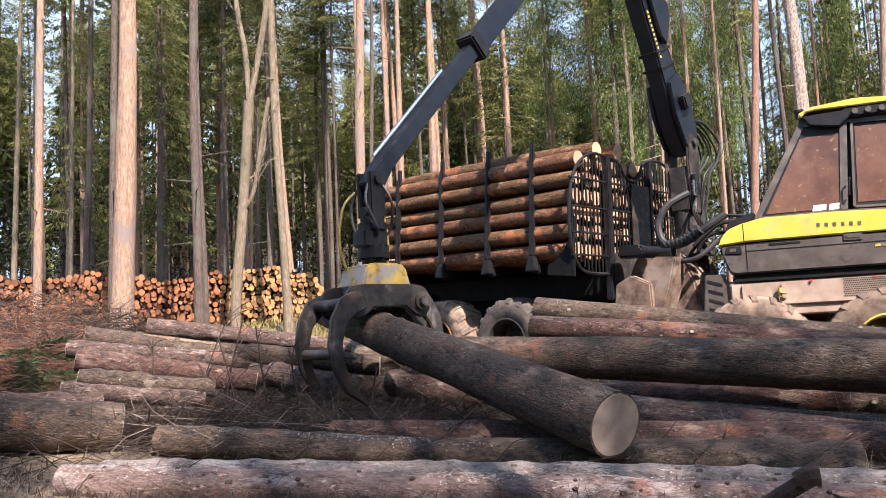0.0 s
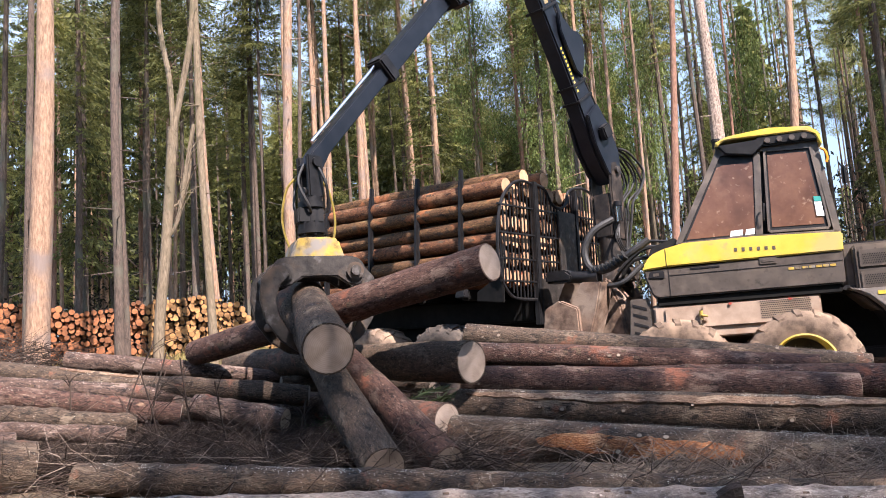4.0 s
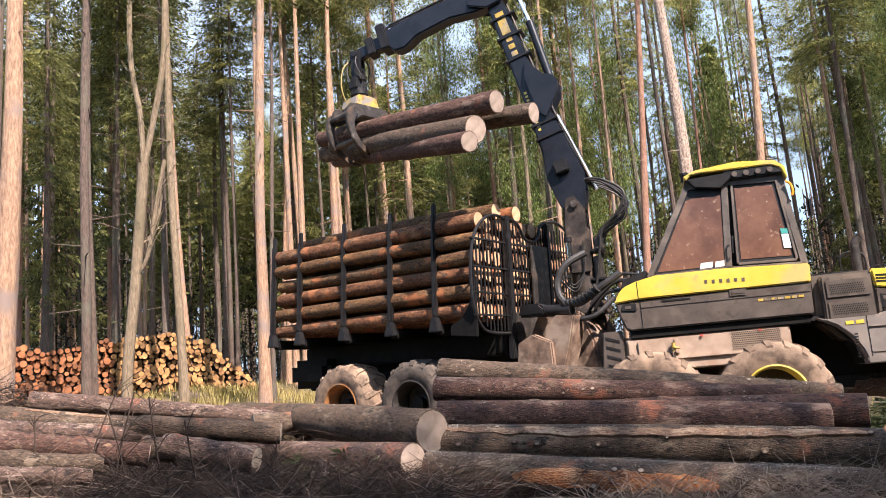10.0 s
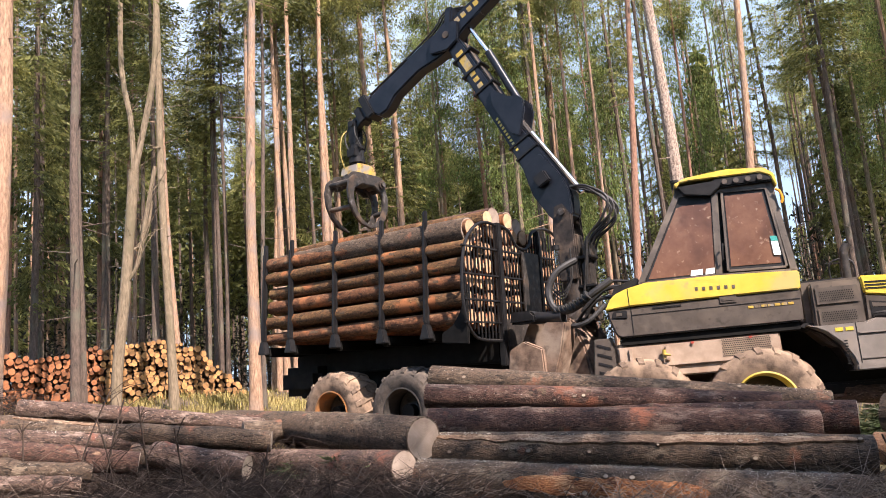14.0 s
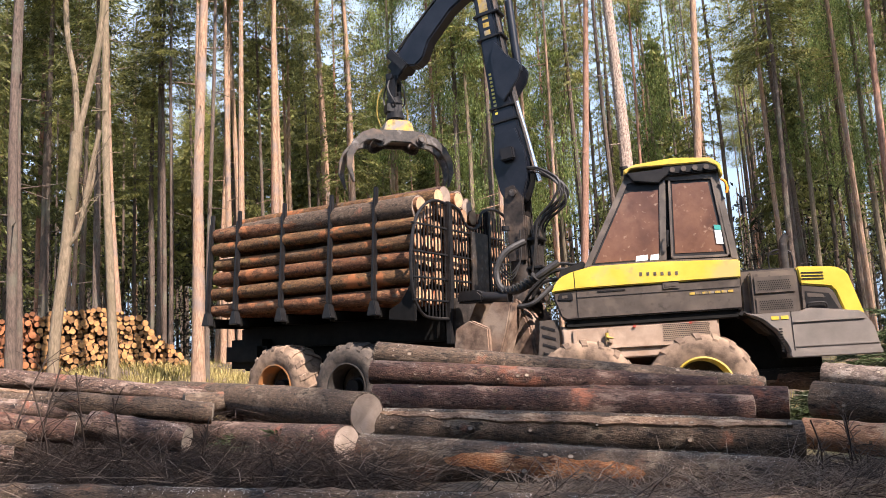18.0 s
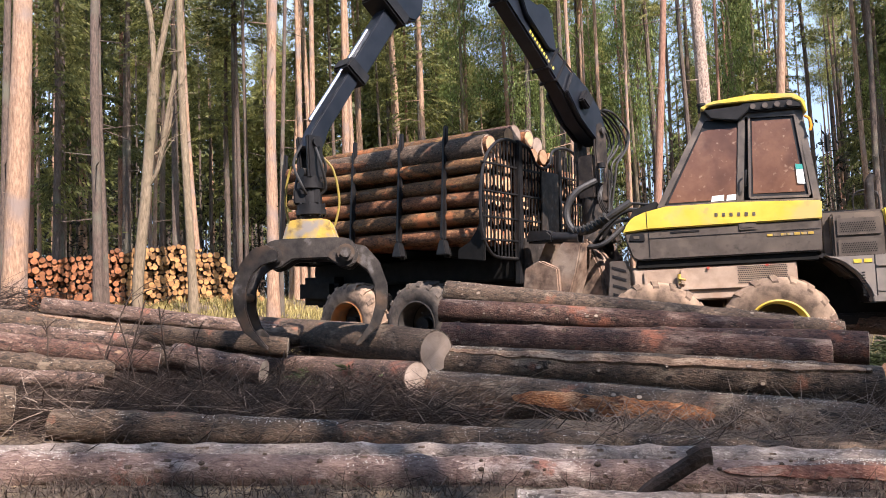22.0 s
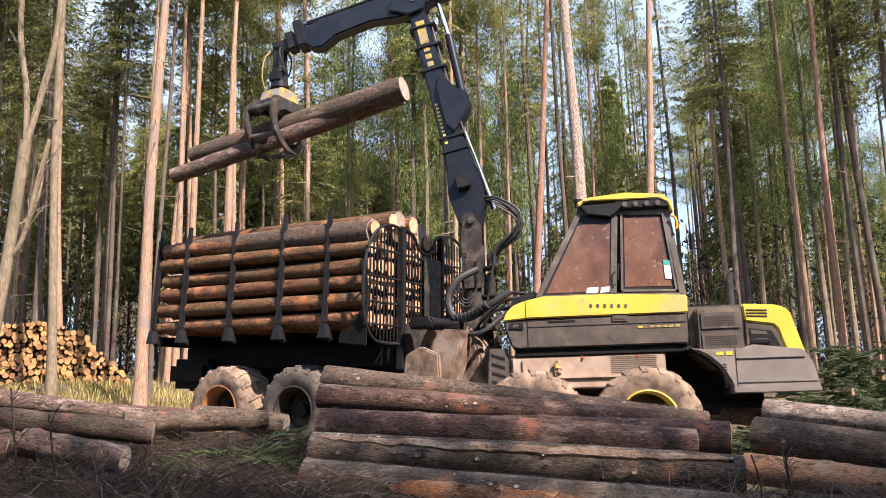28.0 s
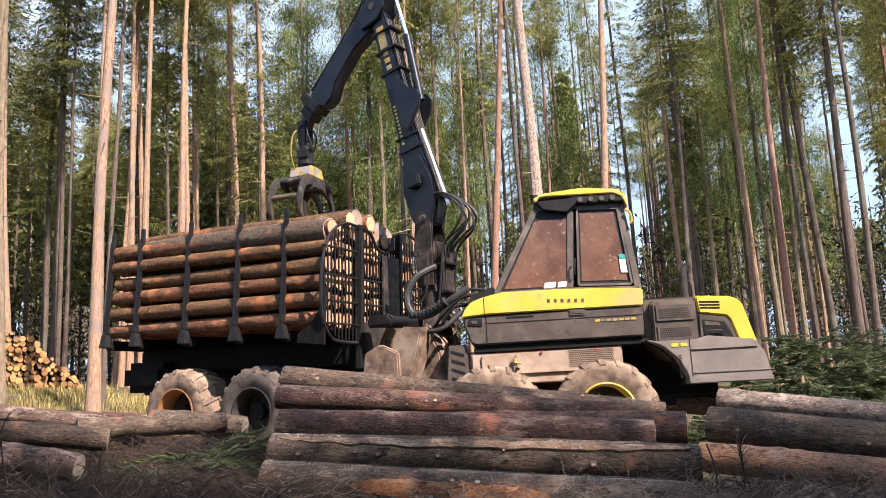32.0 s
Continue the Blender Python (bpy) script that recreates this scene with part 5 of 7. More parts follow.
def torn_patch(i, t0, t1, a0, a1, mat, label, seed=0):
    """A ragged strip of a pile log where the bark is torn off; the angles run from the log's top towards the clearing's near side."""
    n, f, r1, r2, k = PILE_LOGS[i]
    n, f = Vector(n), Vector(f)
    d = (f - n).normalized()
    side = Vector((d.y, -d.x, 0)).normalized()
    up = side.cross(d) * (1 if side.cross(d).z > 0 else -1)
    inv = pile[i].matrix_world.inverted()
    bm, rows = B(), []
    cols, W = 70, 9
    for c in range(cols):
        u = t0 + (t1 - t0) * c / (cols - 1)
        q = math.sin(math.pi * c / (cols - 1)) ** 0.35
        e0, e1 = (0.16 * noise.noise((u * 22, seed, s)) + 0.08 * noise.noise((u * 70, seed, s)) for s in (0.3, 7.7))
        mid = (a0 + a1) / 2
        lo, hi = mid + (a0 - mid) * q + e0, mid + (a1 - mid) * q + e1
        r = (r1 + (r2 - r1) * u) * 1.045
        rows.append([bm.verts.new(inv @ (n + (f - n) * u + (r - (0.03 if w in (0, W - 1) else 0.0)) * (math.cos(lo + (hi - lo) * w / (W - 1)) * up + math.sin(lo + (hi - lo) * w / (W - 1)) * side))) for w in range(W)])
    for A, C in zip(rows, rows[1:]):
        for w in range(W - 1):
            bm.faces.new((A[w], C[w], C[w + 1], A[w + 1]))
    bmesh.ops.recalc_face_normals(bm, faces=bm.faces)
    part("torn_patch", bm, mat, pile[i], label)


torn_patch(5, 0.22, 0.68, 0.85, 2.0, M_WOOD_ORANGE, "orange wood under torn bark")
torn_patch(4, 0.02, 0.97, 0.30, 1.05, M_WOOD_BARE, "pale brown wood under torn bark", 2)
torn_patch(8, 0.70, 0.98, 0.5, 1.5, M_WOOD_RED, "reddish wood under torn bark", 4)
torn_patch(2, 0.1, 0.45, 0.2, 0.7, M_WOOD_BARE, "pale brown wood under torn bark", 6)
torn_patch(14, 0.2, 0.8, 0.5, 1.2, M_WOOD_BARE, "pale brown wood under torn bark", 8)
torn_patch(12, 0.3, 0.9, 0.2, 0.8, M_WOOD_BARE, "pale brown wood under torn bark", 9)


def branch_knots():
    """Trimmed branch stubs on the upper and near side of the larger pile logs."""
    bm = rod(B(), (0, 0, -0.02), (0, 0, 0.012), 0.034, 0.026, 12)
    collar = mesh_of("knot", bm, M_KNOT)
    face = mesh_of("knot_face", rod(B(), (0, 0, 0.008), (0, 0, 0.0155), 0.020, 0.019, 12), M_CUT_OLD)
    rng = random.Random(77)
    for i in list(range(11)) + [11, 12, 14, 24, 25]:
        n, f, r1, r2, k = PILE_LOGS[i]
        n, f = Vector(n), Vector(f)
        d = (f - n).normalized()
        side = Vector((d.y, -d.x, 0)).normalized()
        up = side.cross(d) * (1 if side.cross(d).z > 0 else -1)
        inv = pile[i].matrix_world.inverted()
        small = r1 < 0.13
        for c in range(int((f - n).length * (7 if small else 3.2))):
            u, a = rng.uniform(0.03, 0.97), rng.uniform(-0.3, 1.7)
            nn = math.cos(a) * up + math.sin(a) * side
            s = rng.uniform(0.2, 0.42) if small else rng.uniform(0.4, 0.85)
            m = inv @ Matrix.Translation(n + (f - n) * u + nn * (r1 + (r2 - r1) * u) * 1.006) @ nn.to_track_quat("Z", "Y").to_matrix().to_4x4() @ Matrix.Diagonal((s * 1.3, s, s, 1))
            ob = part("knot", collar, None, pile[i], "", m)
            if not small:
                part("knot_face", face, None, ob)


branch_knots()


def log_chips():
    """Sawdust, needles and pale flakes lying on the upper side of the logs of the landing."""
    rng = np.random.default_rng(14)
    V, F = [], []
    for w, (n, f, r1, r2, k) in enumerate(PILE_LOGS):
        dense = {6: 1.2, 8: 2.4, 10: 2.4, 5: 2.6, 4: 1.8}.get(w, 0.8)
        a, b = np.array(n), np.array(f)
        ln = np.linalg.norm(b - a)
        d = (b - a) / ln
        s = np.cross(d, (0, 0, 1.0))
        s /= np.linalg.norm(s)
        up = np.cross(s, d)
        for c in range(int(ln * 520 * dense)):
            t, th = rng.random(), rng.normal(0, 0.42 if dense > 1 else 0.6)
            if noise.noise((t * ln * 1.3 + n[0], n[1], 0.0)) + 0.1 < rng.random() * 0.6 - 0.1 - 0.2 * (dense > 4):
                continue
            r = (r1 + (r2 - r1) * t) * 1.035
            p = a + (b - a) * t + r * (math.cos(th) * up + math.sin(th) * s)
            nn = math.cos(th) * up + math.sin(th) * s
            q = rng.normal(0, 1, 3)
            q -= nn * (q @ nn) * 0.8
            q /= np.linalg.norm(q)
            w = np.cross(nn, q)
            le, wi = rng.uniform(0.002, 0.0075), rng.uniform(0.0015, 0.0038)
            i = len(V)
            V += [p - q * le, p + w * wi, p + q * le, p - w * wi]
            F.append((i, i + 1, i + 2, i + 3))
    tagged(new("sawdust", np_mesh("sawdust", V, F, M_CHIP)), "pale flakes of sawdust and bark on the logs", "sawdust", kind="stuff")


log_chips()


# the load between the stakes
def build_load():
    rng = random.Random(11)
    rows = [(-1.27, 2.00), (-1.27, 2.27), (-1.27, 2.53), (-1.27, 2.78), (-1.26, 3.04), (-1.22, 3.30)]
    for z in range(6):
        y = rows[z][0]
        zz = rows[z][1]
        while y < 1.30:
            r = rng.uniform(0.104, 0.126)
            if z == 5 and y > 0.95:
                break
            n = MR @ Vector((2.35 + rng.uniform(-0.06, 0.03), y, zz + rng.uniform(-0.02, 0.02)))
            f = MR @ Vector((-1.96 + rng.uniform(-0.15, 0.05), y + rng.uniform(-0.02, 0.02), zz + rng.uniform(-0.02, 0.02)))
            edge = y < -1.1 or z == 5
            add_log(n, f, r, r * rng.uniform(0.86, 1.0), (M_BARK_LOAD, M_BARK_MOSS, M_BARK_PEEL)[rng.choice((0, 0, 1, 1, 2))],
                    "brown spruce log loaded between the stakes", "logs on the forwarder", cut=M_CUT_LOAD,
                    rings=44 if edge else 8, seg=18 if edge else 12, knots=22 if edge else 4)
            y += 2 * r + 0.02
    # two loose ones on top of the heap
    for y, z in ((-0.75, 3.50), (-0.2, 3.53)):
        add_log(MR @ Vector((2.36, y, z)), MR @ Vector((-1.85, y - 0.05, z + 0.03)), 0.125, 0.11, M_BARK_MOSS, "mossy spruce log on top of the load", "logs on the forwarder", cut=M_CUT_LOAD)


build_load()

# logs that the grapple moves: length, radii and ends over time
MOVING_LOGS = {
    'G1': (4.1, 0.2, 0.155, [
        (0, (0.95, 4.81, 1.03), (-1.22, 8.17, 1.89)),
        (0.8, (1.28, 5.14, 1.33), (-0.99, 8.52, 1.84)),
        (1.6, (1.3, 5.34, 1.48), (-1.08, 8.66, 1.82)),
        (2, (1.54, 5.59, 1.94), (-0.98, 8.8, 1.55)),
        (2.4, (1.74, 6.06, 2.35), (-0.96, 9.03, 1.56)),
        (2.7, (1.59, 6.3, 2.28), (-1.36, 9.11, 1.78)),
        (3.0, (1.22, 6.38, 1.97), (-1.65, 9.3, 2.26)),
        (3.2, (0.72, 6.26, 1.97), (-1.56, 9.62, 2.51)),
        (3.5, (-0.13, 6.2, 1.9), (-0.86, 10.16, 2.66)),
        (5.5, (-0.6, 5.87, 1.44), (-0.86, 9.74, 2.77)),
        (6, (-0.84, 6.14, 1.9), (-0.89, 10.1, 2.98)),
        (6.2, (-0.96, 6.33, 2.25), (-0.9, 10.36, 2.99)),
        (6.8, (-1.19, 6.8, 2.61), (-0.58, 10.6, 4.02)),
        (7.0, (-1.08, 7.12, 2.59), (-0.7, 10.86, 4.22)),
        (7.5, (-0.8, 7.96, 2.84), (-1.12, 11.62, 4.66)),
        (8, (-1.22, 8.21, 2.64), (-1.03, 11.67, 4.82)),
        (8.5, (-1.58, 8.66, 3.29), (-0.97, 12.52, 4.51)),
        (9, (-1.11, 9.23, 3.18), (-0.49, 12.69, 5.3)),
        (9.5, (0.39, 10.71, 3.81), (-0.45, 13.54, 6.65)),
        (10, (1.95, 10.73, 5.19), (-0.2, 14.13, 5.96)),
        (10.5, (2.83, 11.7, 6.0), (-0.62, 13.9, 5.71)),
        (11, (2.51, 11.33, 4.98), (-0.05, 14.46, 5.65)),
        (12, (2.03, 11.52, 4.2), (-0.17, 14.84, 5.2)),
        (12.5, (1.91, 11.54, 4.26), (-0.2, 14.92, 5.23)),
        (13, (1.83, 11.56, 4.28), (-0.23, 14.96, 5.25)),
        (13.5, (1.97, 11.41, 3.98), (-0.93, 14.31, 4.13)),
        (32, (1.97, 11.41, 3.98), (-0.93, 14.31, 4.13)),
    ]),
    'b': (4.0, 0.17, 0.14, [
        (0, (3.13, 6.48, 0.97), (-0.62, 7.89, 0.97)),
        (1.9, (3.13, 6.48, 0.97), (-0.62, 7.89, 0.97)),
        (3.0, (2.45, 6.56, 2.18), (-1.05, 8.46, 1.89)),
        (3.2, (2.39, 6.58, 2.43), (-1.14, 8.41, 1.96)),
        (3.5, (1.61, 6.81, 2.53), (-1.73, 8.87, 1.74)),
        (5.5, (0.45, 6.58, 1.62), (-1.66, 9.86, 2.51)),
        (6, (0.11, 6.9, 2.37), (-1.75, 10.44, 2.39)),
        (6.2, (-0.01, 7.1, 2.74), (-1.86, 10.6, 2.19)),
        (6.8, (-0.31, 7.39, 2.92), (-1.04, 11.23, 3.8)),
        (7, (-0.46, 7.59, 2.83), (-1.0, 11.36, 4.03)),
        (7.5, (-1.05, 7.93, 2.2), (-0.77, 11.19, 4.5)),
        (8, (-0.8, 8.36, 2.53), (-1.15, 11.73, 4.66)),
        (8.5, (-1.03, 8.94, 3.75), (-1.37, 12.93, 3.7)),
        (9, (-0.53, 9.39, 3.5), (-0.81, 13.12, 4.92)),
        (9.5, (0.79, 10.2, 3.88), (-0.24, 13.23, 6.28)),
        (10, (2.29, 10.74, 5.59), (-0.24, 13.79, 6.14)),
        (10.5, (3.2, 11.79, 6.33), (-0.59, 12.79, 5.52)),
        (11, (2.88, 11.75, 5.19), (-0.16, 14.35, 5.28)),
        (12, (2.49, 11.94, 4.55), (-0.3, 14.8, 4.81)),
        (12.5, (2.33, 11.98, 4.59), (-0.35, 14.93, 4.86)),
        (13, (2.25, 11.99, 4.6), (-0.37, 15.0, 4.91)),
        (13.5, (2.45, 11.88, 4.25), (-0.37, 14.71, 4.39)),
        (32, (2.45, 11.88, 4.25), (-0.37, 14.71, 4.39)),
    ]),
    'e': (4.0, 0.155, 0.125, [
        (0, (2.38, 4.85, 0.71), (-1.52, 5.75, 0.81)),
        (1.0, (2.38, 4.85, 0.71), (-1.52, 5.75, 0.81)),
        (2, (1.92, 5.4, 0.73), (-1.84, 5.87, 2.01)),
        (2.4, (2.04, 5.34, 0.74), (-1.62, 6.07, 2.2)),
        (3.0, (1.35, 5.53, 0.76), (-1.4, 7.81, 2.55)),
        (3.5, (0.33, 5.59, 0.87), (-0.92, 9.02, 2.5)),
        (5.5, (-0.25, 6.09, 0.92), (-1.2, 9.56, 2.68)),
        (6, (-0.34, 6.39, 1.24), (-1.34, 9.86, 2.97)),
        (6.2, (-0.48, 6.58, 1.62), (-1.43, 10.19, 3.06)),
        (6.8, (-0.91, 7.14, 1.97), (-0.87, 10.56, 4.05)),
        (7, (-0.86, 7.55, 1.81), (-0.98, 10.67, 4.31)),
        (7.5, (-0.53, 8.28, 1.94), (-1.41, 11.09, 4.66)),
        (8, (-0.39, 8.59, 1.93), (-1.63, 11.24, 4.66)),
        (8.5, (-0.75, 8.97, 2.28), (-1.86, 11.91, 4.75)),
        (9, (-0.65, 9.28, 2.35), (-0.97, 12.2, 5.06)),
        (9.5, (1.22, 9.9, 3.55), (-0.08, 12.77, 6.01)),
        (10, (2.83, 10.82, 5.43), (-0.06, 13.54, 5.9)),
        (10.5, (3.31, 10.9, 5.51), (-0.5, 11.97, 4.91)),
        (11, (3.21, 11.98, 4.84), (-0.22, 13.97, 5.34)),
        (12, (2.77, 12.09, 4.27), (-0.4, 14.47, 4.81)),
        (12.5, (2.62, 12.12, 4.3), (-0.46, 14.6, 4.86)),
        (13, (2.54, 12.14, 4.31), (-0.48, 14.68, 4.91)),
        (13.5, (2.72, 12.15, 4.25), (-0.1, 14.98, 4.39)),
        (32, (2.72, 12.15, 4.25), (-0.1, 14.98, 4.39)),
    ]),
    'f': (4.0, 0.15, 0.12, [
        (0, (3.0, 4.96, 0.78), (-0.87, 5.96, 0.9)),
        (1.0, (3.0, 4.96, 0.78), (-0.87, 5.96, 0.9)),
        (2, (3.24, 5.29, 0.7), (0.03, 7.6, 1.31)),
        (2.4, (3.01, 5.42, 0.62), (0.02, 7.93, 1.47)),
        (3.0, (2.07, 5.52, 0.69), (-0.62, 8.2, 1.97)),
        (3.2, (1.65, 5.56, 0.72), (-0.82, 8.34, 2.19)),
        (3.5, (0.87, 5.73, 0.77), (-0.99, 8.85, 2.45)),
        (5.5, (0.14, 6.2, 0.92), (-1.3, 9.51, 2.64)),
        (6, (0.27, 6.39, 0.94), (-1.38, 9.47, 2.89)),
        (6.2, (0.17, 6.6, 1.12), (-1.51, 9.65, 3.09)),
        (6.8, (-0.46, 7.39, 1.5), (-0.9, 10.28, 4.23)),
        (7, (-0.52, 7.78, 1.63), (-0.98, 10.54, 4.49)),
        (7.5, (-0.23, 8.5, 1.7), (-1.4, 10.8, 4.75)),
        (8, (0.11, 8.9, 1.59), (-1.63, 10.82, 4.63)),
        (8.5, (-0.21, 9.2, 1.65), (-1.82, 11.24, 4.69)),
        (9, (-0.42, 9.59, 1.47), (-0.82, 11.56, 4.93)),
        (9.5, (-0.18, 10.2, 1.56), (0.02, 12.12, 5.06)),
        (10, (1.82, 10.59, 4.97), (-0.02, 14.04, 5.81)),
        (10.5, (3.41, 11.81, 5.7), (-0.45, 12.76, 5.19)),
        (11, (3.09, 12.21, 4.95), (-0.51, 13.93, 5.19)),
        (12, (2.87, 12.27, 4.17), (-0.49, 14.36, 4.76)),
        (12.5, (2.78, 12.29, 4.18), (-0.51, 14.47, 4.81)),
        (13, (2.76, 12.29, 4.19), (-0.49, 14.53, 4.84)),
        (13.5, (2.9, 12.34, 4.17), (0.08, 15.16, 4.31)),
        (32, (2.9, 12.34, 4.17), (0.08, 15.16, 4.31)),
    ]),
    'A': (4.0, 0.197, 0.159, [
        (0, (3.32, 5.7, 1.21), (-0.27, 7.45, 1.42)),
        (1.6, (2.91, 5.92, 0.95), (-0.41, 8.07, 1.52)),
        (2, (2.8, 5.87, 1.07), (-0.34, 8.31, 1.48)),
        (2.4, (2.76, 5.89, 1.39), (-0.2, 8.57, 1.6)),
        (3.0, (2.52, 6.32, 1.98), (-0.74, 8.63, 1.9)),
        (3.2, (2.23, 6.53, 2.1), (-1.1, 8.75, 1.99)),
        (3.5, (1.55, 6.93, 2.06), (-1.72, 9.23, 1.99)),
        (4.4, (0.7, 7.42, 1.26), (-1.54, 10.72, 1.51)),
        (23.0, (0.7, 7.42, 1.26), (-1.54, 10.72, 1.51)),
        (23.5, (0.61, 7.37, 2.0), (-2.76, 8.9, 0.49)),
        (24, (0.55, 6.14, 3.16), (-1.29, 9.54, 2.12)),
        (24.5, (0.65, 7.56, 4.08), (-1.36, 10.99, 3.63)),
        (25, (0.68, 8.29, 3.87), (-1.37, 11.65, 4.56)),
        (25.5, (0.25, 8.62, 3.62), (-1.45, 12.13, 4.54)),
        (27.5, (1.95, 11.03, 6.86), (-1.02, 13.52, 5.88)),
        (28, (2.49, 11.53, 6.27), (-0.69, 13.89, 5.73)),
        (28.5, (2.81, 11.56, 5.57), (-0.18, 14.21, 5.3)),
        (29, (2.94, 11.74, 4.82), (0.11, 14.56, 4.74)),
        (29.3, (2.98, 11.93, 4.28), (0.12, 14.73, 4.4)),
        (29.7, (3.13, 12.78, 4.12), (0.3, 15.61, 4.26)),
        (32, (3.13, 12.78, 4.12), (0.3, 15.61, 4.26)),
    ]),
    'B': (4.0, 0.154, 0.126, [
        (0, (2.89, 5.6, 0.71), (-0.55, 7.58, 1.19)),
        (2, (3.03, 5.53, 0.69), (-0.03, 8.06, 1.18)),
        (2.4, (2.8, 5.75, 0.77), (-0.08, 8.46, 1.35)),
        (3.0, (2.19, 6.12, 1.02), (-0.75, 8.72, 1.79)),
        (3.2, (2.01, 6.28, 1.09), (-0.98, 8.79, 1.96)),
        (3.5, (1.34, 6.67, 1.17), (-1.48, 9.33, 2.17)),
        (4.2, (0.49, 7.13, 1.04), (-1.95, 10.29, 1.14)),
        (23.0, (0.49, 7.13, 1.04), (-1.95, 10.29, 1.14)),
        (23.5, (0.41, 7.09, 1.67), (-2.72, 9.23, 0.41)),
        (24, (0.43, 6.24, 2.97), (-1.17, 9.77, 1.99)),
        (24.5, (0.44, 7.66, 3.95), (-1.31, 11.24, 3.57)),
        (25, (0.42, 7.9, 3.52), (-1.01, 11.55, 4.33)),
        (25.5, (-0.09, 8.79, 3.42), (-1.33, 12.47, 4.39)),
        (27.5, (1.93, 11.34, 6.89), (-1.28, 13.21, 5.42)),
        (28, (2.51, 11.84, 6.29), (-0.99, 13.49, 5.27)),
        (28.5, (2.81, 11.97, 5.57), (-0.65, 13.83, 4.83)),
        (29, (2.97, 12.14, 4.74), (-0.44, 14.2, 4.35)),
        (29.3, (3.03, 12.33, 4.18), (-0.46, 14.28, 4.04)),
        (29.7, (3.38, 13.04, 4.06), (0.56, 15.86, 4.2)),
        (32, (3.38, 13.04, 4.06), (0.56, 15.86, 4.2)),
    ]),
}
moving = {}
for key, (length, r1, r2, keys) in MOVING_LOGS.items():
    mat, lab = {"G1": (M_BARK3, "thick grey-brown spruce log lifted by the grapple"), "b": (M_BARK2, "reddish spruce log lifted by the grapple"), "e": (M_BARK3, "mossy grey spruce log lifted by the grapple"),
                "f": (M_BARK2, "reddish spruce log with torn bark lifted by the grapple"), "A": (M_BARK3, "thick mossy log with a pale sawn end"), "B": (M_BARK, "grey-brown log with a pale sawn end")}[key]
    moving[key] = add_log((0, 0, 0), (length, 0, 0), r1, r2, mat, lab, "logs the grapple moves", cut=M_CUT)
    moving[key].matrix_world = axis_pose(keys[0][1], keys[0][2])


# ---------------------------------------------------------------- stacked logs at the wood's edge
def build_stack():
    rng = random.Random(5)
    RADII = (0.048, 0.058, 0.069, 0.080, 0.095)
    base = [log_mesh(3.0, r, r * 0.92, 60 + i, (M_BARK, M_BARK2)[i % 2], rings=4, seg=12, knots=0) for i, r in enumerate(RADII)]
    stack = new("log_stack")
    p0, p1 = Vector((-12.4, 20.6)), Vector((-2.75, 23.9))
    d = (p1 - p0).normalized()
    back = Vector((-d.y, d.x))
    stack.matrix_world = Matrix.Translation((p0.x, p0.y, ground_z(p0.x, p0.y)))
    inv = stack.matrix_world.inverted()
    tagged(stack, "long stack of sawn logs with orange ends at the wood's edge", "log stack")
    L = (p1 - p0).length
    found = []
    for r in range(20):
        s = rng.uniform(0, 0.15)
        while s < L:
            u = s / L
            top = 1.58 + 0.25 * math.sin(u * 5.0 + 0.6) + 0.1 * math.sin(u * 23)
            if u > 0.62:
                top = 1.45 + 0.18 * math.sin((u - 0.62) * 14)
            top *= 1.0 if u < 0.88 else max(0.15, (1.04 - u) / 0.16)
            z = 0.06 + r * 0.106 + 0.03 * math.sin(s * 2.3 + r)
            k = rng.choice((0, 1, 2, 2, 3, 3, 3, 4))
            if z < top:
                xy = p0 + d * s + back * rng.uniform(-0.12, 0.14)
                n = Vector((xy.x, xy.y, ground_z(xy.x, xy.y) + z + rng.uniform(-0.03, 0.03) - 0.1 * (u < 0.6)))
                f = n + Vector((back.x, back.y, rng.uniform(-0.015, 0.015))) * 3.0
                found.append((u, k, inv @ axis_pose(n, f) @ pose(0, 0, 0, rng.uniform(0, 360), 0, 0)))
            s += 2 * RADII[k] * 0.97 + rng.uniform(0.0, 0.02)
    found.sort(key=lambda q: -q[0])
    cuts, reds = {}, {}
    for u, k, m in found[:300]:
        ob = part("log", base[k][0], None, stack, "", m)
        if k not in cuts:
            cuts[k] = cut_face("cut_end", base[k][1], -1, M_CUT_STACK_Y, ob)
            reds[k] = cuts[k].data.copy()
            reds[k].materials[0] = M_CUT_STACK
        else:
            part("cut_end", cuts[k].data if u > 0.60 + 0.04 * math.sin(40 * u) else reds[k], None, ob, "", cuts[k].matrix_basis.copy())
    sides, ends = ([], []), ([], [])
    for u, k, m in found[300:]:
        for (V, F), me, mm in ((sides, base[k][0], m), (ends, cuts[k].data, m @ cuts[k].matrix_basis)):
            b = len(V)
            V += [tuple(mm @ v.co) for v in me.vertices]
            F += [tuple(b + i for i in p.vertices) for p in me.polygons]
    tagged(part("stack_rest", np_mesh("stack_rest", *sides, M_BARK2), None, stack, "rest of the stacked logs"), kind="stuff")
    face = np_mesh("stack_face", *ends, M_CUT_HEAP)
    face.set_sharp_from_angle(angle=radians(40))
    tagged(part("stack_face", face, None, stack, "reddish sawn ends of the stacked logs"), kind="stuff")
    return stack


build_stack()

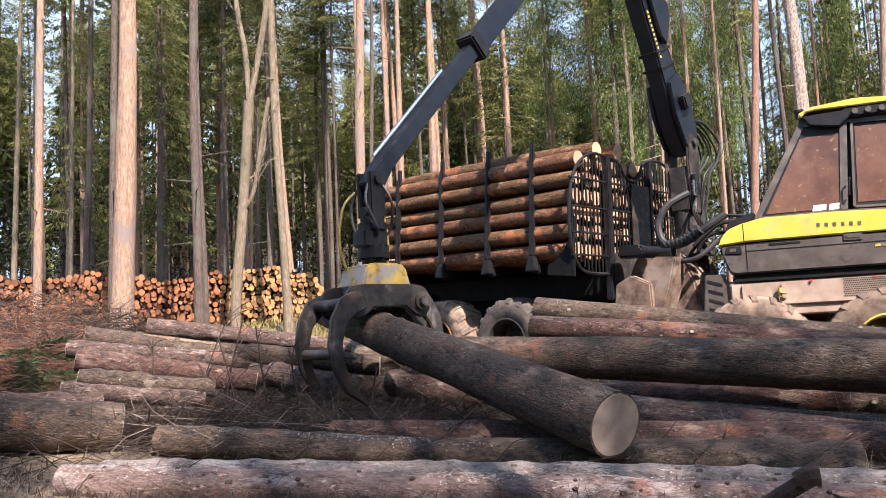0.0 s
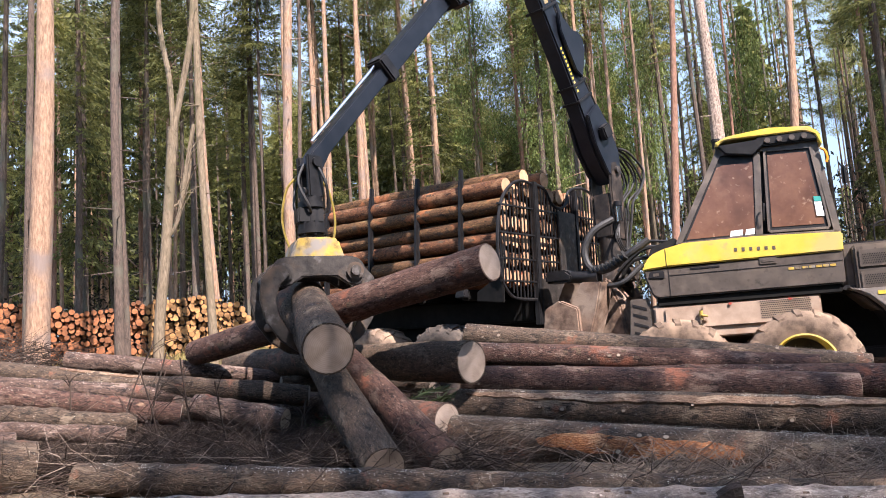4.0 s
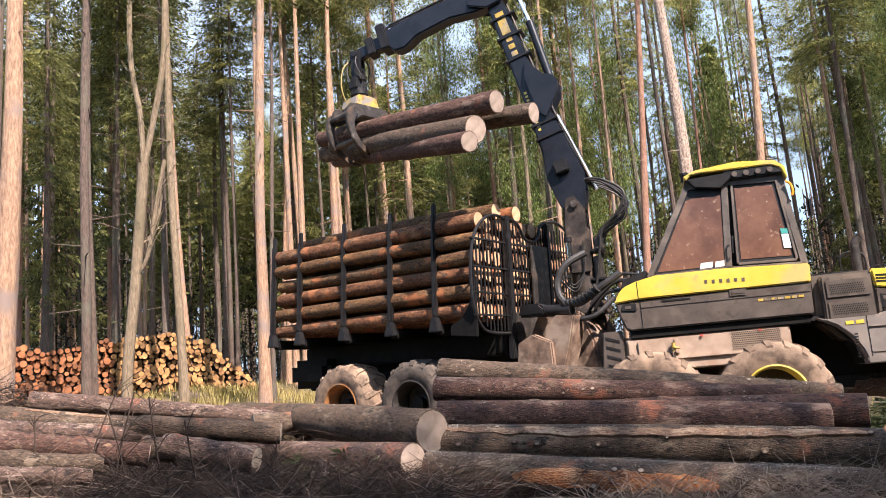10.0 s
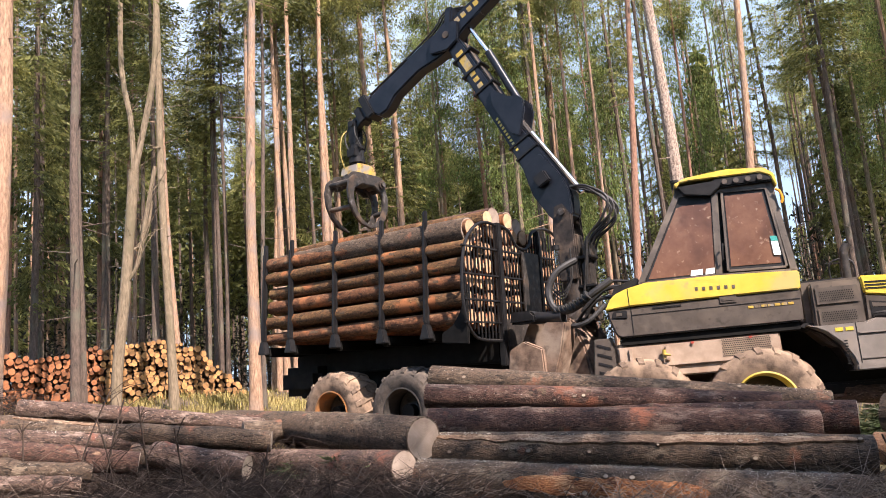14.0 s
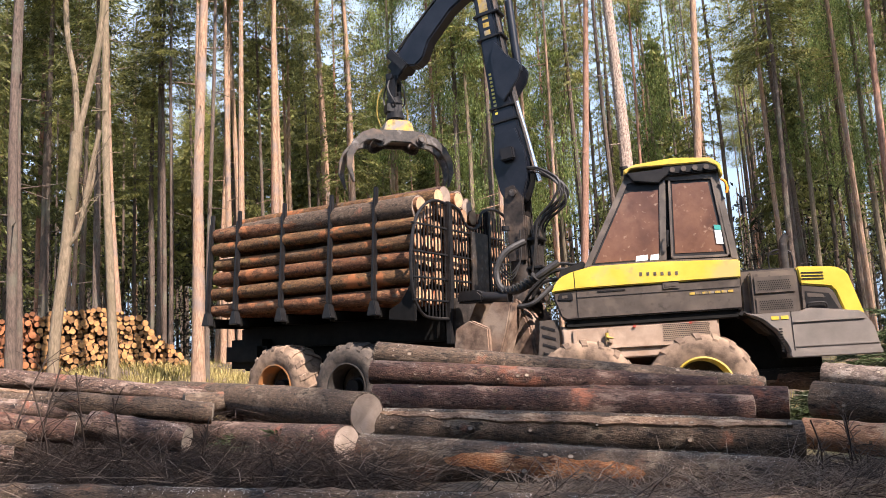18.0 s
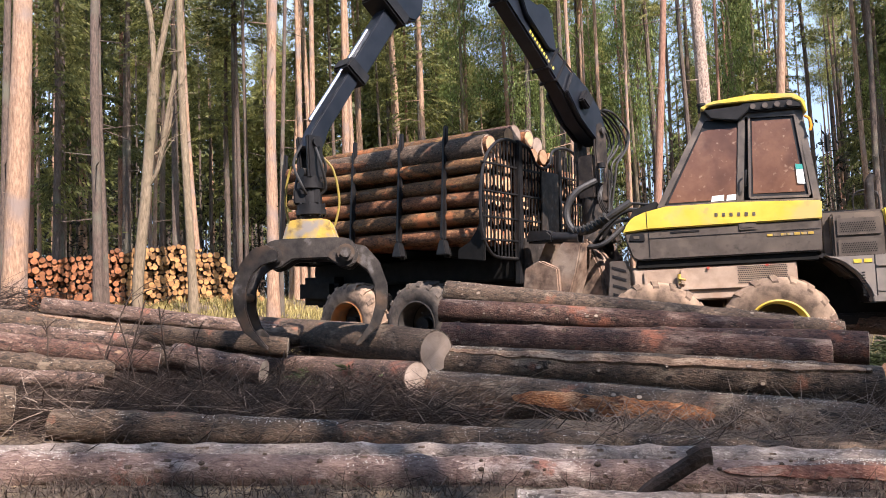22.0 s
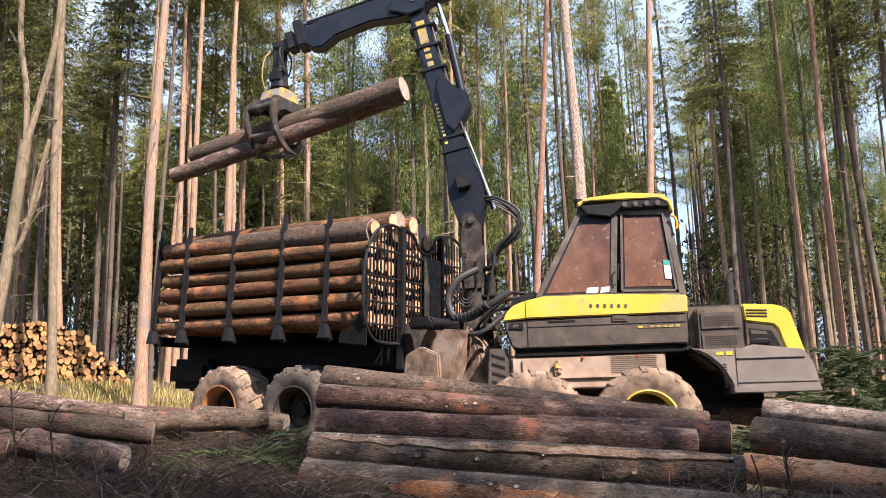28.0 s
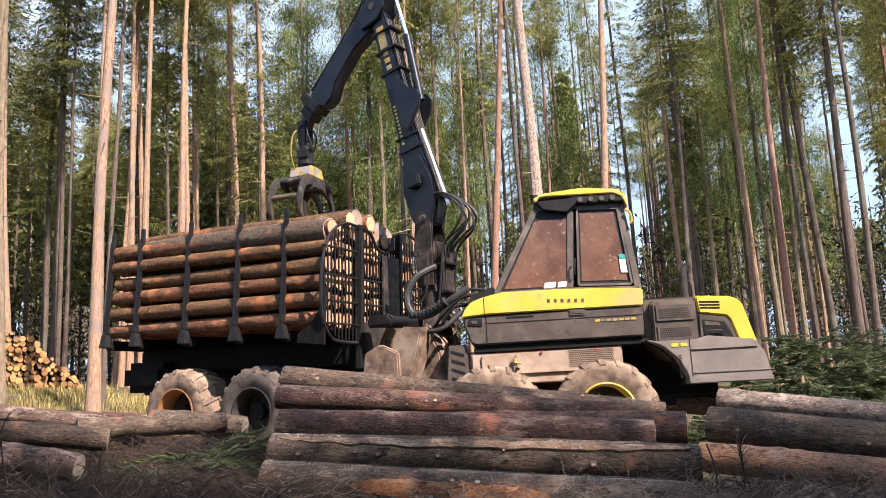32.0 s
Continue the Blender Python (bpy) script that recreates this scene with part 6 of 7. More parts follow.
# ---------------------------------------------------------------- trees
def blades(P, D, rng, le, wi):
    """Narrow four-cornered blades from points P along D."""
    D = D / np.linalg.norm(D, axis=1)[:, None]
    S = np.cross(D, rng.normal(0, 1, P.shape))
    S /= np.linalg.norm(S, axis=1)[:, None] + 1e-6
    le, wi = le[:, None], wi[:, None]
    return np.stack([P, P + D * le * 0.45 + S * wi, P + D * le, P + D * le * 0.45 - S * wi], 1).reshape(-1, 3)


def blade_mesh(name, Q, mat):
    """A mesh of separate four-cornered blades."""
    me = bpy.data.meshes.new(name)
    n = len(Q) // 4
    me.vertices.add(4 * n)
    me.vertices.foreach_set("co", Q.astype(np.float32).ravel())
    me.loops.add(4 * n)
    me.loops.foreach_set("vertex_index", np.arange(4 * n, dtype=np.int32))
    me.polygons.add(n)
    me.polygons.foreach_set("loop_start", np.arange(0, 4 * n, 4, dtype=np.int32))
    me.update(calc_edges=True)
    me.materials.append(mat)
    return me


def spruce_crown(seed, h, spread, levels, mat, droop=0.34, leaf=0.20, wide=0.028, step=0.075):
    """Layers of boughs; each bough is a flat drooping spray of side twigs set with narrow needle blades."""
    rng = np.random.default_rng(seed)
    P, D = [], []
    for lv in range(levels):
        u = lv / levels
        for b in range(rng.integers(4, 7)):
            z = h * u + rng.uniform(-0.25, 0.25)
            ln = spread * (1 - u) ** 0.7 * rng.uniform(0.45, 1.15) + 0.2
            a = rng.random() * 6.283
            d = np.array([math.cos(a), math.sin(a), 0.0])
            side = np.array([-d[1], d[0], 0.0])
            t = np.arange(0.12, 1.0, step / ln)
            t = t + rng.uniform(-0.3, 0.3, len(t)) * step / ln
            half = 0.40 * ln * (1.05 - t) * (0.4 + np.minimum(1.0, t * 2.2)) * rng.uniform(0.5, 1.1, len(t)) + 0.10
            m = np.maximum(2, (half / 0.085).astype(int))
            t, half = np.repeat(t, m), np.repeat(half, m)
            r = half * rng.random(len(t))
            s = rng.choice((-1.0, 1.0), len(t))
            zz = z - droop * ln * (1.2 * t * t - 0.25 * t) - 0.34 * r
            P.append((d * ln) * t[:, None] + side * (s * r)[:, None] + d * (0.55 * r)[:, None] + np.stack([0 * t, 0 * t, zz], 1))
            k = len(t)
            D.append(side * (s * rng.uniform(0.2, 1.0, k))[:, None] + d * rng.uniform(0.2, 0.9, k)[:, None] + np.stack([0 * t, 0 * t, rng.uniform(-1.1, 0.05, k)], 1))
    P, D = np.concatenate(P), np.concatenate(D)
    return blade_mesh("crown", blades(P, D, rng, leaf * rng.uniform(0.6, 1.3, len(P)), wide * rng.uniform(0.7, 1.4, len(P))), mat)


def leafy_crown(seed, h, spread, clumps, per, mat, leaf=0.13, wide=0.3, twigs=0):
    """A broadleaf or pine top: uneven clumps of small leaves or needle tufts with gaps between them."""
    rng = np.random.default_rng(seed)
    a, u = rng.random(clumps) * 6.283, rng.random(clumps)
    rr = spread * np.sqrt(rng.random(clumps)) * (1 - 0.75 * np.abs(u - 0.4))
    cen = np.stack([rr * np.cos(a), rr * np.sin(a), h * u], 1)
    size = spread * (0.10 + 0.16 * rng.random(clumps))
    n = clumps * per
    P = np.repeat(cen, per, 0) + rng.normal(0, 1, (n, 3)) * np.repeat(size, per)[:, None] * np.array([1, 1, 0.45])
    D = rng.normal(0, 1, (n, 3)) + np.array([0, 0, -0.3])
    le = leaf * rng.uniform(0.6, 1.4, n)
    return blade_mesh("crown", blades(P, D, rng, le, le * wide), mat)


def trunk_mesh(h, r, lean, seed, mat, stubs=10, rings=16, seg=12):
    """A tapered, slightly crooked trunk with a flared foot and dead branch stubs; foot at the origin."""
    rng = random.Random(seed)
    bm = B()
    ax = [rng.uniform(-0.05, 0.05) for _ in range(4)]
    prev = None
    for i in range(rings):
        u = (i / (rings - 1)) ** 1.4
        z = -0.4 + (h + 0.4) * u
        cx = lean[0] * z + ax[0] * math.sin(z * 0.55 + ax[2] * 60)
        cy = lean[1] * z + ax[1] * math.sin(z * 0.45 + ax[3] * 60)
        rad = r * (1 - 0.72 * u) + r * 0.55 * math.exp(-max(z, 0) / 0.35) * 0.6
        ring = [bm.verts.new((cx + rad * math.cos(6.2832 * k / seg) * (1 + 0.05 * math.sin(3 * k + i)), cy + rad * math.sin(6.2832 * k / seg), z)) for k in range(seg)]
        if prev:
            for k in range(seg):
                bm.faces.new((prev[k], prev[(k + 1) % seg], ring[(k + 1) % seg], ring[k]))
        prev = ring
    bm.faces.new(prev)
    for s in range(stubs):
        z = rng.uniform(2.0, h * 0.75)
        a = rng.uniform(0, 6.283)
        ln = rng.uniform(0.15, 0.9)
        c0 = Vector((lean[0] * z, lean[1] * z, z))
        d = Vector((math.cos(a), math.sin(a), rng.uniform(-0.35, 0.15)))
        rod(bm, c0, c0 + d * (r * 0.5 + ln), 0.016, 0.005, 5)
    return mesh_of("trunk", bm, mat)


CROWNS = [spruce_crown(i, 13.0, 1.9, 24, (M_NEEDLE, M_NEEDLE2)[i % 2]) for i in range(4)]
PINE_TOPS = [leafy_crown(20 + i, 6.0, 2.2, 60, 190, M_NEEDLE2, 0.18, 0.13) for i in range(2)]
LEAFY = [leafy_crown(30 + i, 9.0, 2.4, 90, 170, M_LEAF, 0.085, 0.34) for i in range(2)]

TRUNKS = {"pine": (M_PINE, "tall straight pine with a pinkish-grey bare trunk"), "red": (M_PINE_RED, "tall pine with a reddish-orange bare trunk"),
          "scaly": (M_SCALY, "thick pine with pale scaly bark"), "spruce": (M_SPRUCE, "dark grey-brown spruce trunk with dead twigs"),
          "pale": (M_PALE, "slender tree with pale bark")}
TREES = [
    (-6.31, 15.79, 2.87, 0.014, 0.005, 0.226, 'pine'),
    (-6.73, 16.26, 2.93, 0.009, 0.004, 0.099, 'spruce'),
    (-5.17, 16.72, 2.10, 0.006, 0.002, 0.123, 'spruce'),
    (-5.26, 17.53, 2.00, -0.006, -0.002, 0.077, 'spruce'),
    (-4.09, 20.60, 2.16, -0.022, -0.004, 0.125, 'pale'),
    (-1.96, 18.90, 2.02, 0.027, 0.003, 0.160, 'pine'),
    (-1.87, 20.41, 2.17, 0.032, 0.003, 0.072, 'spruce'),
    (-4.17, 29.71, 4.16, 0.003, 0.000, 0.105, 'spruce'),
    (-0.23, 26.00, 7.07, 0.023, 0.000, 0.137, 'pine'),
    (1.58, 29.96, 8.11, -0.007, 0.000, 0.137, 'pine'),
    (2.51, 27.89, 7.70, -0.016, 0.001, 0.137, 'pine'),
    (5.92, 26.34, 7.43, 0.016, -0.004, 0.161, 'spruce'),
    (8.78, 22.34, 5.20, 0.078, -0.032, 0.143, 'red'),
    (7.92, 17.27, 6.38, -0.007, 0.003, 0.206, 'scaly'),
    (11.34, 20.01, 7.17, 0.068, -0.039, 0.161, 'pine'),
    (-2.45, 31.91, 4.18, 0.044, 0.003, 0.112, 'pine'),
    (8.59, 28.74, 11.04, -0.013, 0.004, 0.147, 'pine'),
    (-7.87, 28.95, 4.40, 0.003, 0.001, 0.105, 'spruce'),
    (17.22, 24.57, 5.82, -0.013, 0.009, 0.137, 'spruce'),
    (16.31, 18.95, 1.90, 0.013, -0.011, 0.149, 'red'),
    (19.17, 20.41, 2.55, -0.027, 0.025, 0.147, 'spruce'),
    (18.99, 19.19, 2.47, 0.011, -0.011, 0.170, 'spruce'),
    (22.77, 25.25, 1.96, -0.002, 0.001, 0.107, 'pine'),
    (14.88, 21.32, 5.04, 0.005, -0.004, 0.118, 'spruce'),
    (17.18, 16.76, 2.48, 0.008, -0.009, 0.118, 'spruce'),
    (-4.48, 23.58, 2.25, -0.042, -0.008, 0.126, 'pine'),
    (-1.73, 26.94, 7.60, -0.001, -0.000, 0.132, 'pine'),
    (1.79, 31.95, 8.77, -0.011, 0.001, 0.123, 'pine'),
    (12.30, 33.83, 7.89, 0.089, -0.034, 0.126, 'spruce'),
    (23.05, 30.21, 4.18, 0.022, -0.017, 0.120, 'spruce'),
    (24.95, 31.27, 3.20, 0.039, -0.032, 0.112, 'pine'),
    (-8.61, 16.94, 2.89, 0.007, 0.004, 0.113, 'pine'),
    (-10.99, 23.56, 3.68, 0.009, 0.004, 0.082, 'pale'),
    (-14.19, 26.43, 4.21, 0.014, 0.008, 0.116, 'pale'),
    (-4.33, 29.69, 4.16, 0.008, 0.001, 0.116, 'spruce'),
    (-11.22, 29.97, 4.95, -0.008, -0.003, 0.090, 'pine'),
    (-7.35, 27.02, 4.48, 0.009, 0.002, 0.118, 'spruce'),
    (-2.54, 25.88, 7.48, 0.002, 0.000, 0.118, 'pine'),
    (-1.91, 28.94, 8.13, 0.031, 0.002, 0.122, 'pine'),
]
def add_tree(x, y, z, kx, ky, r, kind, i):
    mat, lab = TRUNKS[kind]
    h = 17.0 + (i * 37 % 50) / 10
    g = ground_z(x, y)
    x, y = x + kx * (g - z), y + ky * (g - z)
    tree = new("tree")
    tree.matrix_world = Matrix.Translation((x, y, g))
    tagged(tree, lab, "tree", "trees of the wood")
    part("trunk", trunk_mesh(h, r * (1.05 if i == 0 else 0.88), (kx, ky), 100 + i, mat), None, tree)
    spr = kind == "spruce"
    zc = h * 0.55 if spr else h * 0.74
    part("crown", CROWNS[i % 4] if spr else PINE_TOPS[i % 2], None, tree, "",
         Matrix.Translation((kx * zc, ky * zc, zc)) @ Matrix.LocRotScale(None, Euler((0, 0, i * 1.7)), (0.8, 0.8, (h - zc) / (13.0 if spr else 6.0) * 1.05)))
    return tree


for i, row in enumerate(TREES):
    add_tree(*row, i)


def forked_tree():
    tree = new("tree")
    tree.matrix_world = Matrix.Translation((-5.05, 19.4, ground_z(-5.05, 19.4)))
    tagged(tree, "bare forked tree with pale yellowish bark and thin twigs", "tree", "trees of the wood")
    bm = B()
    z0 = 6.0
    tube(bm, [(-0.05, 0, -0.4), (0.0, 0, 1.2), (0.20, 0, 3.2), (0.42, 0, z0)], 0.125, 10)
    part("trunk", bm, M_PALE, tree)
    rng = random.Random(8)
    for pts, r in (([(0.42, 0, z0 - 0.15), (0.35, 0.05, 7.2), (0.12, 0.1, 8.8), (0.15, 0.1, 11.5), (0.3, 0.1, 14)], 0.065),
                   ([(0.40, 0, z0 - 0.2), (0.65, 0, 7.0), (0.95, -0.1, 8.6), (1.05, -0.1, 11), (1.2, 0, 14)], 0.075),
                   ([(0.18, 0, 3.2), (0.5, -0.1, 3.7), (0.75, -0.15, 5.0), (0.95, -0.2, 6.0)], 0.05), ([(0.28, 0, 4.0), (0.62, 0.1, 4.3), (0.8, 0.1, 5.2)], 0.035)):
        limb = part("limb", tube(B(), pts, r, 8), M_PALE, tree)
        tw = B()
        for k in range(12):
            i = rng.randrange(1, len(pts))
            p = Vector(pts[i - 1]).lerp(Vector(pts[i]), rng.random())
            d = Vector((rng.uniform(-1, 1), rng.uniform(-1, 1), rng.uniform(0.2, 1.2))).normalized()
            ln = rng.uniform(0.4, 1.3)
            tube(tw, [p, p + d * ln * 0.5 + Vector((0, 0, 0.08)), p + d * ln], 0.008, 4)
        tagged(part("twig_spray", tw, M_PALE, limb), kind="stuff")


forked_tree()


# trees further in the wood, and unseen ones added behind the camera to shade the landing
def background_trees():
    rng = random.Random(21)
    spots = [(-19.5, 26, "full"), (-25, 30, "full"), (-16.5, 33, "full"), (-22, 38, "full"), (-13, 36, "full"), (-3, 34, "full"), (2.5, 38, "full"), (-8, 40, "full"), (34, 36, "full"), (48, 34, "full"), (24, 40, "full"), (29, 44, "full"), (38, 40, "full"), (42, 46, "full"), (52, 42, "full"), (20, 47, "full"), (27, 33, "leafy"), (40, 32, "leafy"),
             (8, 30, "leafy"), (11.5, 33, "leafy"), (14.5, 29, "leafy"), (17, 35, "leafy"), (20, 31, "leafy"), (6, 36, "leafy")]
    for n in range(245):
        if n < len(spots):
            az, dist, kind = spots[n]
        else:
            az, dist = rng.uniform(-34, 58), rng.uniform(25, 62)
            kind = rng.choice(("spruce", "spruce", "spruce", "pine", "pine") if az < 12 else ("spruce", "spruce", "spruce", "leafy", "pine", "pole"))
        x, y = dist * math.sin(radians(az)), dist * math.cos(radians(az))
        g = ground_z(x, y)
        h = rng.uniform(15, 22)
        tree = new("tree")
        tree.matrix_world = Matrix.Translation((x, y, g))
        lab, pole = kind, kind == "pole"
        kind = "pine" if pole else kind
        mat = M_PALE if kind == "leafy" else rng.choice((M_PINE, M_PINE_RED, M_PINE)) if kind == "pine" else M_SPRUCE
        tagged(tree, {"spruce": "slender spruce with a bare lower trunk in the wood", "full": "spruce with drooping green boughs down to the ground", "pine": "slender pine with a bare trunk in the wood",
                      "leafy": "broadleaf tree with fresh green leaves in the wood"}[kind], "tree", "trees of the wood")
        part("trunk", trunk_mesh(h, rng.uniform(0.06, 0.11) if pole else rng.uniform(0.07, 0.145), (rng.uniform(-0.02, 0.02), rng.uniform(-0.02, 0.02)), 400 + n, mat, stubs=8, rings=8, seg=8), None, tree)
        if kind in ("spruce", "full"):
            zc = h * (rng.uniform(0.16, 0.3) if kind == "full" else rng.uniform(0.44, 0.64))
            me, base = CROWNS[n % 4], 13.0
        elif kind == "pine":
            zc = h * rng.uniform(0.62, 0.75)
            me, base = PINE_TOPS[n % 2], 6.0
        else:
            zc = h * rng.uniform(0.2, 0.4)
            me, base = LEAFY[n % 2], 9.0
        if pole:
            zc = h * 0.8
        s = rng.uniform(0.5, 0.82) * (0.85 if az > 12 else 1.0) * (0.6 if pole else 1.0) * (1.15 if kind == "full" else 1.0)
        part("crown", me, None, tree, "", Matrix.Translation((0, 0, zc)) @ Matrix.LocRotScale(None, Euler((0, 0, rng.uniform(0, 6))), (s, s, (h - zc) / base)))
    # unseen spruces, spaced and sized to throw dappled shade on the landing
    for i, (x, y, h, s) in enumerate(((1.6, -4.6, 18.4, 0.5), (4.6, -4.9, 18.6, 0.95), (7.0, -4.5, 18.8, 1.0), (9.4, -4.9, 18.5, 1.0), (11.6, -4.6, 18.9, 1.0), (13.8, -5.0, 18.2, 1.0), (-9.5, -5.6, 17.4, 1.0), (4.1, -6.4, 16.6, 0.6))):
        tree = new("tree")
        g = ground_z(x, y)
        tree.matrix_world = Matrix.Translation((x, y, g))
        tagged(tree, "tall unseen spruce added behind the camera to shade the landing", "tree", "trees of the wood")
        part("trunk", trunk_mesh(h, 0.2, (0, 0), 600 + i, M_SPRUCE, stubs=4, rings=8, seg=8), None, tree)
        part("crown", CROWNS[i % 4], None, tree, "", Matrix.Translation((0, 0, h * 0.63)) @ Matrix.LocRotScale(None, Euler((0, 0, i)), (s, s, h * 0.37 / 13.0)))


background_trees()


def far_wood():
    """The depth of the wood as one mass of trunks and boughs."""
    rng = np.random.default_rng(4)
    Q, TV, TF = [], [], []
    for k in range(560):
        az, dist = rng.uniform(-42, 62), rng.uniform(40, 110)
        x, y = dist * math.sin(radians(az)), dist * math.cos(radians(az))
        g, h = 2.6, rng.uniform(12, 20)
        r = rng.uniform(0.07, 0.17)
        i = len(TV)
        for z, rr in ((g - 1, r), (g + h, 0.04)):
            TV += [(x + rr * math.cos(1.257 * q), y + rr * math.sin(1.257 * q), z) for q in range(5)]
        TF += [(i + q, i + (q + 1) % 5, i + 5 + (q + 1) % 5, i + 5 + q) for q in range(5)]
        low = rng.uniform(0.28, 0.62)
        if k % 2 or (az > 8 and k % 4 == 0):
            continue
        m = 1500
        u = rng.random(m)
        rad = (1.7 * (1 - u) ** 0.8 + 0.2) * np.sqrt(rng.random(m))
        a = np.floor(rng.random(m) * 11) * 0.571 + rng.normal(0, 0.16, m) + np.floor(u * 18)
        P = np.stack([x + rad * np.cos(a), y + rad * np.sin(a), g + h * (low + (1 - low) * (np.floor(u * 18) / 18 + rng.random(m) * 0.02)) - 0.3 * rad], 1)
        D = rng.normal(0, 1, (m, 3)) * np.array([1, 1, 0.6]) + np.array([0, 0, -0.7])
        Q.append(blades(P, D, rng, rng.uniform(0.35, 0.85, m), rng.uniform(0.06, 0.13, m)))
    wood = new("far_wood", blade_mesh("far_wood", np.concatenate(Q), M_NEEDLE))
    tagged(wood, "dense dark green depth of the spruce wood", "forest", kind="stuff")
    tagged(new("far_trunks", np_mesh("far_trunks", TV, TF, M_SPRUCE)), "many thin grey trunks deep in the wood", "forest", kind="stuff")


far_wood()


def young_wood():
    """Unseen low, densely branched spruces added behind and beside the camera to block low sky light."""
    rng = np.random.default_rng(31)
    Q = []
    for i in range(150):
        a = radians(100 + 160 * ((i * 0.618) % 1.0)) if i < 110 else radians(60 + 40 * ((i * 0.618) % 1.0)) * (1 if i % 2 else -1)
        d = (8.5 + 6.5 * ((i * 0.37) % 1.0)) if i < 110 else 22 + 12 * ((i * 0.37) % 1.0)
        x, y = d * math.sin(a) * 1.5, d * math.cos(a)
        h = 8.0 + 3.0 * ((i * 0.71) % 1.0) + 0.25 * max(0.0, d - 8.5)
        m = 800
        u = rng.random(m)
        rad = (2.2 * (1 - u) ** 0.8 + 0.2) * np.sqrt(rng.random(m))
        b = rng.random(m) * 6.283
        P = np.stack([x + rad * np.cos(b), y + rad * np.sin(b), ground_z(x, y) + h * u - 0.25 * rad + 0.3], 1)
        D = rng.normal(0, 1, (m, 3)) * np.array([1, 1, 0.6]) + np.array([0, 0, -0.6])
        Q.append(blades(P, D, rng, rng.uniform(0.5, 1.0, m), rng.uniform(0.08, 0.16, m)))
    tagged(new("young_wood", blade_mesh("young_wood", np.concatenate(Q), M_NEEDLE)), "unseen dense young spruces added to block low sky light", "forest", kind="stuff")


young_wood()


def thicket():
    """Low growth deep under the trees, coloured dark as the shade between the trunks."""
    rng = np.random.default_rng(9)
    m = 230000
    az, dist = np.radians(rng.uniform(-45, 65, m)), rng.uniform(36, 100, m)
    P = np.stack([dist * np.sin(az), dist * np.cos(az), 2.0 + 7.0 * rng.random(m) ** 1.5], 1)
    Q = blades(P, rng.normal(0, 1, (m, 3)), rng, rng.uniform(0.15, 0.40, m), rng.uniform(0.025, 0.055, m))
    tagged(new("thicket", blade_mesh("thicket", Q, M_THICKET)), "thicket deep in the wood, coloured dark for the canopy's shade", "undergrowth", kind="stuff")


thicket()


# ---------------------------------------------------------------- ground cover
def scatter_blades(name, count, region, mat, label, cat, hmin, hmax, wid, seed, flat=0.0, keep=None):
    rng = np.random.default_rng(seed)
    V, F = [], []
    n = 0
    while n < count:
        x, y = rng.uniform(region[0], region[1]), rng.uniform(region[2], region[3])
        if keep and not keep(x, y, rng.random()):
            n += 0.2
            continue
        z = ground_z(x, y) - 0.01
        a, h = rng.random() * 6.283, rng.uniform(hmin, hmax)
        d = np.array([math.cos(a), math.sin(a), 0])
        s = np.array([-d[1], d[0], 0]) * wid
        p = np.array([x, y, z])
        b = d * h * rng.uniform(0.2, 0.9 + flat)
        i = len(V)
        V += [p - s, p + s, p + b * 0.4 + s * 0.7 + np.array([0, 0, h * 0.6]), p + b * 0.4 - s * 0.7 + np.array([0, 0, h * 0.6]), p + b + np.array([0, 0, h * (0.85 - 0.4 * flat)])]
        F += [(i, i + 1, i + 2, i + 3), (i + 3, i + 2, i + 4)]
        n += 1
    return tagged(new(name, np_mesh(name, V, F, mat)), label, cat, kind="stuff")


scatter_blades("grass", 14000, (-13, 6, 12.0, 24.0), M_GRASS, "sunlit yellow-green grass on the bank", "grass", 0.05, 0.22, 0.007, 1, keep=lambda x, y, q: noise.noise((x * 0.5, y * 0.5, 0)) > -0.25 + 0.5 * q - 0.2)
scatter_blades("grass", 26000, (-11, 2.5, 14.5, 22.5), M_GRASS, "sunlit yellow-green grass before the log stack", "grass", 0.10, 0.34, 0.009, 3, keep=lambda x, y, q: noise.noise((x * 0.6, y * 0.6, 3)) > -0.45 + 0.5 * q)
scatter_blades("undergrowth", 9000, (5, 40, 13, 36), M_GRASS, "low green undergrowth between the trees", "undergrowth", 0.08, 0.35, 0.01, 2)
scatter_blades("undergrowth", 6000, (-26, -2, 22, 36), M_GRASS, "low green undergrowth between the trees", "undergrowth", 0.08, 0.35, 0.01, 6)


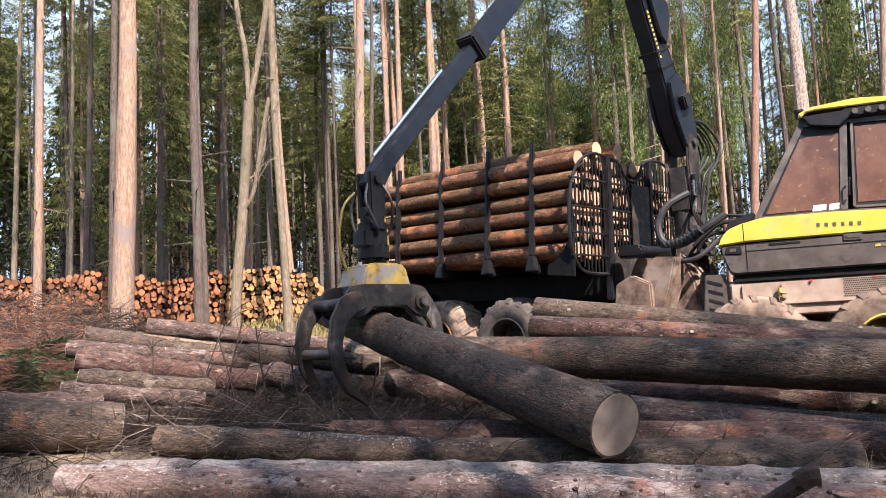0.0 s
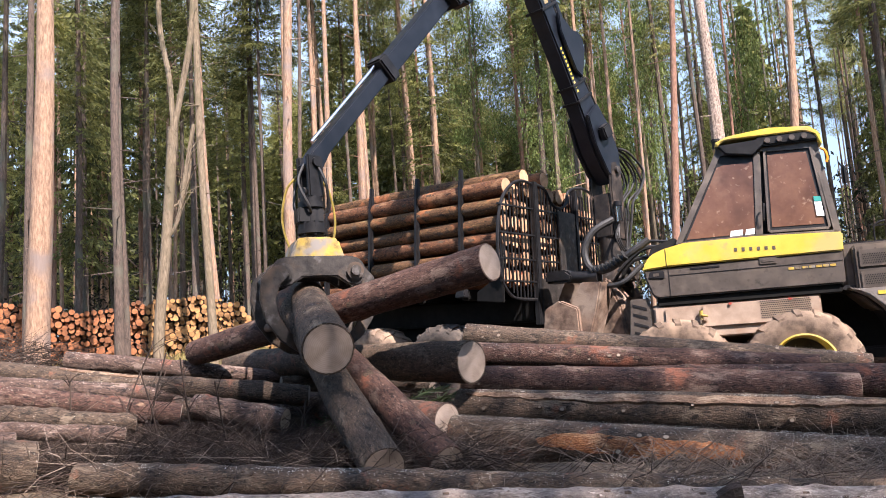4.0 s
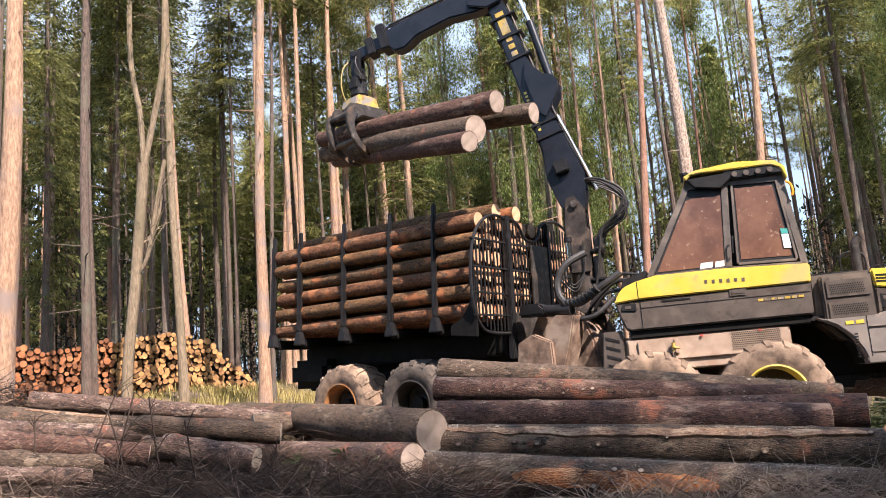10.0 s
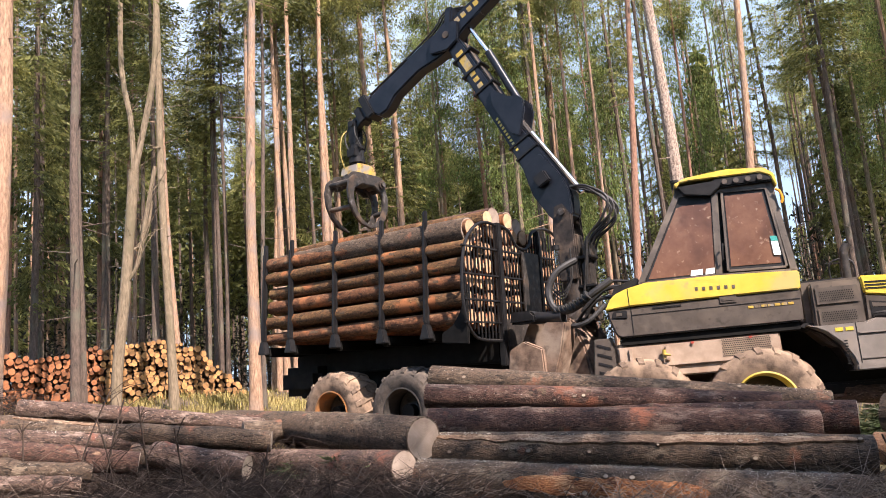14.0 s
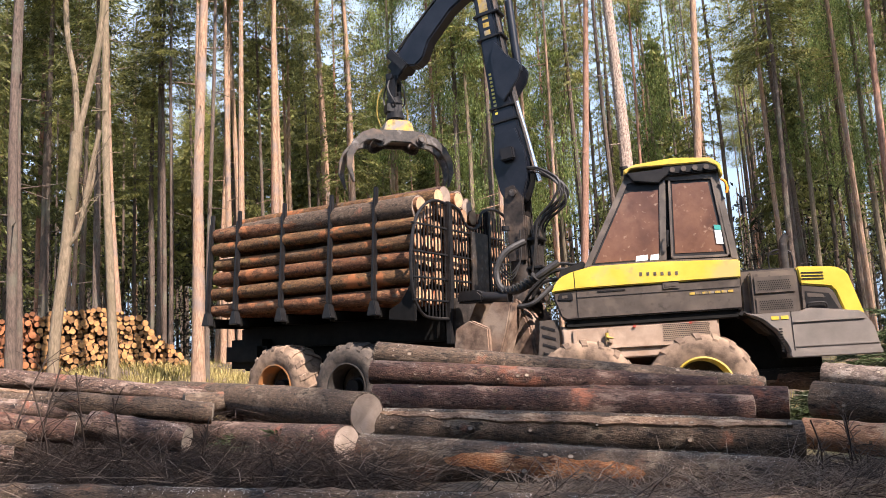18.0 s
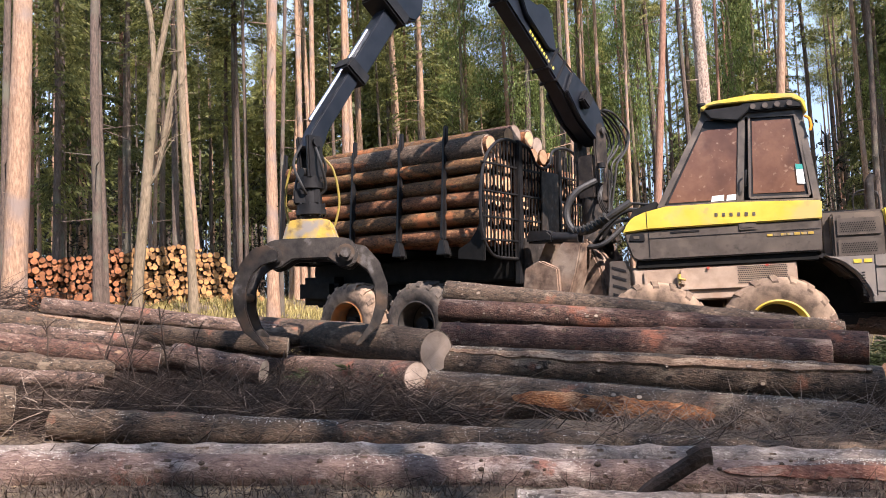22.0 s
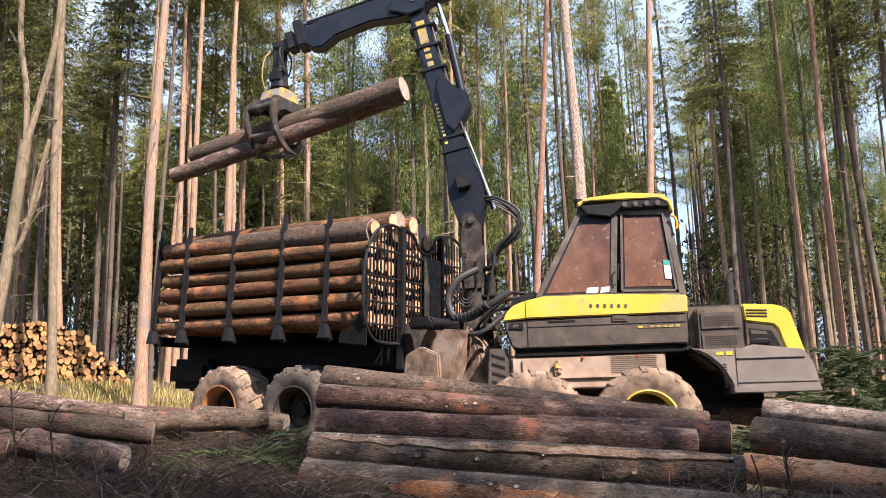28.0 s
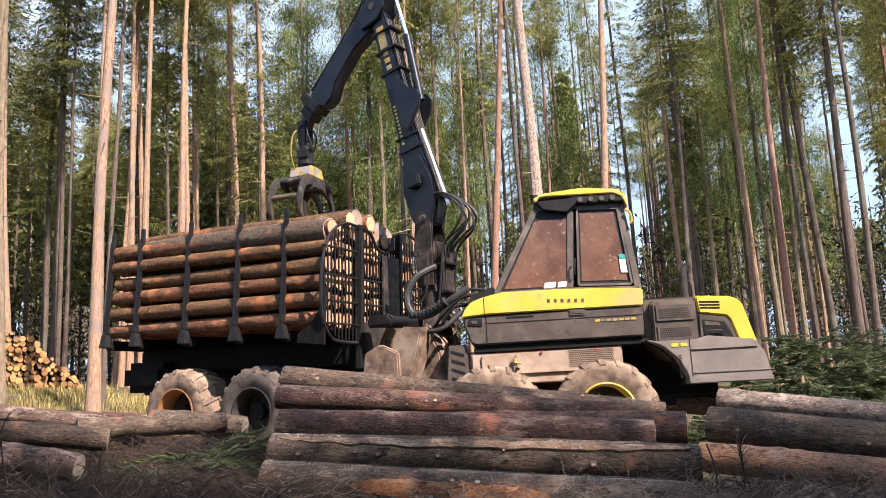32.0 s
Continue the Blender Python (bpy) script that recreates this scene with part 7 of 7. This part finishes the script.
def twig_mass(name, count, region, h, label, seed, size=(0.2, 0.7), mat=None, r=(0.0018, 0.0055), lift=None):
    rng = random.Random(seed)
    V, F = [], []
    for k in range(count):
        x, y = rng.uniform(region[0], region[1]), rng.uniform(region[2], region[3])
        top = h * (lift(x, y) if lift else 1.0)
        p = Vector((x, y, ground_z(x, y) + rng.random() ** 1.5 * top))
        a = rng.uniform(0, 6.283)
        d = Vector((math.cos(a), math.sin(a), rng.uniform(-0.25, 0.55))).normalized()
        ln, rad = rng.uniform(*size), rng.uniform(*r)
        mid = p + d * ln * 0.5 + Vector((0, 0, rng.uniform(-0.05, 0.06)))
        end = p + d * ln + Vector((rng.uniform(-0.1, 0.1), rng.uniform(-0.1, 0.1), rng.uniform(-0.1, 0.12)))
        i = len(V)
        u = d.orthogonal().normalized()
        w = d.cross(u)
        for q, rr in ((p, rad), (mid, rad * 0.7), (end, rad * 0.25)):
            V += [tuple(q + rr * (math.cos(2.094 * c) * u + math.sin(2.094 * c) * w)) for c in range(3)]
        for s in (0, 3):
            F += [(i + s + c, i + s + (c + 1) % 3, i + s + 3 + (c + 1) % 3, i + s + 3 + c) for c in range(3)]
    return tagged(new(name, np_mesh(name, V, F, mat or M_TWIG)), label, "brushwood", kind="stuff")


twig_mass("brushwood", 9000, (-3.6, 0.9, 5.7, 8.6), 0.20, "dry brown brushwood in front of the logs", 1)
twig_mass("brushwood", 7000, (-3.2, 0.55, 5.9, 7.9), 0.36, "fine reddish-brown brushwood in front of the logs", 21, size=(0.12, 0.5), r=(0.0012, 0.0032), lift=lambda x, y: 0.45 + 0.55 * abs(noise.noise((x * 1.7, y * 1.7, 2.0))) * 2)
twig_mass("brushwood", 1300, (-3.4, 0.9, 5.6, 8.4), 0.24, "grey dry brushwood in front of the logs", 11, mat=M_TWIG_PALE)
twig_mass("brushwood", 1500, (1.5, 5.5, 5.0, 5.9), 0.05, "grey dry twigs on the ground", 12, mat=M_TWIG_PALE)
twig_mass("brushwood", 2500, (-8.5, -4.0, 10.0, 14.0), 1.2, "heap of pale dry twigs", 13, mat=M_TWIG_PALE, lift=lambda x, y: math.exp(-((x + 6.4) / 2.2) ** 2))
twig_mass("brushwood", 9000, (-9.5, -3.4, 10.0, 14.5), 1.15, "heap of dry brown brushwood", 2, lift=lambda x, y: math.exp(-((x + 6.4) / 2.2) ** 2))
twig_mass("brushwood", 7000, (-7.0, -3.3, 8.6, 11.2), 1.35, "heap of reddish dry brushwood beside the logs", 15, mat=M_TWIG_RED, lift=lambda x, y: math.exp(-((x + 5.0) / 1.1) ** 2 - ((y - 9.9) / 0.9) ** 2))
twig_mass("brushwood", 11000, (-6.4, -2.4, 10.2, 12.4), 1.25, "high heap of dark brown brushwood behind the logs", 31, size=(0.25, 0.9), r=(0.0025, 0.007), lift=lambda x, y: math.exp(-((x + 4.5) / 1.05) ** 2 - ((y - 11.2) / 0.9) ** 2))
twig_mass("brushwood", 5000, (-1.6, 1.4, 8.4, 10.6), 0.45, "dry brown brushwood heaped before the wheels", 7)
twig_mass("brushwood", 1800, (3.5, 7.5, 5.0, 7.0), 0.06, "thin dry twigs on the ground", 3)
twig_mass("brushwood", 700, (-4, 7, 4.6, 5.8), 0.03, "thin dry twigs on the ground", 4)
twig_mass("bark_litter", 4200, (-5, 8.5, 4.7, 8.5), 0.012, "pale chips of bark and wood on the ground", 5, size=(0.012, 0.045), mat=M_TWIG_PALE, r=(0.003, 0.007))
twig_mass("bark_litter", 9000, (-3.2, 3.6, 2.9, 4.9), 0.008, "brown and grey litter of bark and twigs on the near ground", 35, size=(0.01, 0.05), mat=M_TWIG_PALE, r=(0.0015, 0.005))
twig_mass("bark_litter", 5000, (-3.2, 3.6, 2.9, 4.9), 0.010, "dark bark litter on the near ground", 36, size=(0.01, 0.07), r=(0.0015, 0.005))


def bough_heap(name, centre, size, count, label, seed):
    """Cut spruce boughs thrown on a heap: stems with flat sprays of needles."""
    rng = np.random.default_rng(seed)
    V, F = [], []
    for k in range(count):
        a, q = rng.random() * 6.283, math.sqrt(rng.random())
        x, y = centre[0] + size[0] * q * math.cos(a), centre[1] + size[1] * q * math.sin(a)
        z = ground_z(x, y) + size[2] * (1 - q * q) * rng.uniform(0.2, 1.0)
        h = rng.random() * 6.283
        d = np.array([math.cos(h), math.sin(h), rng.uniform(-0.3, 0.5)])
        side = np.array([-d[1], d[0], 0.0])
        ln = rng.uniform(0.4, 0.9)
        for t in np.arange(0.05, 1.0, 0.07):
            p = np.array([x, y, z]) + d * ln * t - np.array([0, 0, 0.25 * ln * t * t])
            for s in (-1, 1):
                for c in range(5):
                    dv = side * s * rng.uniform(0.3, 1) + d * rng.uniform(0.3, 1) + np.array([0, 0, rng.uniform(-0.4, 0.2)])
                    dv /= np.linalg.norm(dv)
                    w = np.cross(dv, rng.normal(0, 1, 3))
                    w /= np.linalg.norm(w) + 1e-6
                    le = rng.uniform(0.08, 0.2)
                    i = len(V)
                    V += [p, p + dv * le * 0.45 + w * 0.008, p + dv * le, p + dv * le * 0.45 - w * 0.008]
                    F.append((i, i + 1, i + 2, i + 3))
    return tagged(new(name, np_mesh(name, V, F, M_BOUGH)), label, "brushwood", kind="stuff")


bough_heap("bough_heap", (10.7, 11.6), (2.7, 1.6, 1.95), 820, "heap of cut green spruce boughs", 1)
bough_heap("bough_heap", (0.20, 8.25), (0.45, 0.3, 0.42), 70, "dark green spruce bough beside the logs", 4)
bough_heap("bough_heap", (-4.7, 9.3), (0.5, 0.4, 0.8), 40, "green ferny boughs on the brushwood", 3)


def dry_sapling(x, y, h, seed):
    """A dead sapling with many thin upright twigs."""
    rng = random.Random(seed)
    ob = new("dry_sapling")
    ob.matrix_world = Matrix.Translation((x, y, ground_z(x, y)))
    tagged(ob, "dead sapling with thin brown twigs among the logs", "sapling", "dry saplings")
    lean = Vector((rng.uniform(-0.3, 0.3), rng.uniform(-0.2, 0.2), 1.0)).normalized()
    part("stem", tube(B(), [Vector((0, 0, -0.1)), lean * h * 0.5 + Vector((rng.uniform(-0.06, 0.06), 0, 0)), lean * h], 0.007, 5), M_TWIG, ob)
    for k in range(14):
        t = rng.uniform(0.15, 0.95)
        a = rng.uniform(0, 6.283)
        p = lean * h * t
        d = Vector((math.cos(a), math.sin(a), rng.uniform(0.1, 0.9))).normalized() * h * rng.uniform(0.15, 0.4)
        part("twig", tube(B(), [p, p + d * 0.5 + Vector((0, 0, 0.02)), p + d], 0.0035, 4), M_TWIG, ob)


for i, (x, y, h) in enumerate(((-2.0, 7.0, 1.0), (-1.75, 6.7, 0.85), (-2.3, 7.3, 1.15), (-1.55, 7.15, 0.95), (-1.2, 6.8, 0.75), (-2.6, 6.9, 0.8), (-0.7, 6.6, 0.6), (4.4, 5.9, 0.55), (4.7, 6.1, 0.6), (-5.6, 12.2, 1.5), (-6.2, 11.6, 1.3), (3.9, 5.6, 0.5))):
    dry_sapling(x, y, h, i)

# broken dark branch standing out between the front logs
snag = new("snag", mesh_of("snag", tube(tube(B(), [(1.20, 3.84, 0.50), (1.311, 3.779, 0.70), (1.44, 3.73, 0.80), (1.55, 3.69, 0.875)], 0.038, 9), [(1.53, 3.70, 0.87), (1.575, 3.68, 0.90), (1.61, 3.67, 0.905)], 0.05, 8), M_SNAG))
tagged(snag, "dark rotten broken branch sticking up between the front logs", "branch")


# ---------------------------------------------------------------- motion of the crane and of the logs
# seconds, slewing, boom, jib, reach of the jib
CRANE = [
    (0, 226, 64.6, -46.3, 6.35),
    (0.8, 226, 68.4, -47.8, 6.27),
    (1.6, 225, 67.4, -48.4, 6.16),
    (2, 225, 63.7, -51.4, 5.83),
    (2.4, 224, 61.7, -53.1, 5.45),
    (3.2, 223, 59.7, -47.9, 5.2),
    (5.5, 218, 59.5, -47.4, 5.21),
    (6, 215, 62.5, -45.1, 5.13),
    (6.2, 214, 58.8, -44.9, 4.82),
    (6.8, 208, 63, -40, 4.14),
    (7.5, 200, 65.2, -37.1, 4.02),
    (8, 196, 65.6, -35.6, 4.01),
    (8.5, 192, 65.3, -35.5, 4.09),
    (9, 186, 64.9, -34.9, 3.31),
    (9.5, 168, 70.1, -17.8, 2.46),
    (10, 155, 75.1, -11.8, 2.5),
    (11, 147, 71.4, -26.5, 2.24),
    (11.5, 149, 69.8, -30.2, 2.33),
    (12, 144, 59, -33.5, 2.14),
    (13, 143, 58.1, -27.8, 2.27),
    (15.5, 139, 71, -22.7, 2.52),
    (16, 141, 76.6, -28, 2.36),
    (16.5, 143, 78.4, -37.7, 2.3),
    (17, 143, 85.4, -41.8, 2.27),
    (17.5, 143, 84.4, -44.7, 2.16),
    (18, 143, 84, -41.4, 2.22),
    (18.5, 145, 83.5, -41, 2.21),
    (19, 150, 85.4, -17.2, 2.38),
    (19.5, 165, 82.2, -18.1, 3.1),
    (20, 185, 71.9, -30.6, 3.28),
    (20.5, 203, 64.1, -43.5, 4.33),
    (21, 212, 50.5, -45.9, 4.04),
    (21.5, 218, 43.8, -50.3, 3.94),
    (22, 222, 38, -53.7, 3.96),
    (22.5, 224, 33.1, -54.3, 4),
    (23, 225, 30.9, -54.1, 4.06),
    (23.5, 224, 30.9, -55.1, 3.91),
    (24, 221, 30.8, -47.6, 2.98),
    (24.5, 204.45, 44.8, -44.28, 2.47),
    (25, 196, 51, -38.58, 2.42),
    (25.5, 193.14, 50.6, -41.72, 2.61),
    (27.5, 165, 74.9, -4.9, 2.58),
    (28, 157, 77.5, -13.4, 2.35),
    (28.5, 150, 74.4, -30.5, 2.04),
    (29, 143, 69.3, -50, 2.06),
    (29.3, 136, 70.4, -49.4, 2.24),
    (30, 130, 68.2, -52.7, 2.33),
    (30.5, 129, 71.8, -56.7, 2.47),
    (31, 129, 77.4, -51.4, 2.65),
    (32, 130, 77.8, -44, 2.34),
]
# seconds, turn of the grapple, opening of the claws
GRIP = [
    (0, 40, -7), (0.8, 44, -11), (1.6, 46, -13), (2.4, 45, -28), (3.2, 30, -32), (5.5, 5, -30),
    (6, 0, -34), (6.8, -10, -36), (7.5, -15, -36), (8.5, 0, -36), (9, 5, -36), (9.5, 20, -36),
    (10, 38, -36), (11, 42, -36), (12, 45, -36), (13.5, 45, -32), (15.5, 55, 15), (16, 85, 26),
    (16.5, 40, 36), (17, 20, 31), (17.5, 12, 31), (18, 10, 30), (18.5, 12, 28), (19, 20, 42),
    (19.5, 80, 42), (20, 35, 44), (20.5, 0, 50), (21, -5, 54), (21.5, -5, 28), (22, -3, 2),
    (22.5, 0, -5), (23, 20, -6), (23.5, 30, -30), (24, 28, -34), (25, 30, -34), (25.5, 25, -34),
    (27.5, 48, -34), (29.3, 46, -32), (30, 44, -15), (31, 40, -5), (31.5, 48, 8), (32, 54, 14),
]


def motions():
    rows = {k: [] for k in crane}

    def blend(t, table, col):
        for a, b in zip(table, table[1:]):
            if t <= b[0]:
                return a[col] + (b[col] - a[col]) * (t - a[0]) / (b[0] - a[0])
        return table[-1][col]
    times = sorted({r[0] for r in CRANE} | {g[0] for g in GRIP})
    for t in times:
        phi, al, be, reach = (blend(t, CRANE, c) for c in (1, 2, 3, 4))
        psi, gam = blend(t, GRIP, 1), blend(t, GRIP, 2)
        slew = Matrix.Translation(PIN) @ pose(0, 0, 0, 0, 0, phi)
        boom = slew @ pose(0, 0, 0, 0, -al, 0)
        jib = Matrix.Translation(boom @ Vector((L_BOOM, 0, 0))) @ pose(0, 0, 0, 0, 0, phi) @ pose(0, 0, 0, 0, -be, 0)
        tip = jib @ Vector((reach, 0, 0))
        hang = Matrix.Translation(tip) @ pose(0, 0, 0, 0, 0, phi)
        grab = Matrix.Translation(tip) @ pose(0, 0, 0, 0, 0, psi)
        ext = max(0.0, reach - 2.05)
        for k, m in (("pillar", slew), ("boom", boom), ("jib", jib), ("ext1", jib @ Matrix.Translation((2.0 + 0.5 * ext, 0, 0))), ("ext2", jib @ Matrix.Translation((reach, 0, 0))),
                     ("link", hang), ("rotator", grab), ("grapple", grab),
                     ("claw_a", grab @ pose(-PIN_X, 0, -1.12, 0, gam, 0)), ("claw_b", grab @ pose(PIN_X, 0, -1.12, 0, -gam, 0))):
            rows[k].append((t, MFI @ m))
    for k, ob in crane.items():
        walk(ob, rows[k])
    for k, (length, r1, r2, keys) in MOVING_LOGS.items():
        walk(moving[k], [(t, axis_pose(n, f)) for t, n, f in keys])


motions()
